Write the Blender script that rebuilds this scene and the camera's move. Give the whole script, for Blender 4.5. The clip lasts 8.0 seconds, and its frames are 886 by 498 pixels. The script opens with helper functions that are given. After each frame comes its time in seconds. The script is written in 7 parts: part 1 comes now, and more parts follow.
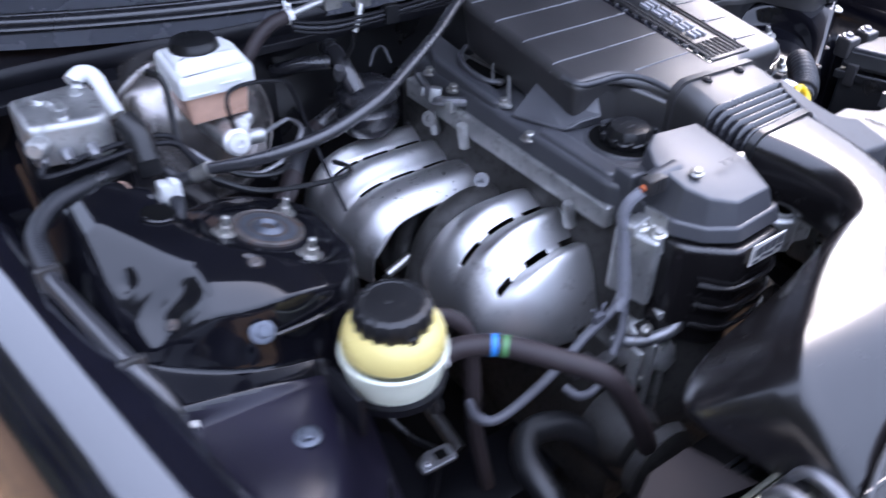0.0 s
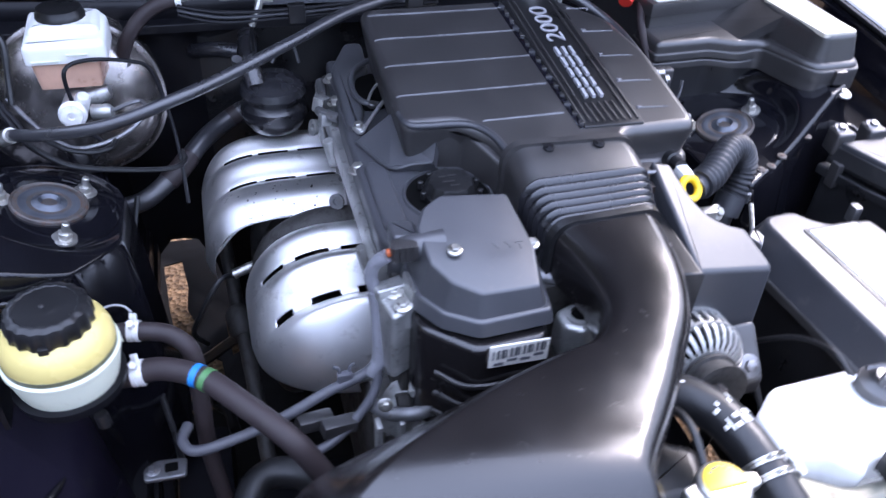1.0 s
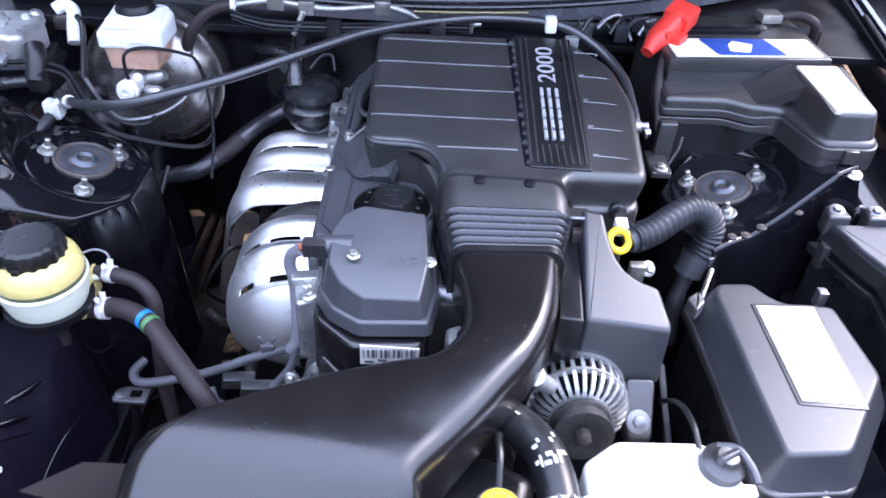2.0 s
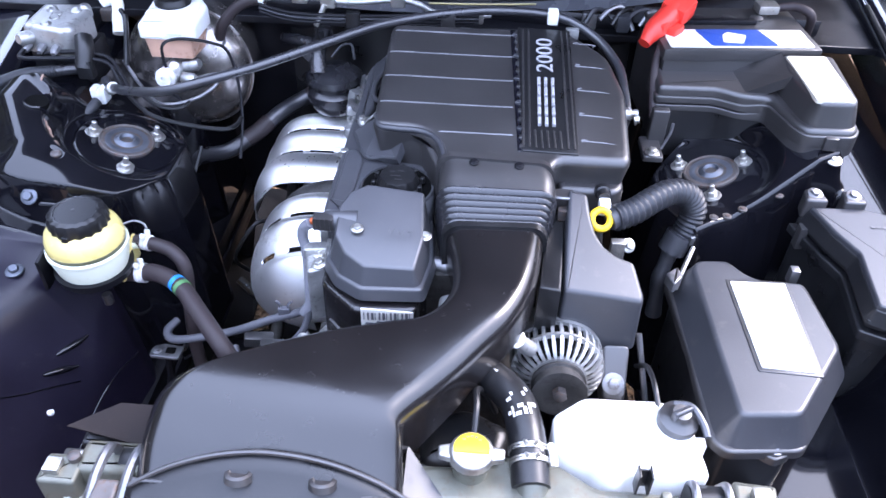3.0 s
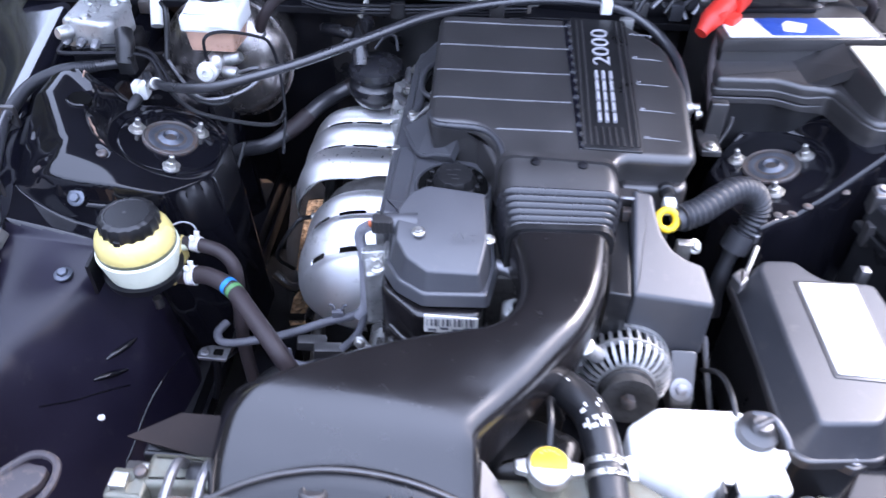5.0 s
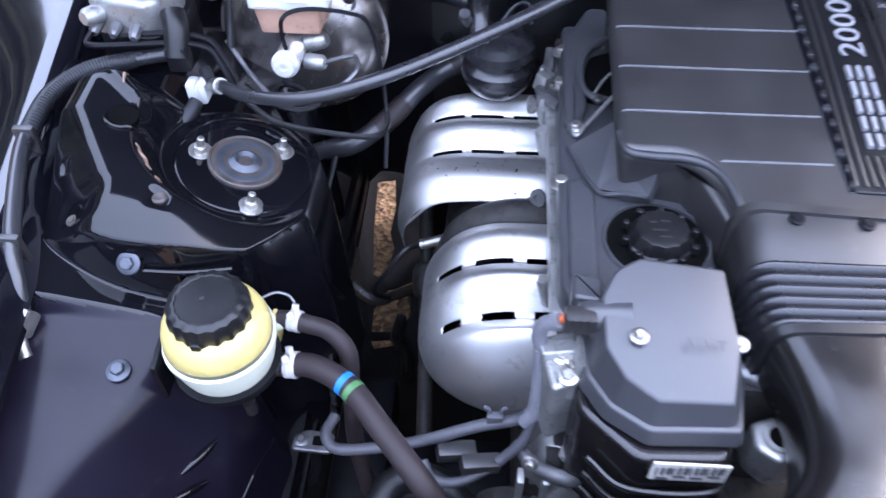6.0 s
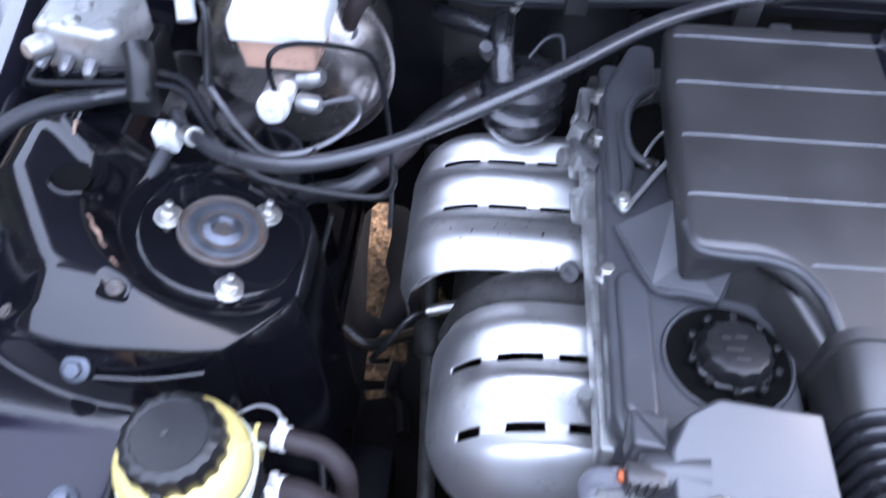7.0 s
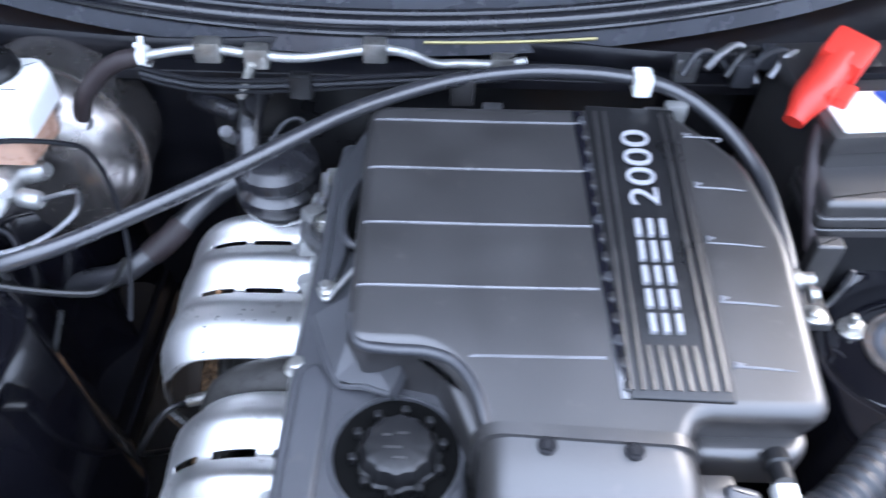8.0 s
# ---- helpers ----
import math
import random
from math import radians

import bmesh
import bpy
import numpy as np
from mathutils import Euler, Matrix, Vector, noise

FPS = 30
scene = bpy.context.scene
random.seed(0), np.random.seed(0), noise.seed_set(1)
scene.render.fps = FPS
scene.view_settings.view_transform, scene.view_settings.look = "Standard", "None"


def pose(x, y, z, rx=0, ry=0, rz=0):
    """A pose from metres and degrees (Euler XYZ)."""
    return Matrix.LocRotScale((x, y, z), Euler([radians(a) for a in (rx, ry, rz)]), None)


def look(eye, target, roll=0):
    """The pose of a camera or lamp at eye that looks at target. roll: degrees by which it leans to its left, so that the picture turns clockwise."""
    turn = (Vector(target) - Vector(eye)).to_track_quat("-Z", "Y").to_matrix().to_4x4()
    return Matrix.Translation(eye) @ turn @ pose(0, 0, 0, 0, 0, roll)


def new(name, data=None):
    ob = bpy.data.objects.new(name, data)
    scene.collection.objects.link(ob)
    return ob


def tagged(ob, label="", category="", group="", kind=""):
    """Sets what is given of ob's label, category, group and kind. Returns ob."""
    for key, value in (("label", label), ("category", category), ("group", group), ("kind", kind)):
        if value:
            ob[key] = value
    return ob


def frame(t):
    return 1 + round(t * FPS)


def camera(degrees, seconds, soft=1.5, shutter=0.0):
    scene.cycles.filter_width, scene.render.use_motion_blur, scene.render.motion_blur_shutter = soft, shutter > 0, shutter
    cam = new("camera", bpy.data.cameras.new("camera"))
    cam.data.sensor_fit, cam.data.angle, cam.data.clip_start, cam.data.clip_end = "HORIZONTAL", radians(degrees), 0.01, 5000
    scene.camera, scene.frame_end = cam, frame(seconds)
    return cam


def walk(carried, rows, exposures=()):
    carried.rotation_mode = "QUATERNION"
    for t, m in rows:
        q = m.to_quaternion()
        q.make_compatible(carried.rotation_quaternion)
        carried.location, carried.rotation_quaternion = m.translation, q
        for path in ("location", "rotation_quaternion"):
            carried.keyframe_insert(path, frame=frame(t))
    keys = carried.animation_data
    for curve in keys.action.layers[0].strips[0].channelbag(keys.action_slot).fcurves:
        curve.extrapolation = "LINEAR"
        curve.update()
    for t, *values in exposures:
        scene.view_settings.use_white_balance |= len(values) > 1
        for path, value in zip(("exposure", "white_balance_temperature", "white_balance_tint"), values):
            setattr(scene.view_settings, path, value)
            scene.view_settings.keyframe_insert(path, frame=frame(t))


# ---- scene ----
cam = camera(60.1, 8.0, 1.5, 0.5)
# the plan below is drawn in units of 0.88 m
SIZE = 0.88
PATH = [
    (0, (-0.736, -0.713, 1.288), (0.193, 0.587, 0.085), 0.9),
    (0.2, (-0.624, -0.751, 1.292), (0.231, 0.592, 0.081), 1.4),
    (0.5, (-0.481, -0.8, 1.306), (0.272, 0.593, 0.084), 2.8),
    (0.7, (-0.371, -0.817, 1.302), (0.263, 0.624, 0.069), 2.6),
    (1, (-0.258, -0.838, 1.32), (0.24, 0.64, 0.068), 4.0),
    (1.2, (-0.195, -0.852, 1.332), (0.209, 0.658, 0.084), 4.6),
    (1.5, (-0.091, -0.886, 1.35), (0.146, 0.672, 0.12), 4.6),
    (2.8, (0.105, -1.013, 1.46), (0.038, 0.497, 0.15), 1.9),
    (3, (0.099, -1.025, 1.462), (0.028, 0.487, 0.155), 1.9),
    (3.5, (0.088, -1.041, 1.471), (0.008, 0.467, 0.159), 1.9),
    (4, (0.079, -1.051, 1.48), (0.011, 0.45, 0.161), 2.3),
    (4.2, (0.077, -1.057, 1.478), (0.013, 0.449, 0.164), 2.2),
    (5.3, (-0.037, -0.891, 1.443), (-0.135, 0.547, 0.056), 0.6),
    (5.5, (-0.093, -0.802, 1.423), (-0.192, 0.599, -0.002), 0.2),
    (5.8, (-0.162, -0.695, 1.398), (-0.254, 0.642, -0.086), -0.2),
    (6, (-0.187, -0.65, 1.373), (-0.296, 0.666, -0.129), -0.6),
    (6.5, (-0.223, -0.552, 1.33), (-0.38, 0.704, -0.218), -1.5),
    (6.8, (-0.242, -0.499, 1.329), (-0.344, 0.742, -0.236), 0.5),
    (7, (-0.236, -0.468, 1.335), (-0.297, 0.802, -0.209), 2.1),
    (7.3, (-0.175, -0.428, 1.345), (-0.223, 0.895, -0.155), 1.6),
    (7.5, (-0.132, -0.415, 1.354), (-0.158, 0.923, -0.132), 2.1),
    (7.7, (-0.062, -0.412, 1.35), (-0.101, 0.952, -0.112), 1.2),
    (8, (0.017, -0.415, 1.356), (0.023, 0.949, -0.106), 1.7),
]
walk(cam, [(t, look(eye, target, roll)) for t, eye, target, roll in PATH], [(0.0, 1.52, 6300, 20), (1.5, 1.63, 6150, 20), (3.0, 2.02, 6150, 20), (4.2, 2.0, 6150, 20), (5.5, 1.84, 6250, 20), (6.0, 1.86, 6250, 20), (6.5, 2.04, 6350, 20), (7.2, 2.10, 6350, 17), (8.0, 2.22, 6450, 12)])

# ---- world and light ----
SUN_ELEV, SUN_ROT = 42.0, 60.0
world = bpy.data.worlds.new("sky")
scene.world = world
world.use_nodes = True
wn = world.node_tree.nodes
sky = wn.new("ShaderNodeTexSky")
sky.sky_type, sky.sun_disc = "NISHITA", False
sky.sun_elevation, sky.sun_rotation = radians(SUN_ELEV), radians(SUN_ROT)
sky.air_density, sky.dust_density, sky.ozone_density = 1.0, 2.0, 1.0
wn["Background"].inputs["Strength"].default_value = 0.09
world.node_tree.links.new(sky.outputs["Color"], wn["Background"].inputs["Color"])
# a thin even veil of cloud over the blue
veil, both = wn.new("ShaderNodeBackground"), wn.new("ShaderNodeAddShader")
veil.inputs["Color"].default_value = (0.64, 0.76, 1.0, 1)
# brightest overhead, a third of that at the horizon, as under thin cloud
where, parts_, lift = wn.new("ShaderNodeTexCoord"), wn.new("ShaderNodeSeparateXYZ"), wn.new("ShaderNodeMapRange")
lift.inputs[3].default_value, lift.inputs[4].default_value = 0.34, 1.75
world.node_tree.links.new(where.outputs["Generated"], parts_.inputs[0])
world.node_tree.links.new(parts_.outputs["Z"], lift.inputs[0])
world.node_tree.links.new(lift.outputs[0], veil.inputs["Strength"])
world.node_tree.links.new(wn["Background"].outputs[0], both.inputs[0])
world.node_tree.links.new(veil.outputs[0], both.inputs[1])
world.node_tree.links.new(both.outputs[0], wn["World Output"].inputs["Surface"])
sun = new("sun", bpy.data.lights.new("sun", "SUN"))
sun.data.energy, sun.data.angle, sun.data.color = 1.2, radians(22), (1.0, 0.95, 0.93)
_a, _e = radians(SUN_ROT), radians(SUN_ELEV)
sun.matrix_world = look((math.sin(_a) * math.cos(_e) * 20, math.cos(_a) * math.cos(_e) * 20, math.sin(_e) * 20), (0, 0, 0))


# ---- materials ----
def mat(name, colour, rough=0.5, metal=0.0, vary=0.12, scale=14.0, bump=0.15, fine=260.0, coat=0.0, dirt=None, dirt_amount=0.0, spec=0.5, trans=0.0, coat_rough=0.06, wave=0.0):
    """A surface with broad stains and fine grain; dirt is a second colour that lies on it in patches."""
    m = bpy.data.materials.new(name)
    m.use_nodes = True
    nt, n = m.node_tree, m.node_tree.nodes
    b = n["Principled BSDF"]
    tc = n.new("ShaderNodeTexCoord")
    big, small = n.new("ShaderNodeTexNoise"), n.new("ShaderNodeTexNoise")
    big.inputs["Scale"].default_value, big.inputs["Detail"].default_value = scale, 5
    small.inputs["Scale"].default_value, small.inputs["Detail"].default_value = fine, 3
    for x in (big, small):
        nt.links.new(tc.outputs["Object"], x.inputs["Vector"])
    hsv = n.new("ShaderNodeHueSaturation")
    hsv.inputs["Color"].default_value = (*colour, 1)
    mp = n.new("ShaderNodeMapRange")
    mp.inputs[1].default_value, mp.inputs[2].default_value = 0.3, 0.7
    mp.inputs[3].default_value, mp.inputs[4].default_value = 1 - vary, 1 + vary
    nt.links.new(big.outputs["Fac"], mp.inputs[0])
    nt.links.new(mp.outputs[0], hsv.inputs["Value"])
    out = hsv.outputs["Color"]
    rr = n.new("ShaderNodeMapRange")
    rr.inputs[1].default_value, rr.inputs[2].default_value = 0.3, 0.7
    rr.inputs[3].default_value, rr.inputs[4].default_value = max(0.02, rough - 0.3 * rough * min(1, vary * 4)), min(1, rough + 0.3 * rough * min(1, vary * 4))
    nt.links.new(big.outputs["Fac"], rr.inputs[0])
    rout = rr.outputs[0]
    if dirt:
        sp = n.new("ShaderNodeTexNoise")
        sp.inputs["Scale"].default_value, sp.inputs["Detail"].default_value, sp.inputs["Roughness"].default_value = scale * 3.1, 8, 0.68
        nt.links.new(tc.outputs["Object"], sp.inputs["Vector"])
        rmp = n.new("ShaderNodeMapRange")
        rmp.inputs[1].default_value, rmp.inputs[2].default_value = 0.62 - 0.3 * dirt_amount, 0.72 - 0.1 * dirt_amount
        rmp.inputs[4].default_value = min(1.0, 0.35 + dirt_amount)
        nt.links.new(sp.outputs["Fac"], rmp.inputs[0])
        mix = n.new("ShaderNodeMix")
        mix.data_type = "RGBA"
        nt.links.new(rmp.outputs[0], mix.inputs["Factor"])
        nt.links.new(out, mix.inputs[6])
        mix.inputs[7].default_value = (*dirt, 1)
        out = mix.outputs[2]
        ad = n.new("ShaderNodeMath")
        ad.operation, ad.use_clamp = "MULTIPLY_ADD", True
        nt.links.new(rmp.outputs[0], ad.inputs[0])
        ad.inputs[1].default_value = 0.35
        nt.links.new(rout, ad.inputs[2])
        rout = ad.outputs[0]
    nt.links.new(out, b.inputs["Base Color"])
    nt.links.new(rout, b.inputs["Roughness"])
    b.inputs["Metallic"].default_value = metal
    b.inputs["Specular IOR Level"].default_value = spec
    b.inputs["Coat Weight"].default_value = coat
    b.inputs["Coat Roughness"].default_value = coat_rough
    b.inputs["Transmission Weight"].default_value = trans
    if bump:
        bp = n.new("ShaderNodeBump")
        bp.inputs["Strength"].default_value, bp.inputs["Distance"].default_value = bump, 0.0006
        nt.links.new(small.outputs["Fac"], bp.inputs["Height"])
        nt.links.new(bp.outputs["Normal"], b.inputs["Normal"])
        if wave:
            # slow unevenness of pressed sheet and moulded plastic
            slow, wv = n.new("ShaderNodeTexNoise"), n.new("ShaderNodeBump")
            slow.inputs["Scale"].default_value, slow.inputs["Detail"].default_value = 16, 1
            nt.links.new(tc.outputs["Object"], slow.inputs["Vector"])
            wv.inputs["Strength"].default_value, wv.inputs["Distance"].default_value = wave, 0.012
            nt.links.new(slow.outputs["Fac"], wv.inputs["Height"])
            nt.links.new(wv.outputs["Normal"], bp.inputs["Normal"])
    return m


PAINT = mat("black_paint", (0.004, 0.004, 0.006), 0.45, vary=0.25, bump=0.02, coat=1.0, coat_rough=0.07, spec=0.03, wave=0.05, dirt=(0.02, 0.018, 0.017), dirt_amount=0.02)
# violet-tinted copy of the black paint, its sky reflection weakened in the material
DULLED = mat("dulled_black_paint", (0.009, 0.0075, 0.015), 0.42, vary=0.3, scale=9, bump=0.05, coat=0.38, coat_rough=0.18, spec=0.15, wave=0.06, dirt=(0.03, 0.027, 0.03), dirt_amount=0.05)
GLOSS = mat("polished_black_paint", (0.006, 0.006, 0.010), 0.10, vary=0.2, bump=0.01, coat=1.0, spec=0.9)
LINER = mat("bonnet_liner", (0.006, 0.006, 0.007), 0.6, vary=0.3, bump=0.2)
TRAY = mat("dusty_tray_plastic", (0.010, 0.009, 0.009), 0.85, vary=0.3, bump=0.2, spec=0.12)
DARKPAINT = mat("dull_black_paint", (0.006, 0.006, 0.008), 0.40, spec=0.25, vary=0.3, bump=0.1, dirt=(0.02, 0.018, 0.016), dirt_amount=0.12)
SATIN = mat("satin_black_plastic", (0.028, 0.0262, 0.0265), 0.39, spec=1.0, vary=0.14, bump=0.12, fine=420, dirt=(0.07, 0.065, 0.06), dirt_amount=0.08)
DUCT = mat("duct_black_plastic", (0.009, 0.008, 0.0085), 0.24, vary=0.12, bump=0.05, fine=500, coat=0.25, coat_rough=0.12, spec=0.6, wave=0.12, dirt=(0.02, 0.019, 0.019), dirt_amount=0.02)
GREYPL = mat("dark_grey_plastic", (0.055, 0.056, 0.062), 0.36, spec=0.8, vary=0.10, bump=0.12, fine=420, dirt=(0.10, 0.095, 0.09), dirt_amount=0.08)
BOXPL = mat("charcoal_plastic", (0.037, 0.038, 0.043), 0.37, spec=0.65, vary=0.10, bump=0.14, fine=380, dirt=(0.09, 0.085, 0.08), dirt_amount=0.1)
RIDGE = mat("pale_ridge_plastic", (0.16, 0.16, 0.17), 0.3, vary=0.25, bump=0.1)
RUBBER = mat("black_rubber", (0.011, 0.011, 0.012), 0.35, vary=0.25, bump=0.2, dirt=(0.035, 0.032, 0.03), dirt_amount=0.12)
CABLE = mat("grey_sheathing", (0.030, 0.030, 0.034), 0.30, vary=0.15, bump=0.05, coat=0.3, coat_rough=0.18, spec=0.8, dirt=(0.08, 0.075, 0.07), dirt_amount=0.06)
SHINYRUB = mat("smooth_black_rubber", (0.016, 0.016, 0.019), 0.26, vary=0.2, bump=0.06, coat=0.3, coat_rough=0.18, spec=0.7, dirt=(0.04, 0.037, 0.035), dirt_amount=0.06)
SCUTTLE = mat("scuttle_plastic", (0.085, 0.088, 0.10), 0.27, vary=0.12, bump=0.06, spec=0.8, coat=0.3, coat_rough=0.15, dirt=(0.10, 0.095, 0.09), dirt_amount=0.06)
HOSE = mat("hose_rubber", (0.034, 0.026, 0.027), 0.5, spec=0.3, vary=0.2, bump=0.3, dirt=(0.05, 0.045, 0.04), dirt_amount=0.2)
TAPE = mat("loom_tape", (0.022, 0.023, 0.027), 0.45, vary=0.2, bump=0.3)
SHIELD = mat("pressed_steel_shield", (0.80, 0.79, 0.78), 0.46, metal=1.0, vary=0.10, scale=10, bump=0.12, fine=600, dirt=(0.22, 0.19, 0.17), dirt_amount=0.16)
CAST = mat("cast_aluminium", (0.46, 0.46, 0.45), 0.44, metal=0.8, vary=0.2, scale=26, bump=0.5, fine=300, dirt=(0.14, 0.12, 0.10), dirt_amount=0.28)
SLEEVE = mat("pale_grey_sleeving", (0.22, 0.22, 0.245), 0.42, vary=0.2, scale=30, bump=0.3, dirt=(0.10, 0.09, 0.085), dirt_amount=0.2)
LEAD = mat("grey_sleeving", (0.085, 0.085, 0.097), 0.45, vary=0.2, scale=30, bump=0.3, dirt=(0.07, 0.06, 0.055), dirt_amount=0.2)
DARKCAST = mat("oily_casting", (0.036, 0.034, 0.032), 0.6, metal=0.15, vary=0.35, scale=24, bump=0.6, fine=240, dirt=(0.02, 0.018, 0.016), dirt_amount=0.4)
PLATED = mat("bright_plated_steel", (0.80, 0.79, 0.78), 0.40, metal=0.35, vary=0.15, scale=80, bump=0.1, dirt=(0.35, 0.24, 0.18), dirt_amount=0.15)
BRASSY = mat("yellowish_plated_steel", (0.30, 0.26, 0.12), 0.4, metal=0.6, vary=0.2, scale=60, bump=0.1)
ZINC = mat("zinc_plate", (0.50, 0.49, 0.46), 0.36, metal=0.9, vary=0.2, scale=60, bump=0.2, dirt=(0.25, 0.19, 0.13), dirt_amount=0.25)
STEEL = mat("dull_steel", (0.24, 0.24, 0.25), 0.42, metal=0.85, vary=0.25, scale=40, bump=0.2, dirt=(0.14, 0.08, 0.05), dirt_amount=0.25)
RADIATOR = mat("radiator_alloy", (0.15, 0.15, 0.12), 0.40, metal=0.45, vary=0.2, scale=25, bump=0.3, dirt=(0.16, 0.13, 0.09), dirt_amount=0.35)
BARE = mat("worn_paint_edge", (0.42, 0.27, 0.20), 0.4, metal=0.4, vary=0.3, scale=90, bump=0.2)
RUSTY = mat("rust_tinged_steel", (0.10, 0.09, 0.085), 0.5, metal=0.5, vary=0.3, scale=50, bump=0.4, dirt=(0.16, 0.075, 0.04), dirt_amount=0.35)
DARKCAP = mat("scuffed_dark_steel", (0.10, 0.11, 0.13), 0.38, metal=0.6, vary=0.3, scale=40, bump=0.2, dirt=(0.08, 0.05, 0.04), dirt_amount=0.04)
BAFFLE = mat("dull_brown_plastic", (0.022, 0.017, 0.016), 0.7, spec=0.15, vary=0.25, bump=0.2, dirt=(0.05, 0.04, 0.035), dirt_amount=0.12)
PURPLE = mat("primed_panel", (0.036, 0.030, 0.033), 0.52, vary=0.2, scale=20, bump=0.15, dirt=(0.16, 0.12, 0.09), dirt_amount=0.3)
BOOSTER = mat("booster_black_steel", (0.36, 0.33, 0.315), 0.24, metal=0.9, vary=0.15, bump=0.05, dirt=(0.08, 0.07, 0.06), dirt_amount=0.12)
WHITEPL = mat("white_plastic", (0.80, 0.80, 0.78), 0.35, vary=0.05, bump=0.08, dirt=(0.55, 0.50, 0.40), dirt_amount=0.06)
CREAM = mat("cream_plastic", (0.72, 0.74, 0.60), 0.32, vary=0.06, bump=0.08, dirt=(0.40, 0.36, 0.25), dirt_amount=0.08)
YELLOWPL = mat("yellowed_plastic", (0.74, 0.60, 0.22), 0.28, vary=0.08, bump=0.06, dirt=(0.45, 0.32, 0.08), dirt_amount=0.10)
OLIVE = mat("dark_olive_plastic", (0.10, 0.105, 0.06), 0.3, vary=0.2, scale=40, bump=0.05)
AMBER = mat("fluid_stained_plastic", (0.58, 0.35, 0.25), 0.30, vary=0.15, scale=30, bump=0.06)
LABEL = mat("white_label", (0.76, 0.74, 0.69), 0.45, vary=0.03, bump=0.03)
OLDLABEL = mat("aged_label", (0.60, 0.56, 0.46), 0.42, vary=0.08, scale=30, bump=0.04, dirt=(0.40, 0.36, 0.28), dirt_amount=0.08)
INK = mat("label_ink", (0.10, 0.10, 0.11), 0.5, vary=0.1, bump=0.0)
LETTER = mat("silver_lettering", (0.36, 0.36, 0.38), 0.45, metal=0.1, vary=0.08, bump=0.05)
BLUE = mat("blue_label", (0.03, 0.07, 0.30), 0.35, vary=0.15, scale=40, bump=0.05, dirt=(0.5, 0.5, 0.55), dirt_amount=0.08)
BLUEBAND = mat("blue_band", (0.02, 0.22, 0.62), 0.4, vary=0.1, bump=0.1)
GREENBAND = mat("green_band", (0.08, 0.22, 0.08), 0.45, vary=0.1, bump=0.1)
RED = mat("red_plastic", (0.72, 0.045, 0.03), 0.4, vary=0.08, bump=0.08)
ORANGE = mat("orange_seal", (0.50, 0.11, 0.03), 0.45, vary=0.1)
YELLOW = mat("yellow_paint", (0.85, 0.56, 0.02), 0.35, vary=0.06, bump=0.05)
# near-black that puts the shade of holes and gaps into the colour
HOLESHADE = mat("cavity_shade", (0.006, 0.006, 0.006), 0.9, vary=0.2, spec=0.0)


def gravel_material():
    m = bpy.data.materials.new("leafy_gravel")
    m.use_nodes = True
    nt, n = m.node_tree, m.node_tree.nodes
    b = n["Principled BSDF"]
    tc, vo, no = n.new("ShaderNodeTexCoord"), n.new("ShaderNodeTexVoronoi"), n.new("ShaderNodeTexNoise")
    vo.inputs["Scale"].default_value, no.inputs["Scale"].default_value, no.inputs["Detail"].default_value = 85, 38, 9
    for x in (vo, no):
        nt.links.new(tc.outputs["Object"], x.inputs["Vector"])
    cr_ = n.new("ShaderNodeValToRGB")
    cr_.color_ramp.elements[0].color, cr_.color_ramp.elements[1].color = (0.020, 0.011, 0.006, 1), (0.34, 0.20, 0.10, 1)
    mx = n.new("ShaderNodeMath")
    mx.operation = "MULTIPLY_ADD"
    nt.links.new(vo.outputs["Color"], mx.inputs[0])
    mx.inputs[1].default_value = 0.9
    mx2 = n.new("ShaderNodeMath")
    mx2.operation = "SUBTRACT"
    mx2.inputs[1].default_value = 0.40
    nt.links.new(no.outputs["Fac"], mx.inputs[2])
    nt.links.new(mx.outputs[0], mx2.inputs[0])
    nt.links.new(mx2.outputs[0], cr_.inputs["Fac"])
    nt.links.new(cr_.outputs["Color"], b.inputs["Base Color"])
    b.inputs["Roughness"].default_value = 0.9
    bp = n.new("ShaderNodeBump")
    bp.inputs["Strength"].default_value, bp.inputs["Distance"].default_value = 0.8, 0.01
    nt.links.new(vo.outputs["Distance"], bp.inputs["Height"])
    nt.links.new(bp.outputs["Normal"], b.inputs["Normal"])
    return m


GRAVEL = gravel_material()


# ---- building helpers ----
def thing(name, at, label, category, group="", kind=""):
    ob = new(name)
    ob.location = Vector(at) * SIZE
    ob.empty_display_size = 0.02
    return tagged(ob, label, category, group, kind)


def finish(me, sharp=38):
    me.polygons.foreach_set("use_smooth", [True] * len(me.polygons))
    me.set_sharp_from_angle(angle=radians(sharp))


def world_origin(ob):
    v = Vector(ob.location)
    return v + world_origin(ob.parent) if ob.parent else v


def part(name, bm, material, parent=None, label="", sharp=38):
    """Links a bmesh, given in world places, as one mesh under a thing or a part."""
    bmesh.ops.recalc_face_normals(bm, faces=bm.faces)
    bmesh.ops.scale(bm, vec=(SIZE, SIZE, SIZE), verts=bm.verts)
    if parent is not None:
        bmesh.ops.translate(bm, verts=bm.verts, vec=-world_origin(parent))
    me = bpy.data.meshes.new(name)
    bm.to_mesh(me)
    bm.free()
    finish(me, sharp)
    me.materials.append(material)
    ob = new(name, me)
    if parent is not None:
        ob.parent = parent
    if label:
        ob["label"] = label
    return ob


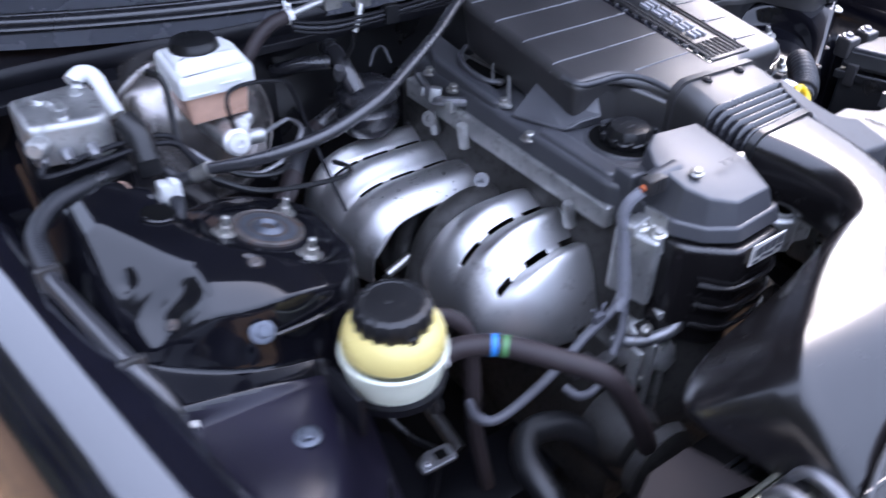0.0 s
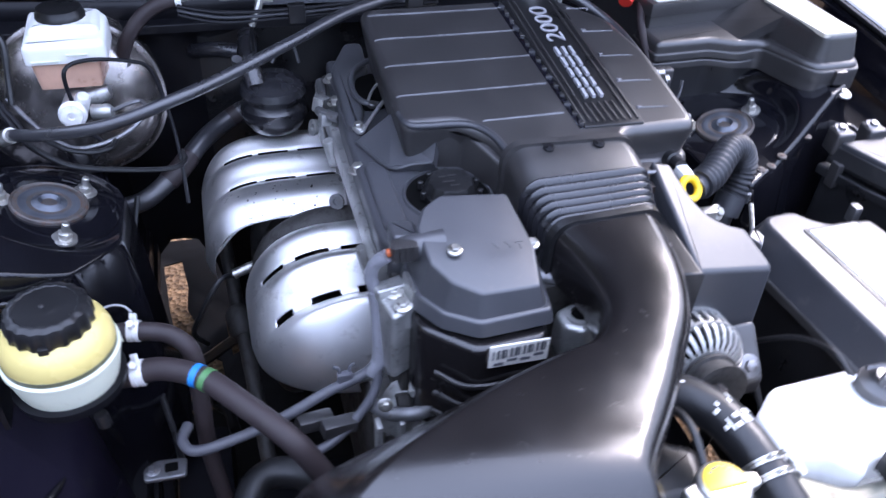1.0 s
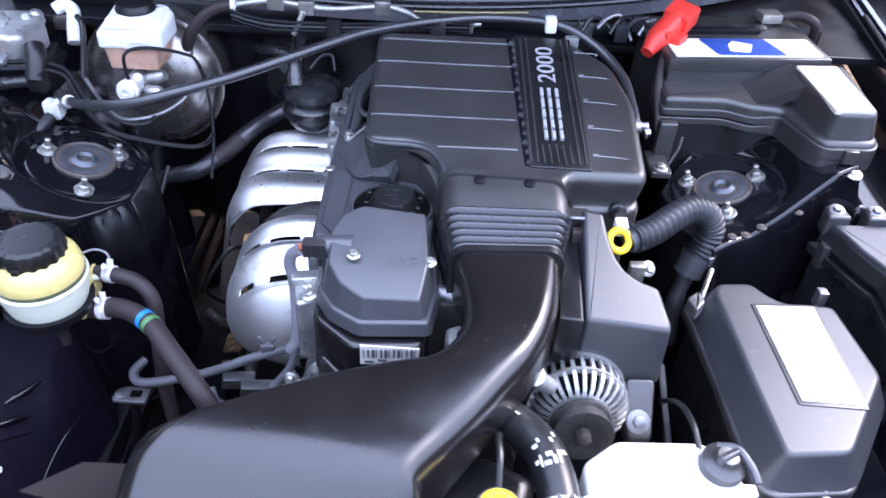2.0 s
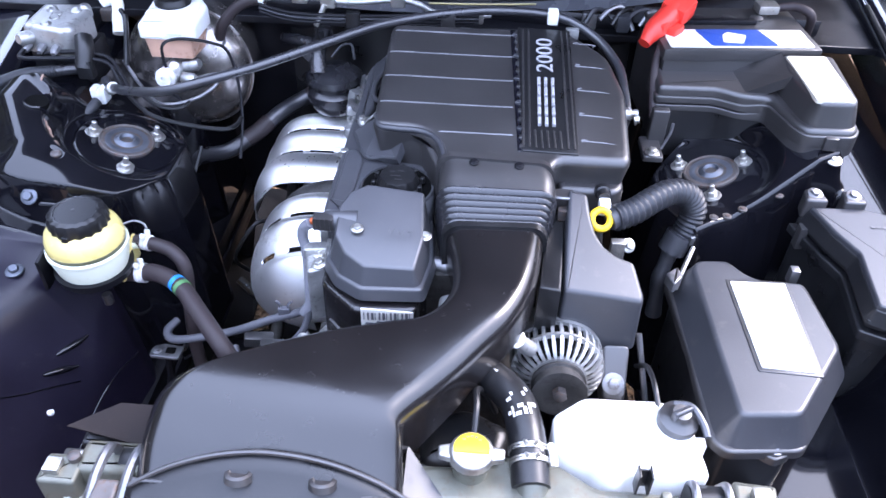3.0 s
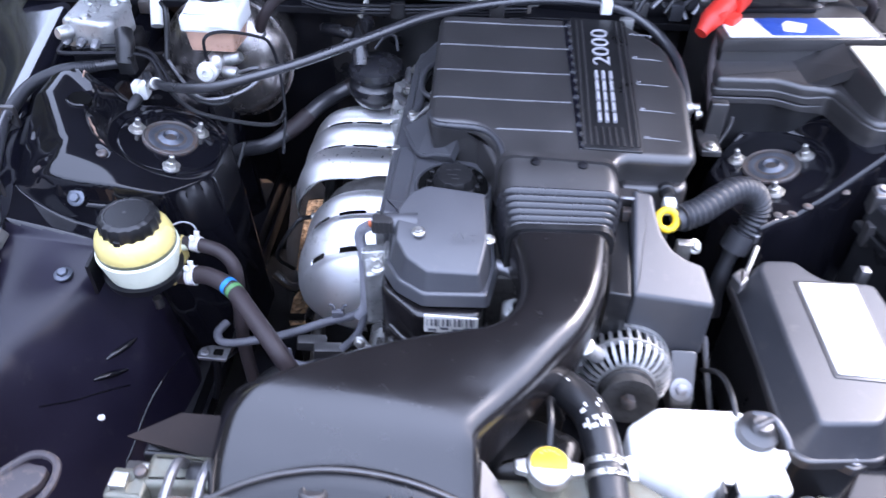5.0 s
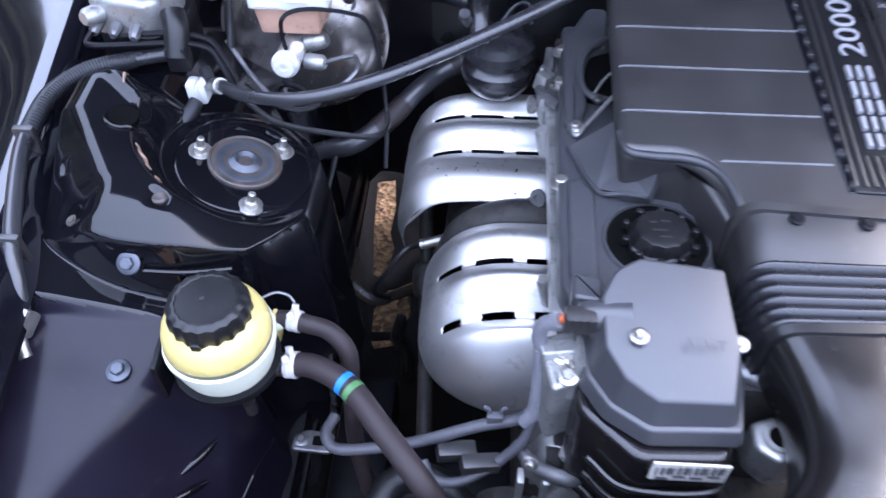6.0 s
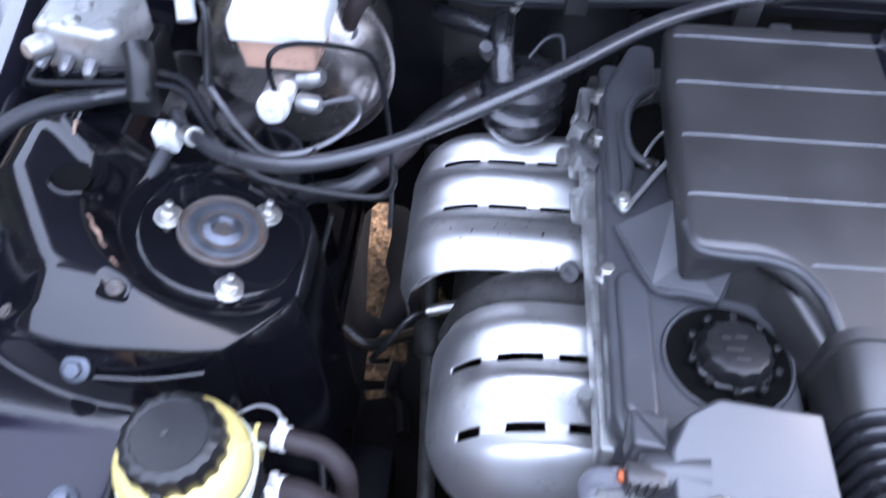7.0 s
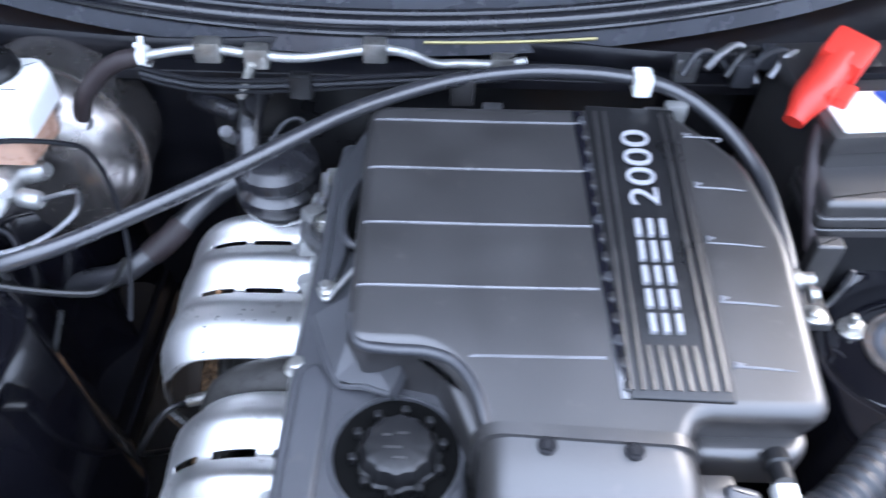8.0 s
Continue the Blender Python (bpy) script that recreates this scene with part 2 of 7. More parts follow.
def spline(pts, n=8):
    """Points along a smooth curve through pts."""
    p = [Vector(q) for q in pts]
    p = [p[0] * 2 - p[1]] + p + [p[-1] * 2 - p[-2]]
    out = []
    for i in range(1, len(p) - 2):
        a, b, c, d = p[i - 1:i + 3]
        for k in range(n):
            t = k / n
            out.append(0.5 * ((2 * b) + (c - a) * t + (2 * a - 5 * b + 4 * c - d) * t * t + (3 * b - a - 3 * c + d) * t ** 3))
    out.append(p[-2])
    return out


def ring_faces(bm, rings, closed=True, cap=True):
    vs = [[bm.verts.new(q) for q in r] for r in rings]
    n = len(vs[0])
    for r0, r1 in zip(vs, vs[1:]):
        for i in range(n if closed else n - 1):
            j = (i + 1) % n
            bm.faces.new((r0[i], r0[j], r1[j], r1[i]))
    if cap and closed:
        bm.faces.new(vs[0][::-1])
        bm.faces.new(vs[-1])
    return vs


def tube(pts, r, seg=12, n=8, bm=None, radius=None, smooth=True):
    """A round hose along a curve; radius(s) scales it along its length."""
    bm = bm or bmesh.new()
    p = spline(pts, n) if smooth else [Vector(q) for q in pts]
    rings, side = [], None
    for i, q in enumerate(p):
        d = (p[min(i + 1, len(p) - 1)] - p[max(i - 1, 0)]).normalized()
        if side is None:
            side = d.orthogonal().normalized()
        side = (side - d * side.dot(d)).normalized()
        up = d.cross(side)
        rr = r * (radius(i / (len(p) - 1)) if radius else 1)
        rings.append([q + (side * math.cos(a) + up * math.sin(a)) * rr for a in (2 * math.pi * k / seg for k in range(seg))])
    ring_faces(bm, rings)
    return bm


def lathe(at, axis, profile, seg=28, bm=None, scallop=0.0, teeth=0):
    """A turned body: profile holds (distance along axis, radius)."""
    bm = bm or bmesh.new()
    d = Vector(axis).normalized()
    side = d.orthogonal().normalized()
    up = d.cross(side)
    at = Vector(at)
    rings = []
    for h, r in profile:
        ring = []
        for k in range(seg):
            a = 2 * math.pi * k / seg
            rr = max(r, 1e-4) * (1 - scallop * (0.5 + 0.5 * math.cos(a * teeth)) if teeth else 1)
            ring.append(at + d * h + (side * math.cos(a) + up * math.sin(a)) * rr)
        rings.append(ring)
    ring_faces(bm, rings)
    return bm


def offset(poly, d):
    """A plan outline moved inwards by d (outline runs anticlockwise)."""
    out, n = [], len(poly)
    for i in range(n):
        a, b, c = Vector(poly[i - 1]), Vector(poly[i]), Vector(poly[(i + 1) % n])
        n1, n2 = Vector((a.y - b.y, b.x - a.x)).normalized(), Vector((b.y - c.y, c.x - b.x)).normalized()
        m = (n1 + n2)
        m = m / max(0.35, m.length_squared / 2) if m.length > 1e-6 else n1
        out.append(b + m * d)
    return out


def ccw(poly):
    s = sum(poly[i - 1][0] * poly[i][1] - poly[i][0] * poly[i - 1][1] for i in range(len(poly)))
    return poly if s > 0 else poly[::-1]


def rounded(poly, r, n=4):
    """A plan outline with its corners rounded."""
    out = []
    for i in range(len(poly)):
        a, b, c = Vector(poly[i - 1]), Vector(poly[i]), Vector(poly[(i + 1) % len(poly)])
        u, v = a - b, c - b
        k = min(r, u.length * 0.45, v.length * 0.45)
        p, q = b + u.normalized() * k, b + v.normalized() * k
        for j in range(n + 1):
            t = j / n
            out.append(p * (1 - t) ** 2 + b * 2 * t * (1 - t) + q * t * t)
    return [tuple(o) for o in out]


def slab(poly, top, bottom, edge=0.004, corner=0.0, steps=3, bm=None, flare=0.0, foot=0.0):
    """A body over a plan outline, with rounded top edges; top and bottom are heights or functions of x, y."""
    bm = bm or bmesh.new()
    poly = ccw(list(poly))
    if corner:
        poly = rounded(poly, corner)
    zt = top if callable(top) else (lambda x, y: top)
    zb = bottom if callable(bottom) else (lambda x, y: bottom)
    rings = []
    base = offset(poly, -flare) if flare else poly
    rings.append([(x, y, zb(x, y)) for x, y in base])
    if foot:
        rings.append([(x, y, zb(x, y) + foot) for x, y in base])
    for k in range(steps + 1):
        a = math.pi / 2 * k / steps
        ins, drop = edge * (1 - math.cos(a)), edge * (1 - math.sin(a))
        rings.append([(x, y, zt(x, y) - drop) for x, y in offset(poly, ins)])
    if edge > 0.002:
        rings.append([(x, y, zt(x, y)) for x, y in offset(poly, edge + 0.0008)])
    ring_faces(bm, rings)
    return bm


def block(lo, hi, edge=0.003, bm=None):
    (x0, y0, z0), (x1, y1, z1) = lo, hi
    bm = bm or bmesh.new()
    made = bmesh.ops.create_cube(bm, size=1)["verts"]
    for v in made:
        v.co = Vector(((x0 + x1) / 2 + v.co.x * (x1 - x0), (y0 + y1) / 2 + v.co.y * (y1 - y0), (z0 + z1) / 2 + v.co.z * (z1 - z0)))
    if edge:
        es = {e for v in made for e in v.link_edges}
        bmesh.ops.bevel(bm, geom=list(es), offset=edge, segments=2, affect="EDGES", profile=0.6)
    return bm


def turned(bm, at, rx=0, ry=0, rz=0):
    """The whole bmesh turned about a place."""
    bmesh.ops.transform(bm, matrix=Matrix.Translation(at) @ pose(0, 0, 0, rx, ry, rz) @ Matrix.Translation(-Vector(at)), verts=bm.verts)
    return bm


def plate(quad, thick, bm=None, edge=0.0):
    """A flat piece with four given corners, thick along its own normal."""
    bm = bm or bmesh.new()
    q = [Vector(c) for c in quad]
    nrm = (q[1] - q[0]).cross(q[3] - q[0]).normalized() * thick
    ring_faces(bm, [q, [c + nrm for c in q]])
    return bm


def bolt(at, axis=(0, 0, 1), r=0.007, h=0.006, flange=0.011, bm=None, stud=0.0):
    """A hexagon head on a flange, with an optional stud above it."""
    bm = bm or bmesh.new()
    lathe(at, axis, [(-0.001, flange), (0.0015, flange), (0.0025, flange * 0.85)], 16, bm)
    lathe(at, axis, [(0.002, r), (h, r), (h + 0.0012, r * 0.8)], 6, bm)
    if stud:
        lathe(at, axis, [(h, r * 0.55), (h + stud * 0.9, r * 0.5), (h + stud, r * 0.35)], 10, bm)
    return bm


def clamp(at, axis, r, material, parent, w=0.008):
    """A spring hose clamp with two upstanding ears."""
    d = Vector(axis).normalized()
    bm = lathe(Vector(at) - d * w / 2, d, [(0, r), (0, r + 0.0018), (w * 0.36, r + 0.0018), (w * 0.40, r + 0.0004), (w * 0.60, r + 0.0004), (w * 0.64, r + 0.0018), (w, r + 0.0018), (w, r)], 20)
    up = (Vector((0, 0, 1)) - d * d.z).normalized()
    s = d.cross(up)
    for k in (-1, 1):
        c = Vector(at) + up * (r + 0.006) + s * 0.006 * k
        tube([c - up * 0.006, c, c + up * 0.004 + s * 0.003 * k], w * 0.35, 6, 2, bm)
    return part("clamp", bm, material, parent, "bright steel spring clamp")


def smooth(a, b, x):
    t = min(1, max(0, (x - a) / (b - a)))
    return t * t * (3 - 2 * t)


# ---- setting: ground and bodywork ----
def ground_sheet():
    bm = bmesh.new()
    bmesh.ops.create_grid(bm, x_segments=40, y_segments=40, size=40)
    for v in bm.verts:
        v.co.z = 0.02 * noise.noise(v.co * 0.7)
    ob = part("ground", bm, GRAVEL)
    return tagged(ob, "brown gravel with dry leaves under the car", "ground", kind="structure")


ground_sheet()


def leaf_material():
    m = bpy.data.materials.new("added_dark_foliage")
    m.use_nodes = True
    nt, n = m.node_tree, m.node_tree.nodes
    b = n["Principled BSDF"]
    tc, no, ramp = n.new("ShaderNodeTexCoord"), n.new("ShaderNodeTexNoise"), n.new("ShaderNodeValToRGB")
    no.inputs["Scale"].default_value, no.inputs["Detail"].default_value = 6, 10
    ramp.color_ramp.elements[0].position, ramp.color_ramp.elements[1].position = 0.35, 0.75
    ramp.color_ramp.elements[0].color, ramp.color_ramp.elements[1].color = (0.006, 0.009, 0.004, 1), (0.055, 0.065, 0.026, 1)
    nt.links.new(tc.outputs["Object"], no.inputs["Vector"])
    nt.links.new(no.outputs["Fac"], ramp.inputs["Fac"])
    nt.links.new(ramp.outputs["Color"], b.inputs["Base Color"])
    b.inputs["Roughness"].default_value = 0.8
    bp = n.new("ShaderNodeBump")
    bp.inputs["Strength"].default_value, bp.inputs["Distance"].default_value = 1.0, 0.2
    nt.links.new(no.outputs["Fac"], bp.inputs["Height"])
    nt.links.new(bp.outputs["Normal"], b.inputs["Normal"])
    return m


def hedge():
    """Unseen growth added round the car to block low sky from its reflections, with gaps in front of it, to one side
    and beyond one corner.
    """
    bm = bmesh.new()
    rings = []
    for k in range(241):
        a = 2 * math.pi * (k % 240) / 240
        out = Vector((math.sin(a), math.cos(a), 0))
        # heights and gaps follow where reflections should be dark or bright
        tall = 6.2 - 3.6 * smooth(-0.35, -0.9, out.y) - 3.4 * smooth(0.45, 0.85, out.x)
        tall += 2.2 * smooth(-0.78, -0.93, out.x) - 4.0 * math.exp(-((out.x + 0.50) / 0.20) ** 2) * smooth(0.0, 0.4, out.y)
        tall += 0.7 * noise.noise(out * 5.0) + 0.3 * noise.noise(out * 17.0)
        row = []
        for j in range(15):
            z = tall * j / 14
            thick = 0.9 * noise.noise(Vector((out.x * 9, out.y * 9, z * 0.9))) + 0.5 * noise.noise(Vector((out.x * 26, out.y * 26, z * 2.4)))
            row.append(out * (9.0 + thick + 0.12 * z) + Vector((0, 0, z)))
        for j in range(14, -1, -2):
            row.append(out * (11.5 + 0.3 * noise.noise(out * 11)) + Vector((0, 0, tall * j / 14)))
        rings.append(row)
    ring_faces(bm, rings, closed=True, cap=False)
    bmesh.ops.remove_doubles(bm, verts=bm.verts, dist=1e-4)
    return tagged(part("hedge", bm, leaf_material()), "unseen dark green growth added round the car to darken reflections", "hedge", kind="structure")


hedge()


def wing_edge(y):
    """Distance from the middle line at which the inner side falls to the chassis leg."""
    edge_t = 0.435 + 1.6 * max(0.0, abs(y - 0.0) - 0.05) ** 1.4
    e = 0.490 + (edge_t - 0.490) * smooth(-0.24, -0.13, y)
    return e + (0.50 - e) * smooth(0.16, 0.30, y)


def soft(x, w):
    """x where positive, else nothing, with a round corner of width w."""
    return (x + math.sqrt(x * x + w * w)) / 2


def left_height(a, y, dents):
    """Top of the wing beside the fluid bottle, a metres from the car's middle line."""
    # arched plateau, falling over its bowed front edge
    u = y + 0.17
    deck = 0.909 + 0.20 * (a - 0.63) - 0.45 * soft(0.585 - a, 0.03)
    deck += 0.30 * u - 0.735 * u * u if u < 0.17 else 0.0298 + 0.05 * (u - 0.17)
    # crest that runs in towards the front, with a flank falling outwards
    deck -= 0.88 * soft(a - 0.676 - 0.64 * min(0.10, max(0.0, y + 0.10)), 0.010)
    deck -= 0.055 * smooth(0.060, 0.125, y) + 0.04 * smooth(0.03, 0.10, y) * smooth(0.70, 0.64, a) + 0.02 * smooth(0.16, 0.36, y)
    # rounded folds that run down from the ridge towards the tower
    for a0, y0, a1, y1, w, h in ((0.728, 0.085, 0.655, 0.022, 0.011, 0.009), (0.655, 0.016, 0.616, -0.044, 0.008, 0.006)):
        run_, rise = a1 - a0, y1 - y0
        far = math.hypot(run_, rise)
        along = ((a - a0) * run_ + (y - y0) * rise) / far
        off = ((a - a0) * rise - (y - y0) * run_) / far
        deck += h * math.exp(-(off / w) ** 2) * smooth(-0.012, 0.016, along) * smooth(far + 0.012, far - 0.016, along)
    # round tower, let in below the plateau
    r = math.hypot(a - 0.545, y - 0.013)
    deck += (0.860 + 0.27 * (a - 0.552) - deck) * smooth(0.128, 0.100, r)
    for da, dy, ra, ry, depth in dents:
        deck -= depth * math.exp(-(((a - da) / ra) ** 4 + ((y - dy) / ry) ** 4))
    # narrow shelf below the front edge, a low step, then the long bulging panel towards the lamps
    shelf = 0.812 + 0.30 * (a - 0.63) + 0.10 * (y + 0.18)
    front = 0.796 - 0.22 * max(-0.27 - y, -0.1) + 0.16 * (a - 0.66)
    front += smooth(-0.22, -0.32, y) * (0.006 - 0.9 * (a - 0.70) ** 2 - 0.45 * (y + 0.38) ** 2)
    low = front + (shelf - front) * smooth(-0.224, -0.208, y + 0.06 * (a - 0.69))
    line = 0.600 - 0.30 * max(0.0, y + 0.29) + 0.55 * max(0.0, -0.290 - y) - 0.2 * max(0.0, -0.42 - y)
    low -= 1.7 * soft(line - a, 0.012)
    brow = -0.173 + 2.2 * (a - 0.625) ** 2
    z = low + (deck - (0.06 + 0.27 * smooth(0.555, 0.665, a)) * soft(brow + 0.038 - y, 0.020) - low) * smooth(brow - 0.012, brow + 0.004, y)
    # flange towards the outer fender
    z += (0.850 - z) * smooth(0.760, 0.795, a)
    e = wing_edge(y)
    return 0.42 + (z - 0.42) * smooth(e - 0.014, e + 0.018 + 0.03 * smooth(-0.16, -0.27, y), a) ** 0.6


def right_height(a, y, dents):
    """Top of the wing beside the battery, whose apron ends in one rounded edge."""
    top = 0.848 + 0.42 * min(max(0.0, a - 0.56), 0.15) - 0.12 * max(0.0, 0.52 - a)
    top += 0.20 * (min(max(y, -0.14), 0.07) + 0.05) * smooth(0.57, 0.66, a) - 0.03 * smooth(0.16, 0.36, y)
    seam = -0.132 + 0.55 * (a - 0.50)
    low = 0.66 + 0.19 * smooth(0.72, 0.80, a)
    z = low + (top - low) * smooth(seam - 0.030, seam + 0.012, y) ** 0.7
    z += (0.850 - z) * smooth(0.750, 0.785, a)
    z += 0.0014 * noise.noise(Vector((a * 7, y * 6, 3.0)))
    r = math.hypot(a - 0.555, y - 0.048)
    z += (0.846 + 0.27 * (a - 0.552) - z) * smooth(0.116, 0.094, r)
    for da, dy, ra, ry, depth in dents:
        z -= depth * math.exp(-(((a - da) / ra) ** 4 + ((y - dy) / ry) ** 4))
    e = wing_edge(y)
    return 0.42 + (z - 0.42) * smooth(e - 0.014, e + 0.018 + 0.05 * smooth(-0.16, -0.27, y), a) ** 0.6


def wing_height(a, y, dents, left=True):
    return (left_height if left else right_height)(a, y, dents)


def wing(side, name, label, dents):
    bm = bmesh.new()
    def across(y):
        e = wing_edge(y)
        return [e - 0.016 + 0.052 * k / 36 for k in range(36)] + [e + 0.036 + (0.794 - e) * k / 140 for k in range(141)]
    yv = [-0.84 + 0.44 * k / 90 for k in range(90)] + [-0.40 + 0.60 * k / 300 for k in range(300)] + [0.20 + 0.26 * k / 50 for k in range(51)]
    rows = [[bm.verts.new((side * a, y, wing_height(a, y, dents, side < 0))) for a in across(y)] for y in yv]
    for r0, r1 in zip(rows, rows[1:]):
        for i in range(len(r0) - 1):
            bm.faces.new((r0[i], r0[i + 1], r1[i + 1], r1[i]))
    ob = part(name, bm, PAINT, sharp=179)
    # panel by the lamps takes a duller, violet copy of the paint to dim its sky reflection
    ob.data.materials.append(DULLED)
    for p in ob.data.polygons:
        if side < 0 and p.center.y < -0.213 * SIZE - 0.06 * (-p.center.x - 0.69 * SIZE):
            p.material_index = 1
    sol = ob.modifiers.new("sheet", "SOLIDIFY")
    sol.thickness, sol.offset = 0.0015, -1 if side < 0 else 1
    return tagged(ob, label, "inner wing", kind="structure")


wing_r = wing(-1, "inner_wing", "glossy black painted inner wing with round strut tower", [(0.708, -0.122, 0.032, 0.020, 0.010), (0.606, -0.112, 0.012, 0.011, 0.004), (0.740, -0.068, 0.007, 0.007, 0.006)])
wing_l = wing(1, "inner_wing", "glossy black painted inner wing beside the battery", [(0.60, -0.085, 0.010, 0.010, 0.012), (0.70, -0.05, 0.020, 0.020, 0.016)])


def wing_fixings():
    part("bolt", bolt((-0.634, -0.180, 0.868), (0, -0.7, 0.7), 0.0085, 0.009, 0.0145), DARKCAP, wing_r, "dull steel bolt with a washer")
    part("bolt", bolt((-0.636, -0.280, wing_height(0.636, -0.280, []) + 0.0025), (0, -0.1, 1), 0.0085, 0.008, 0.0150), DARKCAP, wing_r, "dull steel bolt with a washer")
    part("grommet", lathe((-0.606, -0.112, wing_height(0.606, -0.112, []) - 0.005), (0.1, -0.1, 1), [(0, 0.009), (0.003, 0.009), (0.005, 0.006), (0.004, 0.003)], 16), RUSTY, wing_r)
    part("bolt", bolt((-0.716, -0.132, wing_height(0.716, -0.132, []) - 0.009), (-0.2, -0.2, 1), 0.005, 0.003, 0.008), RUSTY, wing_r)
    # lip round the drain hole and paint worn off along the tower's brim
    def above(x, y, d):
        return Vector((x, y, wing_height(-x, y, []) + d))
    part("hole_lip", tube([above(-0.678 + 0.020 * math.cos(a), -0.006 + 0.019 * math.sin(a), 0.001) for a in [math.radians(195 + 15 * k) for k in range(12)]], 0.0032, 8, 3), PAINT, wing_r)
    for x0, y0, x1, y1, r in ((-0.700, 0.078, -0.690, 0.045, 0.0022), (-0.655, -0.038, -0.632, -0.066, 0.0026), (-0.622, -0.078, -0.612, -0.087, 0.0016)):
        part("worn_edge", tube([above(x0 + (x1 - x0) * k / 6, y0 + (y1 - y0) * k / 6 + 0.002 * math.sin(k * 2.3), 0.0004) for k in range(7)], r, 8, 3, radius=lambda q: 0.35 + 0.65 * math.sin(math.pi * q)), BARE, wing_r, "paint worn to coppery primer")
    for x, y in ((-0.485, -0.142), (-0.470, -0.150)):
        part("chip", turned(block((x - 0.010, y - 0.0022, wing_height(-x, y, [], True)), (x + 0.008, y + 0.0022, wing_height(-x, y, [], True) + 0.003), 0.001), (x, y, 0.85), 0, 18, -38), ZINC, wing_r, "bare metal where paint has chipped")
    # the drain hole is a flat black disc in place of its shade
    part("hole", lathe((-0.678, -0.006, wing_height(0.678, -0.006, [])), (0.2, -0.1, 1), [(-0.008, 0.019), (0.0015, 0.019), (0.0015, 0.001)], 24), HOLESHADE, wing_r)
    part("stiffener", tube([(-0.620, -0.181, 0.855), (-0.570, -0.176, 0.850), (-0.520, -0.160, 0.842)], 0.0038, 8, 4), PAINT, wing_r)
    def on(x, y, d=0.0):
        return Vector((x, y, wing_height(-x, y, [], True) + d))
    for x0, y0, x1, y1 in ((-0.575, -0.346, -0.544, -0.293), (-0.587, -0.380, -0.552, -0.336)):
        part("louvre", tube([on(x0 + (x1 - x0) * k / 4, y0 + (y1 - y0) * k / 4) for k in range(5)], 0.0065, 10, 3, radius=lambda s: max(0.10, math.sin(math.pi * s)) ** 0.5), PAINT, wing_r, "small pressed louvre")
    for x0, y0, x1, y1 in ((-0.502, -0.235, -0.548, -0.440), (-0.549, -0.351, -0.636, -0.454)):
        part("weld_seam", tube([on(x0 + (x1 - x0) * k / 8, y0 + (y1 - y0) * k / 8, 0.0003) for k in range(9)], 0.0016, 8, 2), PAINT, wing_r)
    part("bolt", bolt((-0.577, -0.412, wing_height(0.577, -0.412, [], True) + 0.001), (0.7, 0, 1), 0.004, 0.003, 0.006), WHITEPL, wing_r, "white plastic clip")
    for x, y in ((0.528, -0.098), (0.552, -0.092), (0.580, -0.078), (0.646, -0.048)):
        part("bolt", bolt((x, y, wing_height(x, y, [], False) + 0.002), (0, 0, 1), 0.005, 0.003, 0.008), RUSTY, wing_l)
    part("stud", bolt((0.742, 0.005, 0.915), (0, -0.3, 1), 0.006, 0.004, 0.014), ZINC, wing_l)


wing_fixings()


def chassis_leg(side):
    bm = block((side * 0.535 - 0.055, -0.80, 0.36), (side * 0.535 + 0.055, 0.50, 0.47), 0.012)
    part("sheet", block((side * 0.476 - 0.004, -0.8, 0.40), (side * 0.476 + 0.004, 0.5, 0.43), 0.002), DARKPAINT, ob := tagged(part("chassis_leg", bm, DARKPAINT), "dull black painted chassis leg", "chassis", kind="structure"))
    return ob


for s in (-1, 1):
    chassis_leg(s)


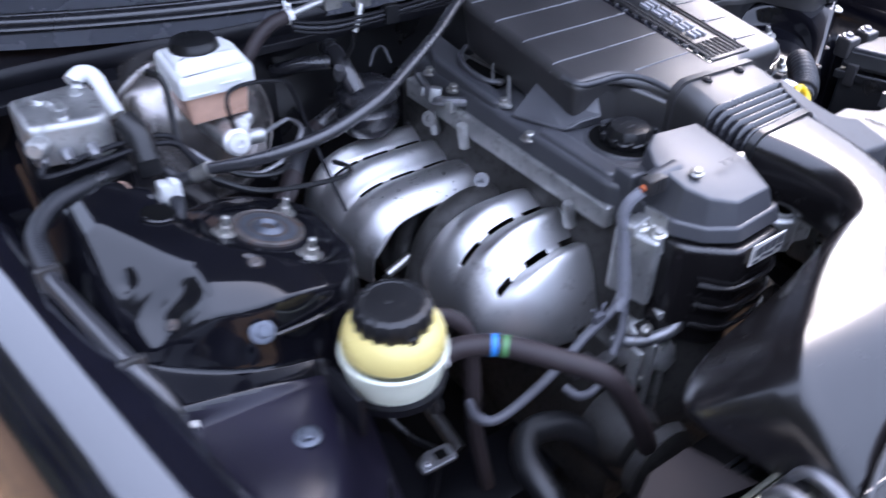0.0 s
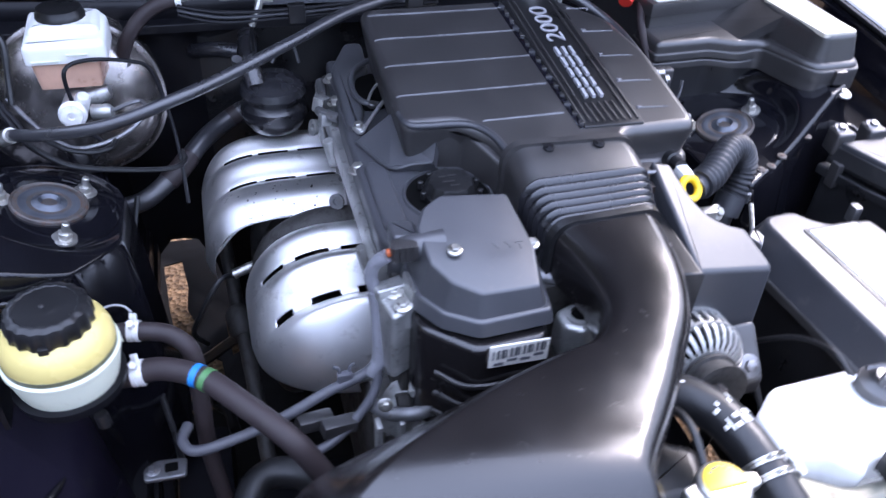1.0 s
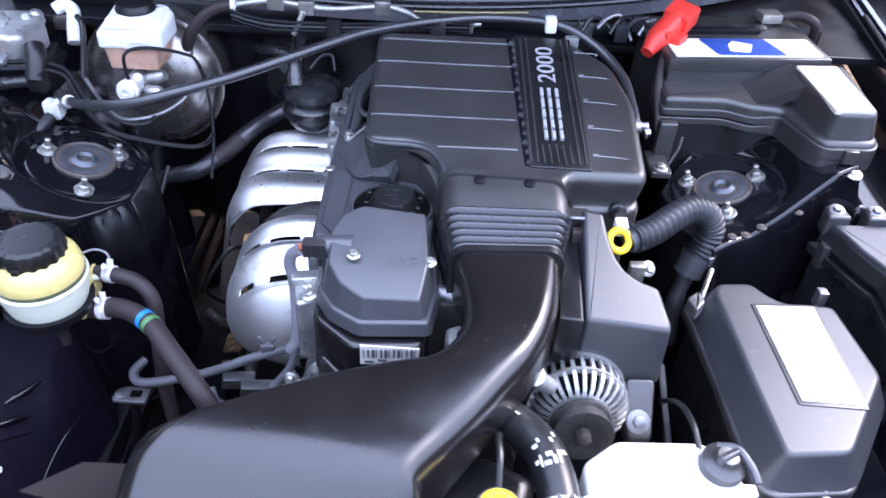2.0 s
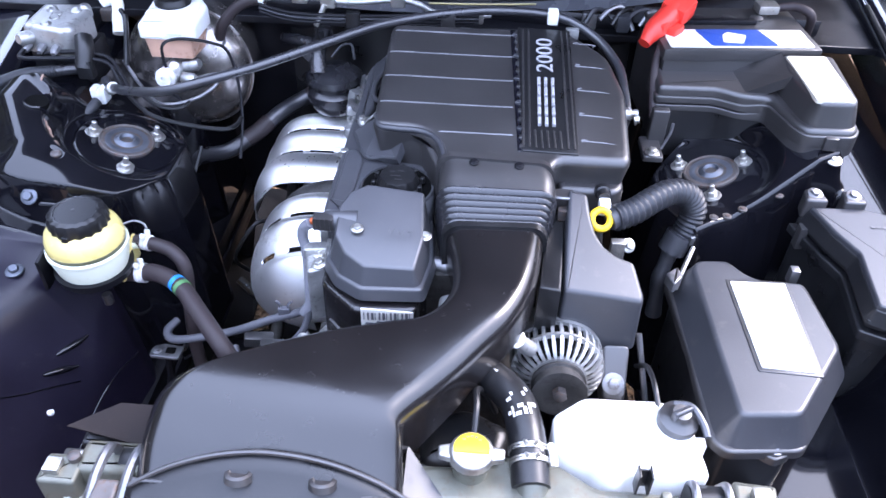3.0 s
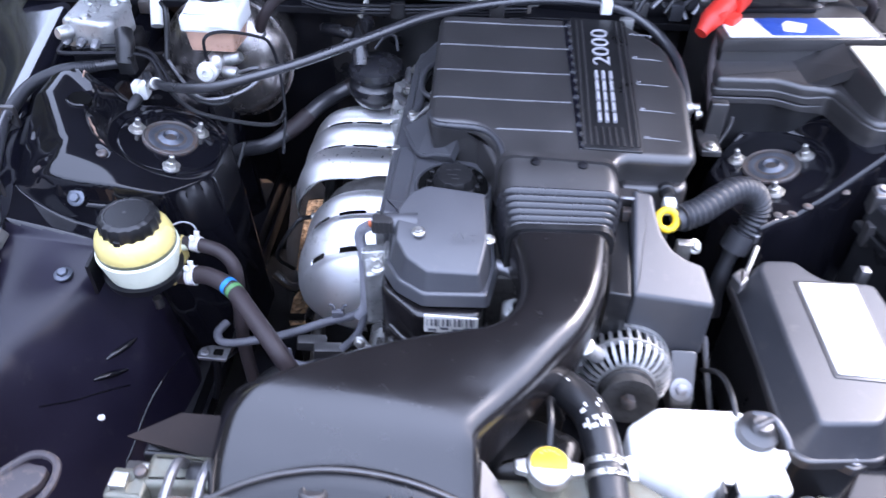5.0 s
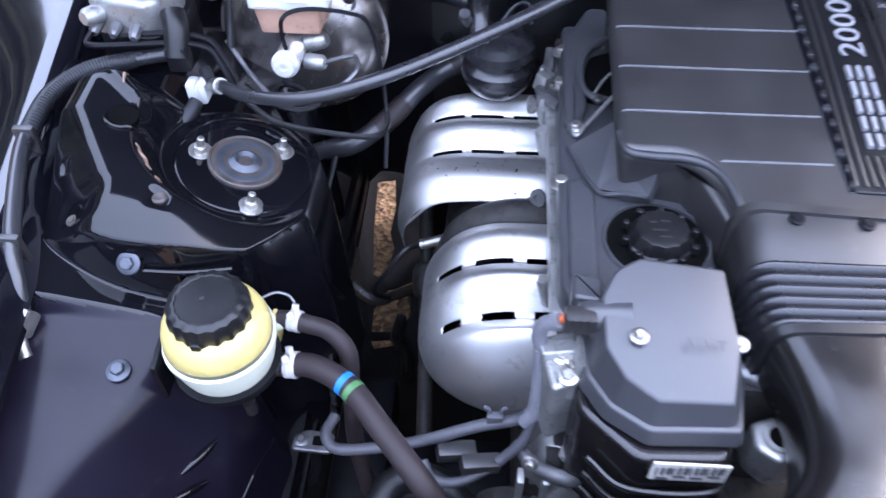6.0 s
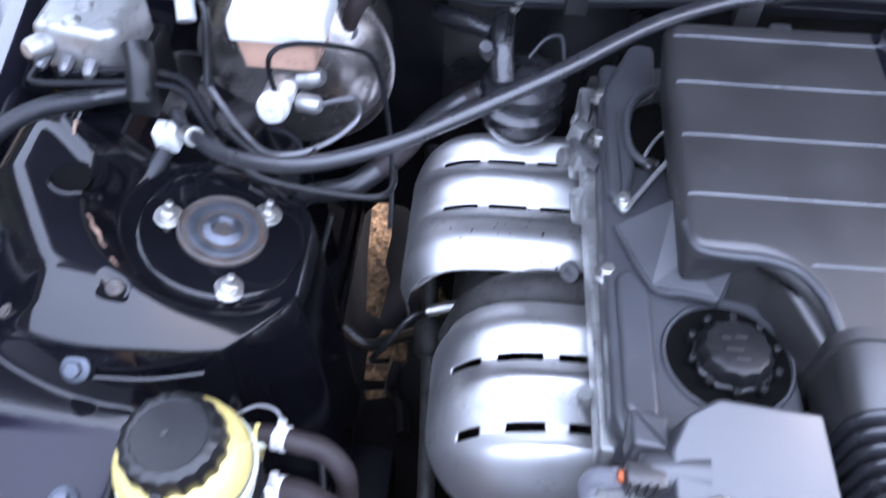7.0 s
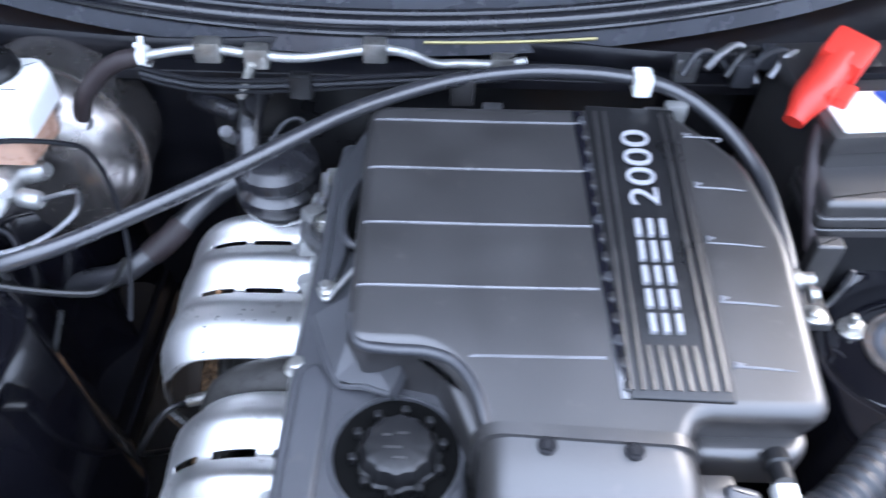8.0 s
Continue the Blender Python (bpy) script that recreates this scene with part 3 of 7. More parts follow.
def outer_fender(side):
    prof = [(0.806, 0.835), (0.808, 0.915), (0.811, 0.928), (0.816, 0.931), (0.824, 0.929), (0.828, 0.935), (0.845, 0.937), (0.862, 0.935), (0.880, 0.930), (0.898, 0.921), (0.915, 0.907), (0.930, 0.886), (0.945, 0.855), (0.957, 0.81), (0.966, 0.74), (0.968, 0.66), (0.960, 0.56)]
    if side > 0:
        prof = prof[:7] + [(0.930, 0.937), (1.000, 0.934), (1.060, 0.924), (1.100, 0.900), (1.128, 0.85), (1.138, 0.75), (1.130, 0.58)]
    else:
        prof = [(0.772, 0.845), (0.780, 0.860), (0.787, 0.876), (0.795, 0.889), (0.805, 0.897), (0.818, 0.900), (0.836, 0.898), (0.856, 0.893), (0.877, 0.884), (0.897, 0.871), (0.914, 0.854), (0.928, 0.832), (0.940, 0.798), (0.950, 0.755), (0.957, 0.70), (0.959, 0.64), (0.953, 0.56)]
    bm = bmesh.new()
    def shift(y):
        """How far the fender's inner lip stands out from its line at the front."""
        return 0.13 + 0.09 * (y - 0.31) if side > 0 else -0.018 + 0.17 * (min(y, 0.55) + 0.16)
    rows = []
    for k in range(41):
        y = -1.02 + 2.6 * k / 40
        drop = 0.30 * max(0.0, -0.62 - y) ** 1.5 - 0.06 * max(0.0, min(y, 0.7) + 0.1)
        nar = 0.55 * max(0.0, -0.60 - y) ** 1.7
        # the crown broadens towards the windscreen
        wide = 2.2 * smooth(0.05, 0.45, y) if side < 0 else 0
        rows.append([bm.verts.new((side * (a + max(0.0, a - 0.84) * wide - nar + shift(y)), y, z - drop)) for a, z in prof])
    for r0, r1 in zip(rows, rows[1:]):
        for i in range(len(prof) - 1):
            bm.faces.new((r0[i], r0[i + 1], r1[i + 1], r1[i]))
    ob = part("outer_fender", bm, GLOSS, sharp=60)
    if side > 0:
        part("edge_seal", tube([(0.812 + shift(y), y, 0.936 + 0.06 * max(0.0, y + 0.1)) for y in (-0.55, -0.3, -0.1, 0.1, 0.3, 0.55)], 0.006, 8, 4), RUBBER, ob, "black rubber edge seal")
    part("gutter", slab([(side * (0.79 if side > 0 else 0.775 + shift(y)), y) for y in (-0.85, -0.4, 0.0, 0.4, 0.8)] + [(side * (0.83 + shift(y)), y) for y in (0.8, 0.5, 0.22, 0.15, 0.08, 0.0, -0.05, -0.85)], 0.842, 0.83, 0.002), PAINT, ob, "black painted gutter under the fender lip")
    return tagged(ob, "glossy black outer fender beside the open engine bay", "fender", kind="structure")


for s in (-1, 1):
    outer_fender(s)


def firewall():
    bm = bmesh.new()
    nx, nz = 60, 30
    rows = []
    for j in range(nz + 1):
        row = []
        for i in range(nx + 1):
            x = -0.83 + 1.66 * i / nx
            low = 0.10 + 0.34 * math.exp(-((x + 0.42) / 0.085) ** 4)
            z = low + (0.98 - low) * j / nz
            y = 0.47 + 0.015 * math.cos(x * 9) + 0.10 * smooth(0.55, 0.25, z) * math.exp(-(x / 0.25) ** 2) - 0.03 * smooth(0.90, 0.96, z)
            row.append(bm.verts.new((x, y, z)))
        rows.append(row)
    for r0, r1 in zip(rows, rows[1:]):
        for i in range(nx):
            bm.faces.new((r0[i], r0[i + 1], r1[i + 1], r1[i]))
    ob = part("firewall", bm, DARKPAINT, sharp=60)
    ob.modifiers.new("sheet", "SOLIDIFY").thickness = 0.003
    tagged(ob, "dull black firewall behind the engine", "firewall", kind="structure")
    part("insulation", slab([(-0.36, 0.452), (0.44, 0.452), (0.44, 0.462), (-0.36, 0.462)], 0.93, 0.55, 0.004, 0.003), RUBBER, ob, "black heat insulation mat")
    return ob


firewall()


def cowl():
    """The scuttle with its rubber seal, which curves back towards the sides."""
    def yy(x):
        return 0.425 + 0.36 * (x + 0.08) ** 2
    xs = [-1.02 + 2.04 * k / 48 for k in range(49)]
    bm = bmesh.new()
    prof = [(0.0, 0.960), (0.002, 0.985), (0.018, 0.990), (0.05, 0.985), (0.09, 0.990), (0.20, 1.02), (0.30, 1.05), (0.45, 1.08)]
    rows = [[bm.verts.new((x, yy(x) + d, z)) for d, z in prof] for x in xs]
    for r0, r1 in zip(rows, rows[1:]):
        for i in range(len(prof) - 1):
            bm.faces.new((r0[i], r0[i + 1], r1[i + 1], r1[i]))
    ob = part("cowl_panel", bm, SCUTTLE, sharp=45)
    tagged(ob, "grey plastic scuttle panel behind the engine bay", "cowl", kind="structure")
    part("bonnet_seal", tube([(x, yy(x) + 0.014, 1.000) for x in xs[::3]], 0.011, 10, 3), SHINYRUB, ob, "black rubber bonnet seal")
    part("seal_lip", tube([(x, yy(x) + 0.002, 0.992) for x in xs[::3]], 0.0045, 8, 3), SHINYRUB, ob)
    part("seal_lip", tube([(x, yy(x) + 0.034, 1.003) for x in xs[::3]], 0.007, 8, 3), SHINYRUB, ob)
    part("steel_lip", tube([(-0.01, 0.420, 0.985), (0.07, 0.4225, 0.986), (0.15, 0.427, 0.988), (0.22, 0.433, 0.990)], 0.0024, 6, 3), BRASSY, ob, "bare yellowish steel edge")
    part("shelf", slab([(-1.0, 0.40), (1.0, 0.40)] + [(x, yy(x) + 0.05) for x in (1.0, 0.8, 0.6, 0.4, 0.2, 0, -0.2, -0.4, -0.6, -0.8, -1.0)], 0.945, 0.930, 0.003), DARKPAINT, ob)
    return ob


cowl()


def open_bonnet():
    bm = bmesh.new()
    a = radians(54)
    rows = []
    for k in range(25):
        s = -0.10 + 1.36 * k / 24
        row = []
        for i in range(21):
            x = -1.0 + 2.0 * i / 20
            d = 0.03 * (1 - x ** 2)
            row.append(bm.verts.new((x, 0.78 - s * math.cos(a) + d, 1.05 + s * math.sin(a))))
        rows.append(row)
    for r0, r1 in zip(rows, rows[1:]):
        for i in range(20):
            bm.faces.new((r0[i], r0[i + 1], r1[i + 1], r1[i]))
    ob = part("bonnet", bm, LINER)
    ob.modifiers.new("sheet", "SOLIDIFY").thickness = 0.012
    return tagged(ob, "raised black bonnet with a dull underside", "bonnet", kind="structure")


open_bonnet()


def front_panel():
    """The crossmember over the radiator, with the duct's rubber shroud."""
    ob = part("front_crossmember", block((-0.80, -0.86, 0.745), (0.80, -0.735, 0.795), 0.01), PURPLE)
    tagged(ob, "dusty dark grey radiator crossmember", "crossmember", kind="structure")
    edge = [(-0.268, -0.694), (-0.225, -0.678), (-0.17, -0.666), (-0.11, -0.661), (-0.04, -0.665), (0.02, -0.676), (0.058, -0.688)]
    def drape(x, y):
        """Lies on the duct's mouth and falls towards the grille."""
        return 0.896 - 0.72 * min(0.062, max(0.0, -0.638 - y)) - 0.30 * max(0.0, -0.70 - y) + 0.015 * (1 - ((x + 0.108) / 0.168) ** 2)
    bm = bmesh.new()
    rim = spline([(x, y, 0) for x, y in edge], 6)
    rows = []
    for k in range(13):
        rows.append([bm.verts.new((p[0], p[1] + (-0.86 - p[1]) * k / 12, drape(p[0], p[1] + (-0.86 - p[1]) * k / 12))) for p in rim])
    for r0, r1 in zip(rows, rows[1:]):
        for i in range(len(rim) - 1):
            bm.faces.new((r0[i], r0[i + 1], r1[i + 1], r1[i]))
    sh = part("shroud", bm, RUBBER, ob, "black rubber shroud over the duct mouth")
    sh.modifiers.new("sheet", "SOLIDIFY").thickness = 0.004
    for x in (-0.138, -0.040):
        part("clip", lathe((x, -0.682, drape(x, -0.682) + 0.001), (0, 0.45, 1), [(-0.006, 0.017), (0.002, 0.016), (0.004, 0.012), (0.001, 0.009)], 18), SATIN, sh)
    part("shroud_lip", tube([(p[0], p[1] + 0.001, drape(p[0], p[1]) + 0.001) for p in rim], 0.0034, 8, 2), SATIN, sh)
    part("bracket", slab([(-0.330, -0.86), (-0.288, -0.86), (-0.284, -0.682), (-0.312, -0.682)], lambda x, y: 0.852 - 0.25 * max(0, -0.70 - y), 0.79, 0.004, 0.006), RUSTY, ob, "rust-tinged radiator bracket")
    for x in (-0.318, -0.280):
        part("strap", tube([(x, -0.720, 0.83), (x + 0.003, -0.672, 0.853), (x + 0.004, -0.637, 0.848), (x + 0.004, -0.622, 0.81)], 0.0065, 8, 5), STEEL, ob, "dull steel strap")
    part("bolt", bolt((-0.305, -0.735, 0.845), (0, -0.25, 1), 0.007, 0.006, 0.012), ZINC, ob)
    part("bolt", bolt((-0.285, -0.775, 0.80), (0, 0, 1), 0.008, 0.006, 0.012), RUSTY, ob)
    part("panel", slab([(-0.47, -0.86), (-0.36, -0.86), (-0.355, -0.725), (-0.445, -0.72)], 0.806, 0.75, 0.004, 0.008), PURPLE, ob)
    part("bolt", bolt((-0.43, -0.755, 0.807), (0, 0, 1), 0.008, 0.006, 0.013), ZINC, ob)
    lamp = part("lamp_bracket", tube([(-0.575, -0.66, 0.79), (-0.525, -0.615, 0.80), (-0.488, -0.622, 0.80), (-0.487, -0.655, 0.79), (-0.515, -0.70, 0.78)], 0.0055, 8, 6), PURPLE, ob, "pressed steel lamp bracket")
    part("plate", slab([(-0.58, -0.67), (-0.53, -0.622), (-0.497, -0.627), (-0.497, -0.65), (-0.55, -0.71)], 0.797, 0.785, 0.002, 0.008), PURPLE, lamp)
    part("stay", tube([(-0.53, -0.68, 0.79), (-0.48, -0.74, 0.775), (-0.46, -0.80, 0.77)], 0.013, 8, 4), DARKPAINT, ob)
    part("latch_boss", lathe((-0.487, -0.765, 0.79), (0.2, 0, 1), [(0, 0.016), (0.012, 0.016), (0.016, 0.010)], 14), PURPLE, ob)
    # plastic guide on the far side of the duct
    part("guide", plate([(0.050, -0.60, 0.845), (0.112, -0.672, 0.815), (0.112, -0.74, 0.80), (0.05, -0.74, 0.83)], 0.006), BOXPL, ob, "dark grey plastic air guide")
    return ob


front_panel()


# ---- engine ----
engine = thing("engine", (0.0, 0.05, 0.30), "four-cylinder engine with grey covers and steel heat shields", "engine")


def engine_block():
    bm = block((-0.15, -0.33, 0.30), (0.20, 0.36, 0.66), 0.02)
    part("block", bm, DARKCAST, engine, "oily dark engine block")
    part("sump", block((-0.13, -0.28, 0.20), (0.18, 0.30, 0.31), 0.03), DARKCAST, engine)
    head = part("cylinder_head", block((-0.118, -0.30, 0.655), (0.16, 0.34, 0.860), 0.008), DARKCAST, engine, "stained cast aluminium cylinder head")
    part("flange", slab([(-0.134, -0.22), (-0.112, -0.22), (-0.112, 0.30), (-0.134, 0.30)], 0.868, 0.835, 0.003, 0.006), CAST, head, "bare aluminium gasket flange")
    for y, z, r in ((-0.150, 0.800, 0.010), (0.115, 0.812, 0.012), (0.205, 0.798, 0.010)):
        part("boss", lathe((-0.130, y, z), (-0.25, 0, 1), [(0, r), (0.040, r * 0.9), (0.045, r * 0.7)], 12), CAST, head)
    part("lug", slab([(-0.150, -0.250), (-0.105, -0.235), (-0.100, -0.300), (-0.135, -0.318)], 0.865, 0.76, 0.006, 0.01), CAST, head, "bare aluminium lug")
    for at in ((-0.123, -0.275, 0.868), (-0.118, -0.300, 0.868)):
        part("bolt", bolt(at, (-0.2, -0.1, 1), 0.007, 0.007, 0.012), ZINC, head)
    # ribs and bosses low on the front
    for k in range(5):
        part("rib", block((-0.16 + 0.03 * k, -0.345, 0.52), (-0.152 + 0.03 * k, -0.325, 0.70), 0.002), CAST, head)


engine_block()


def rocker_cover():
    plan = [(-0.128, -0.205), (-0.112, -0.235), (0.045, -0.235), (0.050, -0.10), (0.030, -0.05), (0.02, 0.0), (-0.02, 0.06), (-0.02, 0.31), (-0.112, 0.31), (-0.122, 0.10), (-0.126, -0.05)]
    cover = part("rocker_cover", slab(plan, 0.902, 0.850, 0.008, 0.012), GREYPL, engine, "grey plastic rocker cover")
    # winged upstand beside the plenum
    up = part("upstand", plate([(-0.112, 0.020, 0.907), (-0.081, -0.058, 0.908), (-0.047, -0.035, 0.927), (-0.057, 0.030, 0.944)], -0.022), GREYPL, cover)
    part("wing", plate([(-0.081, -0.058, 0.9085), (-0.024, -0.084, 0.925), (-0.015, -0.064, 0.944), (-0.047, -0.035, 0.9275)], -0.018), GREYPL, up)
    part("fold", tube([(-0.112, 0.020, 0.906), (-0.081, -0.058, 0.907), (-0.052, -0.071, 0.916), (-0.025, -0.084, 0.924)], 0.003, 8, 4), GREYPL, up)
    part("rail", slab([(-0.118, -0.20), (-0.086, -0.21), (-0.082, -0.06), (-0.10, -0.035), (-0.116, -0.045)], 0.908, 0.89, 0.006, 0.012), GREYPL, cover)
    # round recess with the filler cap
    part("collar", lathe((-0.016, -0.134, 0.898), (0, 0, 1), [(0.0, 0.064), (0.005, 0.063), (0.0075, 0.061), (0.0075, 0.0585), (0.0035, 0.0575)], 40), GREYPL, cover)
    # black disc paints the shade of the well
    part("well", lathe((-0.016, -0.134, 0.8985), (0, 0, 1), [(0.0, 0.0578), (0.0038, 0.0576), (0.0040, 0.02)], 40), HOLESHADE, cover, "black disc for the shade round the filler cap")
    cap = part("oil_filler_cap", lathe((-0.014, -0.136, 0.900), (0, 0, 1), [(0, 0.039), (0.010, 0.039), (0.012, 0.036), (0.022, 0.033), (0.027, 0.030), (0.0285, 0.025), (0.0285, 0.001)], 48, scallop=0.07, teeth=12), RUBBER, engine, "ribbed black oil filler cap")
    for k, (dx, dy, w) in enumerate(((-0.010, 0.008, 0.008), (0.004, 0.010, 0.010), (-0.004, -0.004, 0.016), (0.002, -0.014, 0.012))):
        part("mark", block((-0.014 + dx - w / 2, -0.136 + dy - 0.0012, 0.9283), (-0.014 + dx + w / 2, -0.136 + dy + 0.0012, 0.9292), 0), SATIN, cap)
    for k in range(10):
        a = 2 * math.pi * k / 10 + 0.2
        c = Vector((-0.014 + 0.041 * math.cos(a), -0.136 + 0.041 * math.sin(a), 0.914))
        part("lug", lathe(c, (0, 0, 1), [(-0.006, 0.004), (0.004, 0.004), (0.005, 0.003)], 8), RUBBER, cap)
    for at in ((-0.106, 0.062, 0.897), (-0.121, -0.034, 0.892), (-0.118, 0.17, 0.892), (-0.112, 0.25, 0.892)):
        part("bolt", bolt(at, (-0.1, 0, 1), 0.0085, 0.009, 0.014), ZINC, cover, "zinc cover bolt")
    # smooth extension with a black slab for the shade of its rounded pocket, and the bright forked lug bolted before it
    ext = part("extension", slab([(-0.118, 0.060), (-0.100, 0.045), (-0.084, 0.100), (-0.088, 0.160), (-0.078, 0.205), (-0.052, 0.225), (-0.045, 0.320), (-0.076, 0.322), (-0.114, 0.235)], lambda x, y: 0.918 + 0.05 * (y - 0.15), 0.87, 0.007, 0.012, steps=5), GREYPL, cover)
    part("pocket", slab([(-0.092, 0.170), (-0.078, 0.208), (-0.045, 0.226), (-0.042, 0.120), (-0.068, 0.112), (-0.090, 0.120)], 0.914, 0.89, 0.003, 0.010), HOLESHADE, cover, "black slab for the shade in the pocket")
    part("pocket_rim", tube([(-0.060, 0.108, 0.916), (-0.080, 0.112, 0.919), (-0.091, 0.130, 0.921), (-0.092, 0.172, 0.925), (-0.079, 0.207, 0.930), (-0.050, 0.229, 0.934)], 0.0048, 8, 6), GREYPL, ext)
    fork = part("fork", tube([(-0.113, 0.102, 0.908), (-0.110, 0.070, 0.908), (-0.106, 0.046, 0.908), (-0.099, 0.042, 0.908), (-0.090, 0.056, 0.911), (-0.067, 0.086, 0.919), (-0.046, 0.112, 0.926)], 0.0032, 8, 6), CAST, cover, "bright forked steel lug")
    part("web", plate([(-0.110, 0.080, 0.907), (-0.104, 0.046, 0.907), (-0.094, 0.054, 0.909), (-0.092, 0.085, 0.911)], -0.003), CAST, fork)
    part("bolt", bolt((-0.102, 0.056, 0.909), (-0.1, -0.1, 1), 0.0065, 0.008, 0.010), ZINC, fork)
    part("edge", tube([(-0.075, 0.118, 0.918), (-0.066, 0.132, 0.926), (-0.055, 0.144, 0.932), (-0.043, 0.150, 0.936)], 0.0022, 8, 4), CAST, fork)
    part("peg", lathe((-0.070, 0.108, 0.914), (0, -0.2, 1), [(0, 0.007), (0.006, 0.007), (0.008, 0.005)], 12), SATIN, fork)
    br = part("bracket", tube([(-0.118, 0.13, 0.885), (-0.140, 0.16, 0.880), (-0.142, 0.20, 0.868), (-0.130, 0.235, 0.872), (-0.128, 0.265, 0.885)], 0.0085, 8, 6), STEEL, engine, "dull metal harness bracket")
    for y, z, s, a in ((0.150, 0.874, 0.010, 15), (0.198, 0.878, 0.013, 50), (0.236, 0.868, 0.008, 80)):
        part("lug", turned(block((-0.140 - s, y - s, z - s), (-0.140 + s, y + s * 0.6, z + s), 0.004), (-0.14, y, z), a / 2 - 20, 12, a), CAST, br)
    part("eye", lathe((-0.150, 0.195, 0.835), (-1, -0.3, 0.3), [(0, 0.014), (0.006, 0.014), (0.006, 0.006), (0, 0.006)], 16), CAST, br)
    part("eye", lathe((-0.138, 0.058, 0.775), (-0.6, -0.7, 0.4), [(0, 0.013), (0.005, 0.013), (0.005, 0.006), (0, 0.006)], 16), STEEL, br, "bright lifting eye")
    for y in (-0.085, 0.015):
        part("nut", bolt((-0.124, y, 0.85), (-0.8, 0, 0.6), 0.007, 0.008, 0.011), ZINC, br)


rocker_cover()


def timing_cover():
    top = [(-0.052, -0.208), (0.036, -0.212), (0.043, -0.300), (0.034, -0.351), (-0.040, -0.355), (-0.072, -0.334), (-0.090, -0.304), (-0.092, -0.250), (-0.078, -0.222)]
    def crown(x, y):
        """Falls to the front, more steeply over the belt, and to both sides."""
        return 0.957 - 0.20 * (-0.212 - y) - 0.20 * max(0.0, -0.30 - y) - 0.25 * max(0.0, x - 0.01) - 0.20 * max(0.0, -0.06 - x)
    base = part("timing_case", slab(offset(ccw(top), -0.006), 0.870, 0.60, 0.01, 0.012), DUCT, engine, "glossy black timing case")
    part("case_step", slab([(-0.112, -0.20), (0.036, -0.20), (0.047, -0.33), (0.040, -0.384), (-0.052, -0.389), (-0.110, -0.335)], 0.862, 0.70, 0.008, 0.014), DUCT, base)
    part("case_step", slab([(-0.095, -0.25), (0.03, -0.25), (0.036, -0.33), (0.026, -0.376), (-0.05, -0.380), (-0.10, -0.335)], 0.70, 0.50, 0.012, 0.02), DARKCAST, base)
    for k in range(3):
        part("rib", tube([(-0.094, -0.362, 0.810 - 0.035 * k), (-0.054, -0.391, 0.805 - 0.035 * k), (0.036, -0.387, 0.805 - 0.035 * k), (0.048, -0.345, 0.810 - 0.035 * k)], 0.004, 8, 5), DUCT, base)
    cover = part("timing_cover", slab(top, crown, 0.885, 0.0035, 0.004, flare=0.010), GREYPL, engine, "angular grey plastic timing cover")
    part("skirt", slab(offset(ccw(top), -0.015), 0.888, 0.868, 0.005, 0.006, flare=0.004), GREYPL, cover)
    # arm that carries the connector, faired into the cover's side
    part("arm", tube([(-0.062, -0.262, 0.924), (-0.085, -0.262, 0.925), (-0.112, -0.264, 0.924)], 0.0175, 14, 4, radius=lambda s: 1.1 - 0.2 * s), GREYPL, cover)
    part("tab", slab([(-0.118, -0.205), (-0.085, -0.21), (-0.085, -0.245), (-0.118, -0.24)], 0.926, 0.89, 0.005, 0.006), GREYPL, cover)
    for at in ((-0.057, -0.294, 0.938), (0.044, -0.288, 0.926)):
        part("bolt", bolt(at, (0, -0.15, 1), 0.006, 0.006, 0.0095), ZINC, cover, "bright zinc bolt")
    # three raised moulded letters
    slope_ = math.degrees(math.atan(0.22))
    for k, letter in enumerate("VVT"):
        cu = bpy.data.curves.new("letter", "FONT")
        cu.body, cu.size, cu.extrude, cu.align_x, cu.align_y = letter, 0.016, 0.0005, "CENTER", "CENTER"
        tmp = new("letter_tmp", cu)
        me = bpy.data.meshes.new_from_object(tmp.evaluated_get(bpy.context.evaluated_depsgraph_get()))
        bpy.data.objects.remove(tmp)
        x = -0.006 + 0.0145 * k
        place = Matrix.Translation(Vector((x, -0.300, crown(x, -0.300) + 0.0010))) @ pose(0, 0, 0, slope_, 0, 0)
        me.transform(Matrix.Translation(-world_origin(engine)) @ Matrix.Scale(SIZE, 4) @ place)
        me.materials.append(GREYPL)
        fig = new("letter", me)
        fig.parent = cover
        fig.matrix_parent_inverse = Matrix.Identity(4)
    lab = part("label", plate([(-0.040, -0.3925, 0.838), (0.036, -0.3885, 0.832), (0.036, -0.3885, 0.866), (-0.040, -0.3925, 0.872)], 0.002), LABEL, base, "white printed bar label")
    for k in range(13):
        x = -0.036 + 0.0055 * k
        w = 0.0012 + 0.0014 * ((k * 7) % 3)
        y = -0.3955 + (x + 0.04) * 0.053
        part("bar", block((x, y - 0.0006, 0.851), (x + w, y + 0.0006, 0.865), 0), INK, lab)
    for k in range(4):
        x = -0.034 + 0.017 * k
        y = -0.3955 + (x + 0.04) * 0.053
        part("bar", block((x, y - 0.0006, 0.841 + 0.003 * (k % 2)), (x + 0.012, y + 0.0006, 0.845 + 0.003 * (k % 2)), 0), INK, lab)
    # coolant outlet stub between cover and duct
    part("stub", tube([(0.035, -0.275, 0.862), (0.07, -0.280, 0.862), (0.105, -0.292, 0.858)], 0.013, 12, 4), STEEL, engine, "dull steel water pipe")
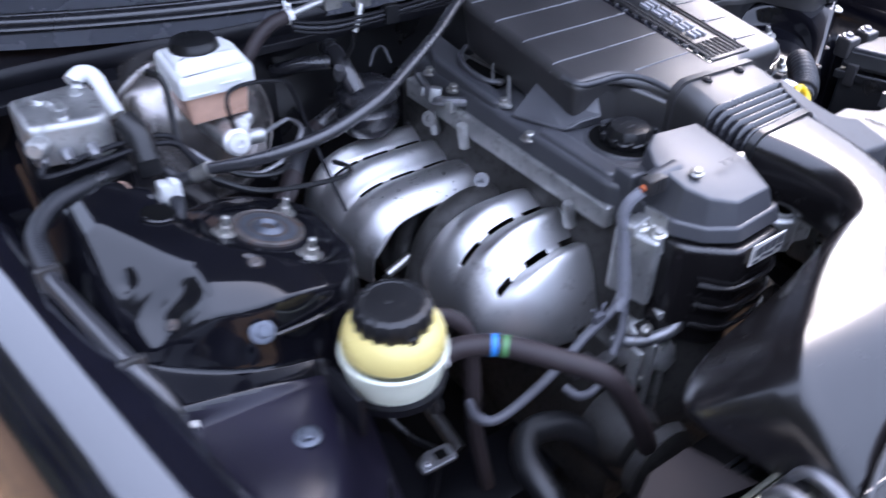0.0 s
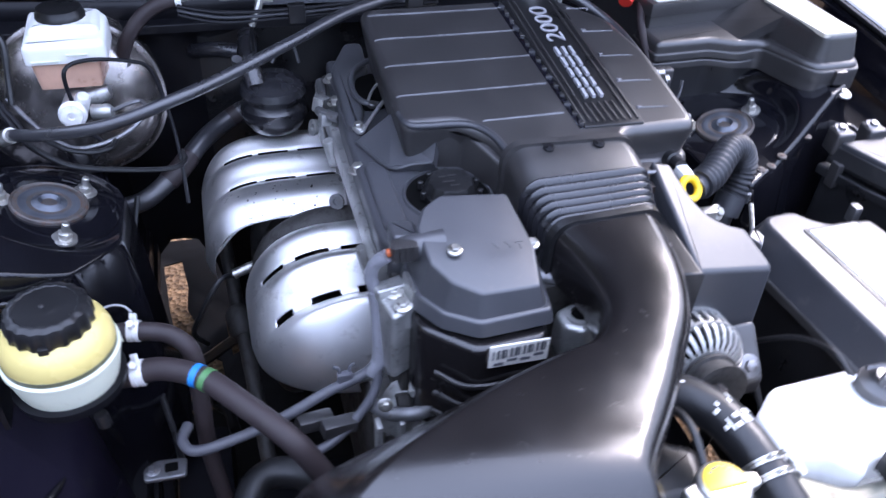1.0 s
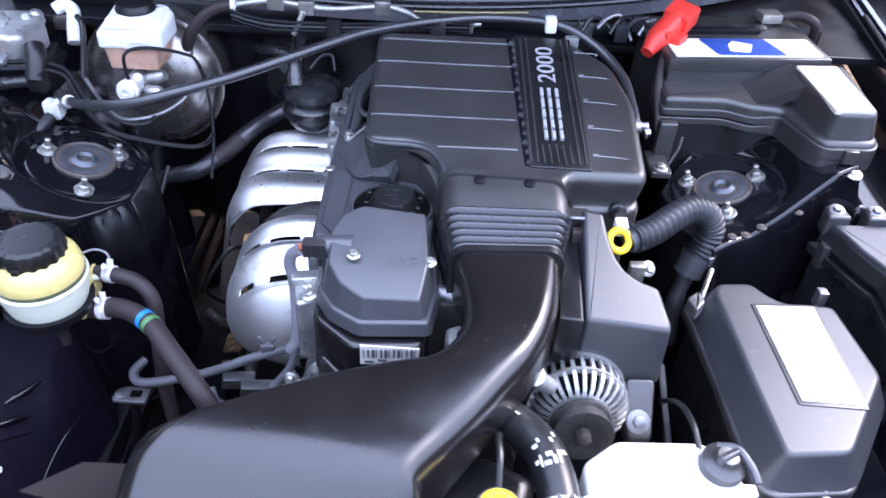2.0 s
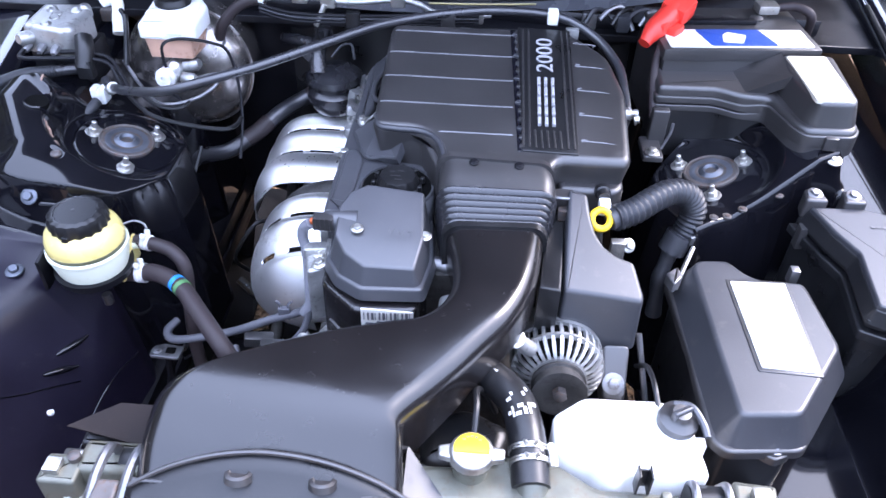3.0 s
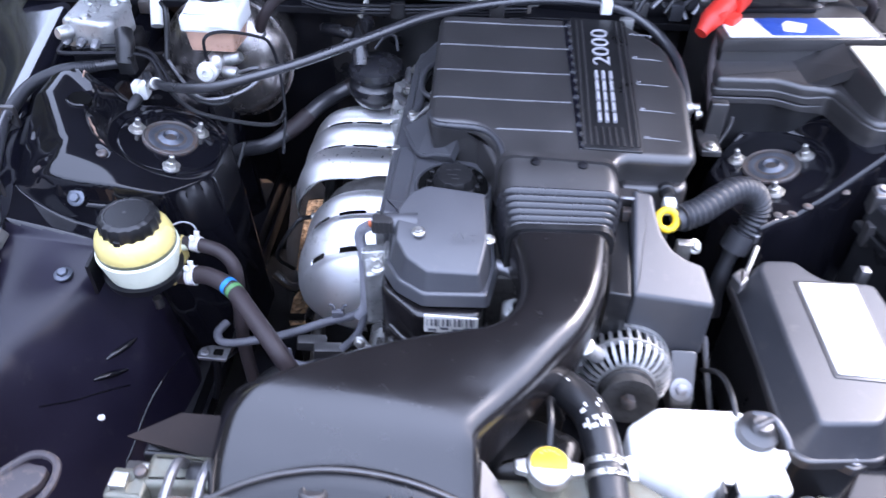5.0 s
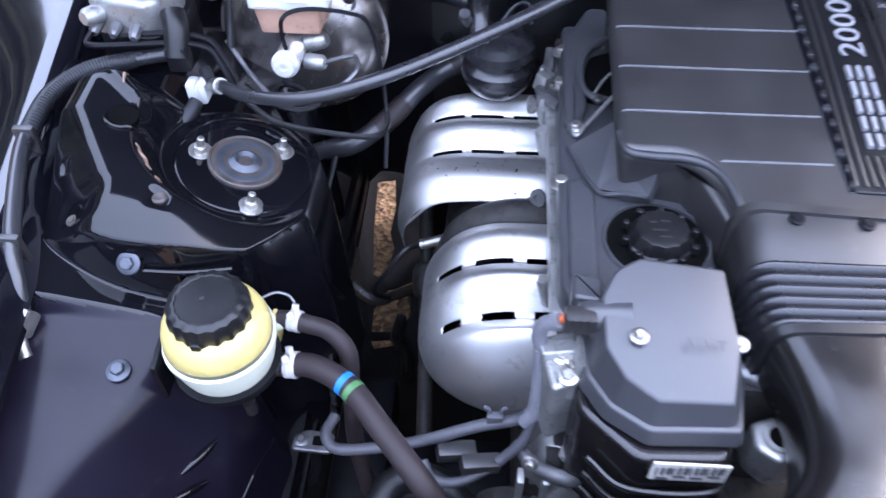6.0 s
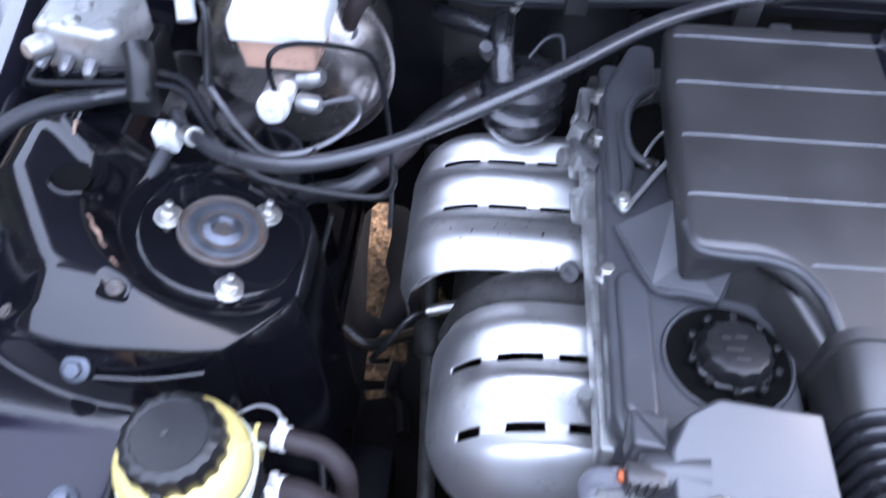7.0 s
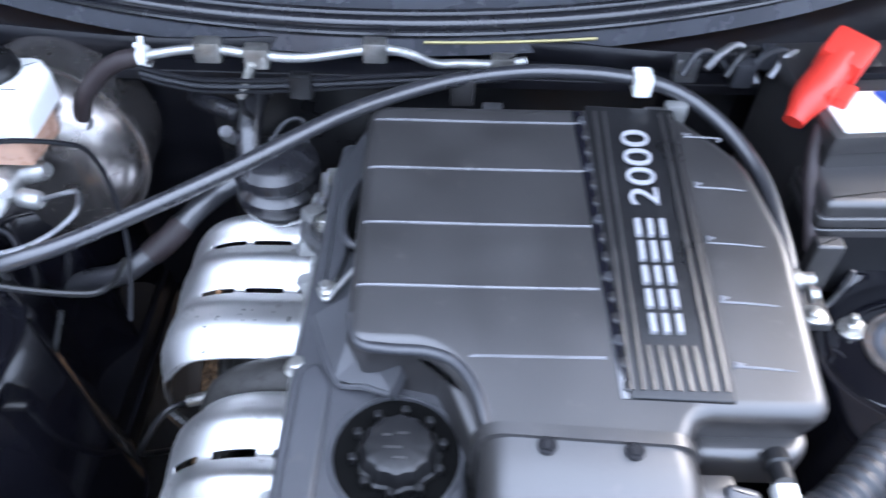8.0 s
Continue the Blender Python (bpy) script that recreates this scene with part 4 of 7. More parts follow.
    arm = part("alternator_arm", slab([(0.070, -0.328), (0.100, -0.318), (0.140, -0.330), (0.160, -0.352), (0.150, -0.372), (0.118, -0.364), (0.092, -0.374), (0.070, -0.356)], lambda x, y: 0.848 + 0.10 * (x - 0.1), 0.795, 0.006, 0.008), CAST, engine, "bare aluminium alternator arm")
    # black disc for the shade inside the eye
    part("hole", lathe((0.098, -0.346, 0.8485), (-0.1, 0, 1), [(-0.010, 0.013), (0.0005, 0.013), (0.0005, 0.001)], 20), HOLESHADE, arm)
    part("eye", lathe((0.098, -0.346, 0.8485), (-0.1, 0, 1), [(-0.004, 0.0185), (0.004, 0.018), (0.004, 0.013), (-0.002, 0.013)], 20), CAST, arm)
    part("bolt", bolt((0.136, -0.350, 0.852), (-0.1, -0.1, 1), 0.007, 0.007, 0.011), STEEL, arm)
    part("bolt", bolt((0.052, -0.285, 0.83), (0, -0.4, 1), 0.007, 0.007, 0.012), STEEL, engine)


timing_cover()


def front_castings():
    """Bare castings, brackets and bolts between the front shield and the timing case."""
    rnd = random.Random(7)
    fl = part("cast_flange", plate([(-0.115, -0.050, 0.893), (-0.107, -0.198, 0.893), (-0.112, -0.208, 0.846), (-0.121, -0.055, 0.846)], 0.006), CAST, engine, "bare aluminium flange below the rocker cover")
    for k in range(4):
        f = 0.15 + 0.2 * k
        low, high = Vector((-0.114 + 0.005 * f, -0.204, 0.850 + 0.042 * f)), Vector((-0.123 + 0.006 * f, -0.058, 0.850 + 0.042 * f))
        part("rib", tube([low, (low + high) / 2, high], 0.0030, 6, 2), CAST, fl)
    for y in (-0.066, -0.098, -0.132, -0.165, -0.196):
        x = -0.121 + 0.009 * (-0.055 - y) / 0.15
        part("web", plate([(x, y, 0.848), (x + 0.006, y, 0.892), (x + 0.001, y, 0.892), (x - 0.006, y, 0.848)], 0.004), CAST, fl)
        part("bolt", bolt((x - 0.001, y - 0.015, 0.862), (-0.9, 0, 0.4), 0.0045, 0.005, 0.007), ZINC, fl)
    br = part("sensor_bracket", plate([(-0.110, -0.264, 0.890), (-0.106, -0.300, 0.888), (-0.117, -0.310, 0.838), (-0.124, -0.280, 0.830)], 0.006), CAST, engine, "bright cast sensor bracket")
    part("ledge", slab([(-0.150, -0.262), (-0.112, -0.256), (-0.108, -0.275), (-0.146, -0.282)], 0.878, 0.862, 0.003, 0.004), CAST, br)
    for at in ((-0.1165, -0.288, 0.864), (-0.120, -0.292, 0.843)):
        part("bolt", bolt(at, (-0.9, -0.2, 0.3), 0.006, 0.006, 0.010), ZINC, br)
    # water pump body low at the front, with lobes and bolts
    pump = part("water_pump", lathe((-0.095, -0.285, 0.655), (0, -1, 0.15), [(0, 0.060), (0.022, 0.058), (0.034, 0.048), (0.046, 0.030), (0.062, 0.028), (0.066, 0.020)], 24, scallop=0.12, teeth=5), CAST, engine, "dirty aluminium water pump")
    for k in range(9):
        c = Vector((-0.150 + 0.100 * rnd.random(), -0.300 - 0.035 * rnd.random(), 0.600 + 0.150 * rnd.random()))
        w = [0.008 + 0.012 * rnd.random() for _ in range(3)]
        part("lobe", turned(block(c - Vector(w), c + Vector(w), 0.004), c, rnd.uniform(-40, 40), rnd.uniform(-40, 40), rnd.uniform(0, 90)), CAST if k % 3 else DARKCAST, pump)
    for k in range(6):
        c = (-0.148 + 0.020 * k, -0.336 + 0.006 * (k % 2), 0.735 - 0.022 * ((k * 5) % 6))
        part("bolt", bolt(c, (-0.2, -1, 0.4), 0.006, 0.007, 0.010), ZINC, pump)
    part("pipe", tube([(-0.160, -0.290, 0.690), (-0.135, -0.325, 0.700), (-0.095, -0.345, 0.720), (-0.070, -0.338, 0.755)], 0.010, 10, 5), STEEL, pump)


front_castings()


def heat_shield(rear):
    """A pressed shield: domed across, with rolls between two rows of slots; the slots are cut through."""
    if rear:
        y0, y1, xr = 0.080, 0.350, -0.100
        rows, roll = (0.272, 0.184), 0.086
    else:
        y0, y1, xr = -0.224, 0.022, -0.085
        rows, roll = (-0.074, -0.150), 0.076
    slots = {True: [(-0.309, -0.258), (-0.246, -0.192), (-0.175, -0.121)], False: [(-0.275, -0.243), (-0.224, -0.173), (-0.156, -0.106)]}[rear]

    def left(y):
        if rear:
            return -0.358 + 0.020 * smooth(0.285, 0.355, y) + 0.012 * smooth(0.12, 0.08, y)
        xc = middle(y)
        if y > -0.10:
            return -0.302 + 0.016 * smooth(-0.02, 0.022, y)
        return xc - (xc + 0.302) * max(0.02, 1 - ((-0.10 - y) / 0.1245) ** 2.3) ** 0.5

    def middle(y):
        return -0.19 if rear else -0.165 + 0.028 * smooth(-0.06, -0.17, y)

    def crest(y):
        """Height of the front shield along its middle: two rolls, then the nose."""
        z = 0.790 + 0.006 * smooth(-0.03, -0.09, y) - 0.022 * smooth(-0.10, -0.165, y)
        z += 0.008 * math.cos(2 * math.pi * (y - rows[0] - roll / 2) / roll) * smooth(-0.20, -0.165, y)
        z -= 0.034 * max(0.0, (y + 0.012) / 0.034) ** 2
        return z - 0.118 * max(0.0, (-0.160 - y) / 0.064) ** 2.4

    def height(u, y):
        xl, xc = left(y), middle(y)
        x = xr + (xl - xr) * u
        d = min(1.0, max(0.0, (xc - x) / max(0.02, xc - xl)))
        r = max(0.0, (x - (-0.135)) / 0.05)
        groove = sum(0.004 * math.exp(-((y - q) / 0.006) ** 2) for q in rows)
        if not rear:
            return x, 0.652 + max(0.0, crest(y) - groove - 0.652) * max(0.0, 1 - d ** 2.3) ** 0.5 - 0.006 * r * r
        h = 0.118 - groove
        c = (rows[0] + rows[1]) / 2
        h += 0.0085 * (1.0 if y < c - roll else math.cos(2 * math.pi * (y - c) / roll))
        h *= (1 - max(0.0, (y - 0.290) / 0.075) ** 2.5 * 0.55)
        h -= 0.024 * max(0.0, (0.127 - y) / 0.047) ** 2.2
        return x, 0.640 + h * max(0.0, 1 - d ** 3.6) ** 0.5 - 0.012 * r * r

    bm = bmesh.new()
    nu, nv = 120, 200
    us = [k / nu for k in range(nu + 1)]
    grid = []
    for j in range(nv + 1):
        y = y0 + (y1 - y0) * j / nv
        row = []
        for u in us:
            x, z = height(u, y)
            row.append(bm.verts.new((x, y, z)))
        # skirt below the outer edge
        x, z = row[-1].co.x, row[-1].co.z
        for k in (1, 2, 3):
            row.append(bm.verts.new((x + 0.001 * k, y, z - 0.006 * k)))
        grid.append(row)
    rx = {False: 0.0045, True: 0.0036}[rear]
    for r0, r1 in zip(grid, grid[1:]):
        for i in range(len(r0) - 1):
            c = (r0[i].co + r1[i + 1].co) / 2
            cut = False
            for n, r in enumerate(rows):
                for a, b in slots:
                    sh = 0.012 if (n == 1 and not rear) else 0.005 * n
                    if a + sh < c.x < b + sh * 0.3 and abs(c.y - r) < rx:
                        cut = True
            if not cut:
                bm.faces.new((r0[i], r0[i + 1], r1[i + 1], r1[i]))
    ob = part("heat_shield", bm, SHIELD, engine, "pressed bare steel heat shield with slots and scuffs", sharp=70)
    so = ob.modifiers.new("sheet", "SOLIDIFY")
    so.thickness, so.offset = 0.0014, -1
    # rolled front lip and fixings
    if rear:
        part("lip", tube([height(u, y0)[0:1] + (y0, height(u, y0)[1] - 0.001) for u in (0.02, 0.2, 0.4, 0.6, 0.8, 0.97)], 0.0024, 8, 4), SHIELD, ob)
    if rear:
        # pits and scale towards the hot edge
        rnd = random.Random(21)
        for k in range(26):
            y = y0 + 0.004 + 0.055 * rnd.random() ** 1.7
            u = 0.15 + 0.6 * rnd.random()
            x, z = height(u, y)
            part("pit", lathe((x, y, z + 0.0004), (rnd.uniform(-0.2, 0.2), -0.4, 1), [(-0.001, 0.0008 + 0.0018 * rnd.random()), (0.0002, 0.0007 + 0.001 * rnd.random())], 7), RUSTY if k % 2 else DARKCAST, ob)
    part("bolt", bolt((xr - 0.012, rows[1] - 0.05, height(0.05, rows[1] - 0.05)[1] + 0.002), (-0.1, 0, 1), 0.007, 0.007, 0.012), STEEL, ob)
    part("bolt", bolt((xr - 0.014, rows[0] + 0.045, height(0.05, rows[0] + 0.045)[1] + 0.002), (-0.1, 0, 1), 0.007, 0.007, 0.012), STEEL, ob)
    return ob


heat_shield(False)
heat_shield(True)


def exhaust():
    man = part("exhaust_manifold", tube([(-0.12, -0.15, 0.70), (-0.19, -0.14, 0.69), (-0.24, -0.08, 0.63), (-0.25, 0.02, 0.56)], 0.028, 12, 6), DARKCAST, engine, "dark scaled exhaust manifold")
    for y in (-0.05, 0.16, 0.26):
        part("runner", tube([(-0.12, y, 0.70), (-0.19, y, 0.69), (-0.25, y - 0.03, 0.62), (-0.26, 0.04, 0.54)], 0.026, 12, 6), DARKCAST, man)
    part("downpipe", tube([(-0.25, 0.03, 0.56), (-0.25, 0.05, 0.45), (-0.22, 0.12, 0.32), (-0.19, 0.4, 0.24)], 0.034, 14, 6), DARKCAST, man)
    part("gap_pipe", tube([(-0.115, 0.05, 0.735), (-0.18, 0.05, 0.735), (-0.24, 0.05, 0.70), (-0.27, 0.045, 0.62)], 0.030, 14, 6), DARKCAST, man, "dull steel branch pipe")
    part("sensor", tube([(-0.268, 0.082, 0.652), (-0.292, 0.082, 0.642), (-0.316, 0.080, 0.634)], 0.0085, 10, 4), ZINC, man, "bright sensor tip")
    part("sensor_wire", tube([(-0.316, 0.080, 0.634), (-0.340, 0.060, 0.640), (-0.372, 0.040, 0.600), (-0.395, 0.050, 0.540), (-0.380, 0.10, 0.46)], 0.0045, 8, 5), RUBBER, man)


exhaust()


# ---- intake plenum ----
def plenum_top(x, y):
    return 0.980 + 0.15 * (y + 0.05)


def plenum():
    th = thing("intake_plenum", (0.15, 0.05, 0.86), "black ribbed plastic intake plenum over the engine", "plenum")
    outline = [(-0.066, 0.236), (-0.066, -0.068), (0.014, -0.068), (0.048, -0.105), (0.060, -0.156), (0.232, -0.158), (0.246, -0.124), (0.364, -0.124), (0.369, 0.06), (0.345, 0.165), (0.272, 0.240)]
    body = part("body", slab(outline, plenum_top, lambda x, y: plenum_top(x, y) - 0.088, 0.014, 0.022, steps=5, flare=-0.015), SATIN, th)
    # lip in a lighter plastic than the body, standing in for its edge highlight
    part("lip", tube([(-0.062, -0.03, 0.974), (-0.054, -0.059, 0.972), (-0.026, -0.066, 0.972), (0.010, -0.068, 0.972), (0.036, -0.080, 0.972), (0.054, -0.108, 0.970), (0.064, -0.146, 0.962)], 0.0055, 10, 6), BOXPL, body)
    part("throat", slab([(-0.02, -0.062), (0.02, -0.070), (0.052, -0.15), (0.10, -0.15), (0.10, 0.0), (0.0, 0.0)], lambda x, y: plenum_top(x, y) - 0.015, 0.885, 0.006, 0.006), SATIN, body)
    # moulded ridges across the left part, paler than the body
    for y, x0 in ((0.209, -0.062), (0.141, -0.064), (0.070, -0.064), (-0.003, -0.064), (-0.074, 0.036)):
        pts = [(x0 - 0.001, y - 0.004, plenum_top(x0, y) - 0.012), (x0 + 0.006, y - 0.001, plenum_top(x0, y) - 0.0035), (x0 + 0.018, y, plenum_top(x0, y) + 0.0002), (0.06, y, plenum_top(0, y) + 0.0002), (0.170, y + 0.001, plenum_top(0, y) + 0.0002)]
        part("ridge", tube(pts, 0.0016, 6, 4), RIDGE, body)
    # shorter ridges on the right part
    for y, x1 in ((0.195, 0.318), (0.125, 0.345), (0.055, 0.352), (-0.012, 0.354), (-0.078, 0.354)):
        part("ridge", tube([(0.283, y, plenum_top(0, y) + 0.0001), (0.32, y - 0.002, plenum_top(0, y) + 0.0001), (x1, y - 0.004, plenum_top(0, y) - 0.003)], 0.0012, 6, 4), RIDGE, body)
    # badge strip with long ribs
    strip = part("badge_strip", slab([(0.176, 0.236), (0.186, -0.112), (0.279, -0.114), (0.276, 0.232)], lambda x, y: plenum_top(x, y) + 0.003, lambda x, y: plenum_top(x, y) - 0.01, 0.002, 0.003), RUBBER, th, "matt black ribbed badge strip")
    for k in range(9):
        x = 0.188 + 0.0105 * k
        y1 = -0.062 if 2 <= k <= 6 else 0.225
        part("rib", tube([(x, -0.105, plenum_top(0, -0.105) + 0.0035), (x - 0.001, (y1 - 0.105) / 2, plenum_top(0, (y1 - 0.105) / 2) + 0.0035), (x - 0.002, y1, plenum_top(0, y1) + 0.0035)], 0.0022, 6, 2), SATIN, strip)
    # clips down both sides of the strip
    for k in range(15):
        y = 0.215 - 0.0225 * k
        if y < -0.108:
            continue
        x = 0.171 + 0.014 * (0.236 - y) / 0.376
        w = 0.006 if k % 3 == 0 else 0.002
        part("clip", slab([(x - w, y - 0.004), (x + 0.004, y - 0.007), (x + 0.004, y + 0.005), (x - w * 0.4, y + 0.004)], plenum_top(x, y) + 0.0035, plenum_top(x, y) - 0.004, 0.0012), BOXPL if k % 3 == 0 else SATIN, strip)
    for k in range(5):
        y = 0.195 - 0.0685 * k
        x = 0.281 + 0.004 * (0.2 - y) / 0.3
        part("notch", slab([(x, y - 0.002), (x + 0.009, y + 0.003), (x, y + 0.005)], plenum_top(x, y) + 0.0025, plenum_top(x, y) - 0.004, 0.0006), RIDGE, strip)
    part("channel", slab([(0.162, 0.228), (0.172, 0.228), (0.188, -0.112), (0.179, -0.112)], lambda x, y: plenum_top(x, y) + 0.0012, lambda x, y: plenum_top(x, y) - 0.006, 0.0008), GLOSS, strip)
    # number on the strip, read from front to back, and five plain blocks before it
    slope = math.degrees(math.atan(0.15))
    for k, digit in enumerate("2000"):
        cu = bpy.data.curves.new("figure", "FONT")
        cu.body, cu.size, cu.extrude, cu.align_x, cu.align_y = digit, 0.045, 0.0009, "CENTER", "CENTER"
        tmp = new("figure_tmp", cu)
        me = bpy.data.meshes.new_from_object(tmp.evaluated_get(bpy.context.evaluated_depsgraph_get()))
        bpy.data.objects.remove(tmp)
        y = 0.1045 + 0.0262 * k
        place = Matrix.Translation(Vector((0.227, y, plenum_top(0, y) + 0.0072))) @ pose(0, 0, 0, slope, 0, 0) @ pose(0, 0, 0, 0, 0, 90)
        me.transform(Matrix.Translation(-world_origin(th)) @ Matrix.Scale(SIZE, 4) @ place @ Matrix.Diagonal((1.18, 0.95, 1, 1)))
        me.materials.append(LETTER)
        fig = new("figure", me)
        fig.parent = strip
        fig.matrix_parent_inverse = Matrix.Identity(4)
    for k, (a, b) in enumerate(((-0.050, -0.031), (-0.024, -0.005), (0.002, 0.021), (0.028, 0.050), (0.057, 0.077))):
        x0, x1 = 0.212, 0.242
        zt = lambda x, y: plenum_top(x, y) + 0.0078
        bm = bmesh.new()
        for q in ([(x0, a), (x0 + 0.0055, a), (x0 + 0.0055, b), (x0, b)], [(x0 + 0.012, a), (x0 + 0.0175, a), (x0 + 0.0175, b), (x0 + 0.012, b)], [(x1 - 0.0055, a), (x1, a), (x1, b), (x1 - 0.0055, b)]):
            slab(q, zt, lambda x, y: plenum_top(x, y) + 0.002, 0.0005, bm=bm, steps=1)
        part("badge_block", bm, LETTER, strip)
    # foot of the plenum, front right, with sensor and hardware
    part("nose", slab([(0.250, -0.138), (0.345, -0.138), (0.360, -0.122), (0.360, -0.09), (0.250, -0.09)], 0.920, 0.875, 0.01, 0.012), SATIN, body)
    sen = part("sensor", lathe((0.322, -0.134, 0.920), (0, -0.8, 0.15), [(0, 0.013), (0.012, 0.013), (0.014, 0.010), (0.030, 0.009)], 14), RUBBER, th, "black sensor with a pale connector")
    part("plug", block((0.314, -0.186, 0.906), (0.332, -0.160, 0.926), 0.003), WHITEPL, sen)
    part("latch", block((0.232, -0.186, 0.915), (0.272, -0.164, 0.940), 0.003), SATIN, th)
    part("latch", tube([(0.234, -0.186, 0.938), (0.252, -0.192, 0.941), (0.270, -0.188, 0.938)], 0.003, 6, 4), STEEL, th, "steel wire latch")
    part("clip", block((0.247, -0.205, 0.905), (0.262, -0.190, 0.925), 0.002), RUSTY, th)
    part("plug", turned(block((0.024, -0.082, 0.884), (0.038, -0.072, 0.893), 0.002), (0.03, -0.077, 0.888), 0, 10, -25), BLUEBAND, th, "small blue sensor plug")
    # fixing lug on the right edge and small mounts at the back
    lug = part("lug", lathe((0.368, 0.035, 0.965), (1, 0, 0.1), [(0, 0.013), (0.010, 0.012), (0.014, 0.008), (0.024, 0.008)], 12), CAST, th, "bare metal fixing lug")
    part("nut", bolt((0.385, 0.018, 0.965), (1, 0, 0.2), 0.007, 0.007, 0.010), ZINC, lug)
    for x in (0.075, 0.262):
        part("mount", block((x - 0.012, 0.236, 0.985), (x + 0.012, 0.262, 1.008), 0.003), STEEL, th)
    return th


plenum()


# ---- intake duct ----
def duct():
    th = thing("air_intake_duct", (0.0, -0.50, 0.80), "smooth black plastic air intake duct with bellows", "duct")
    def section(L, R, zt, h, tilt=0.0, n=6, crown=0.004, rad=0.026):
        L, R = Vector((*L, zt)), Vector((*R, zt))
        mid, half = (L + R) / 2, (R - L) / 2
        w = half.length
        ax = half.normalized()
        r = min(rad, h * 0.45)
        pts = []
        for cx, cz, a0 in ((w - r, -r, 0), (-(w - r), -r, 90), (-(w - r), -h + r, 180), (w - r, -h + r, 270)):
            for k in range(n + 1):
                a = radians(a0 + 90 * k / n)
                px, pz = cx + r * math.cos(a), cz + r * math.sin(a)
                pz += crown * (1 - (px / w) ** 2) if pz > -h / 2 else 0
                pts.append(mid + ax * px + Vector((0, 0, pz)) + Vector((-0.5, 0.86, 0)) * (tilt * max(0.0, -pz - 0.012) if cx < 0 else 0.0))
        return pts
    def run(secs, n=6):
        cols = list(zip(*[section(*s) for s in secs]))
        return list(zip(*[spline(c, n) for c in cols]))
    neck = part("neck", (lambda bm: (ring_faces(bm, run([((0.056, -0.150), (0.236, -0.158), 0.978, 0.105), ((0.056, -0.180), (0.240, -0.182), 0.973, 0.105), ((0.056, -0.212), (0.240, -0.212), 0.965, 0.103)])), bm)[1])(bmesh.new()), SATIN, th)
    part("collar", (lambda bm: (ring_faces(bm, run([((0.050, -0.143), (0.238, -0.152), 0.983, 0.114), ((0.050, -0.154), (0.240, -0.163), 0.982, 0.114)], 2)), bm)[1])(bmesh.new()), SATIN, neck)
    for x, y in ((0.110, -0.163), (0.181, -0.166)):
        part("rivet", bolt((x, y, 0.9795), (0, -0.15, 1), 0.0055, 0.003, 0.008), DARKPAINT, neck)
    # bellows
    secs = []
    for k in range(73):
        t = k / 72
        pulse = 0.0052 * abs(math.sin(math.pi * t * 6)) ** 0.9
        y = -0.207 - 0.070 * t
        l, r = 0.058 + 0.014 * t - pulse, 0.238 - 0.016 * t + pulse
        secs.append(section((l, y - 0.002), (r, y + 0.004 * t), 0.964 - 0.022 * t ** 0.7 + pulse, 0.095 + 2 * pulse))
    bm = bmesh.new()
    ring_faces(bm, secs)
    part("bellows", bm, SHINYRUB, th, "ribbed black rubber bellows", sharp=55)
    main = [((0.071, -0.272), (0.223, -0.265), 0.945, 0.095), ((0.086, -0.330), (0.215, -0.335), 0.941, 0.095), ((0.090, -0.378), (0.202, -0.392), 0.937, 0.095), ((0.078, -0.418), (0.178, -0.445), 0.934, 0.094), ((0.046, -0.450), (0.143, -0.492), 0.931, 0.096), ((-0.004, -0.460), (0.110, -0.535), 0.928, 0.105, 0.2), ((-0.078, -0.482), (0.080, -0.570), 0.926, 0.115, 0.45), ((-0.150, -0.514), (0.057, -0.596), 0.9265, 0.125, 0.7), ((-0.222, -0.553), (0.045, -0.614), 0.9250, 0.122, 0.85), ((-0.256, -0.590), (0.046, -0.628), 0.9165, 0.11, 0.9), ((-0.268, -0.638), (0.049, -0.652), 0.892, 0.085, 0.5), ((-0.270, -0.684), (0.054, -0.686), 0.857, 0.068, 0.0, 6, 0.016)]
    bm = bmesh.new()
    rings = run(main, 6)
    ring_faces(bm, rings)
    trunk = part("trunk", bm, DUCT, th, sharp=60)
    lip = [s + Vector((0, -0.004, 0.0)) for s in section(main[-1][0], main[-1][1], 0.859, 0.07, 0, 6, 0.016)]
    part("mouth_lip", tube(lip[3:14][::-1], 0.003, 8, 2), SATIN, trunk)
    part("strap", (lambda bm: (ring_faces(bm, run([((0.067, -0.278), (0.228, -0.270), 0.949, 0.10), ((0.070, -0.288), (0.227, -0.281), 0.948, 0.10)], 2)), bm)[1])(bmesh.new()), RUBBER, trunk)
    return th


duct()


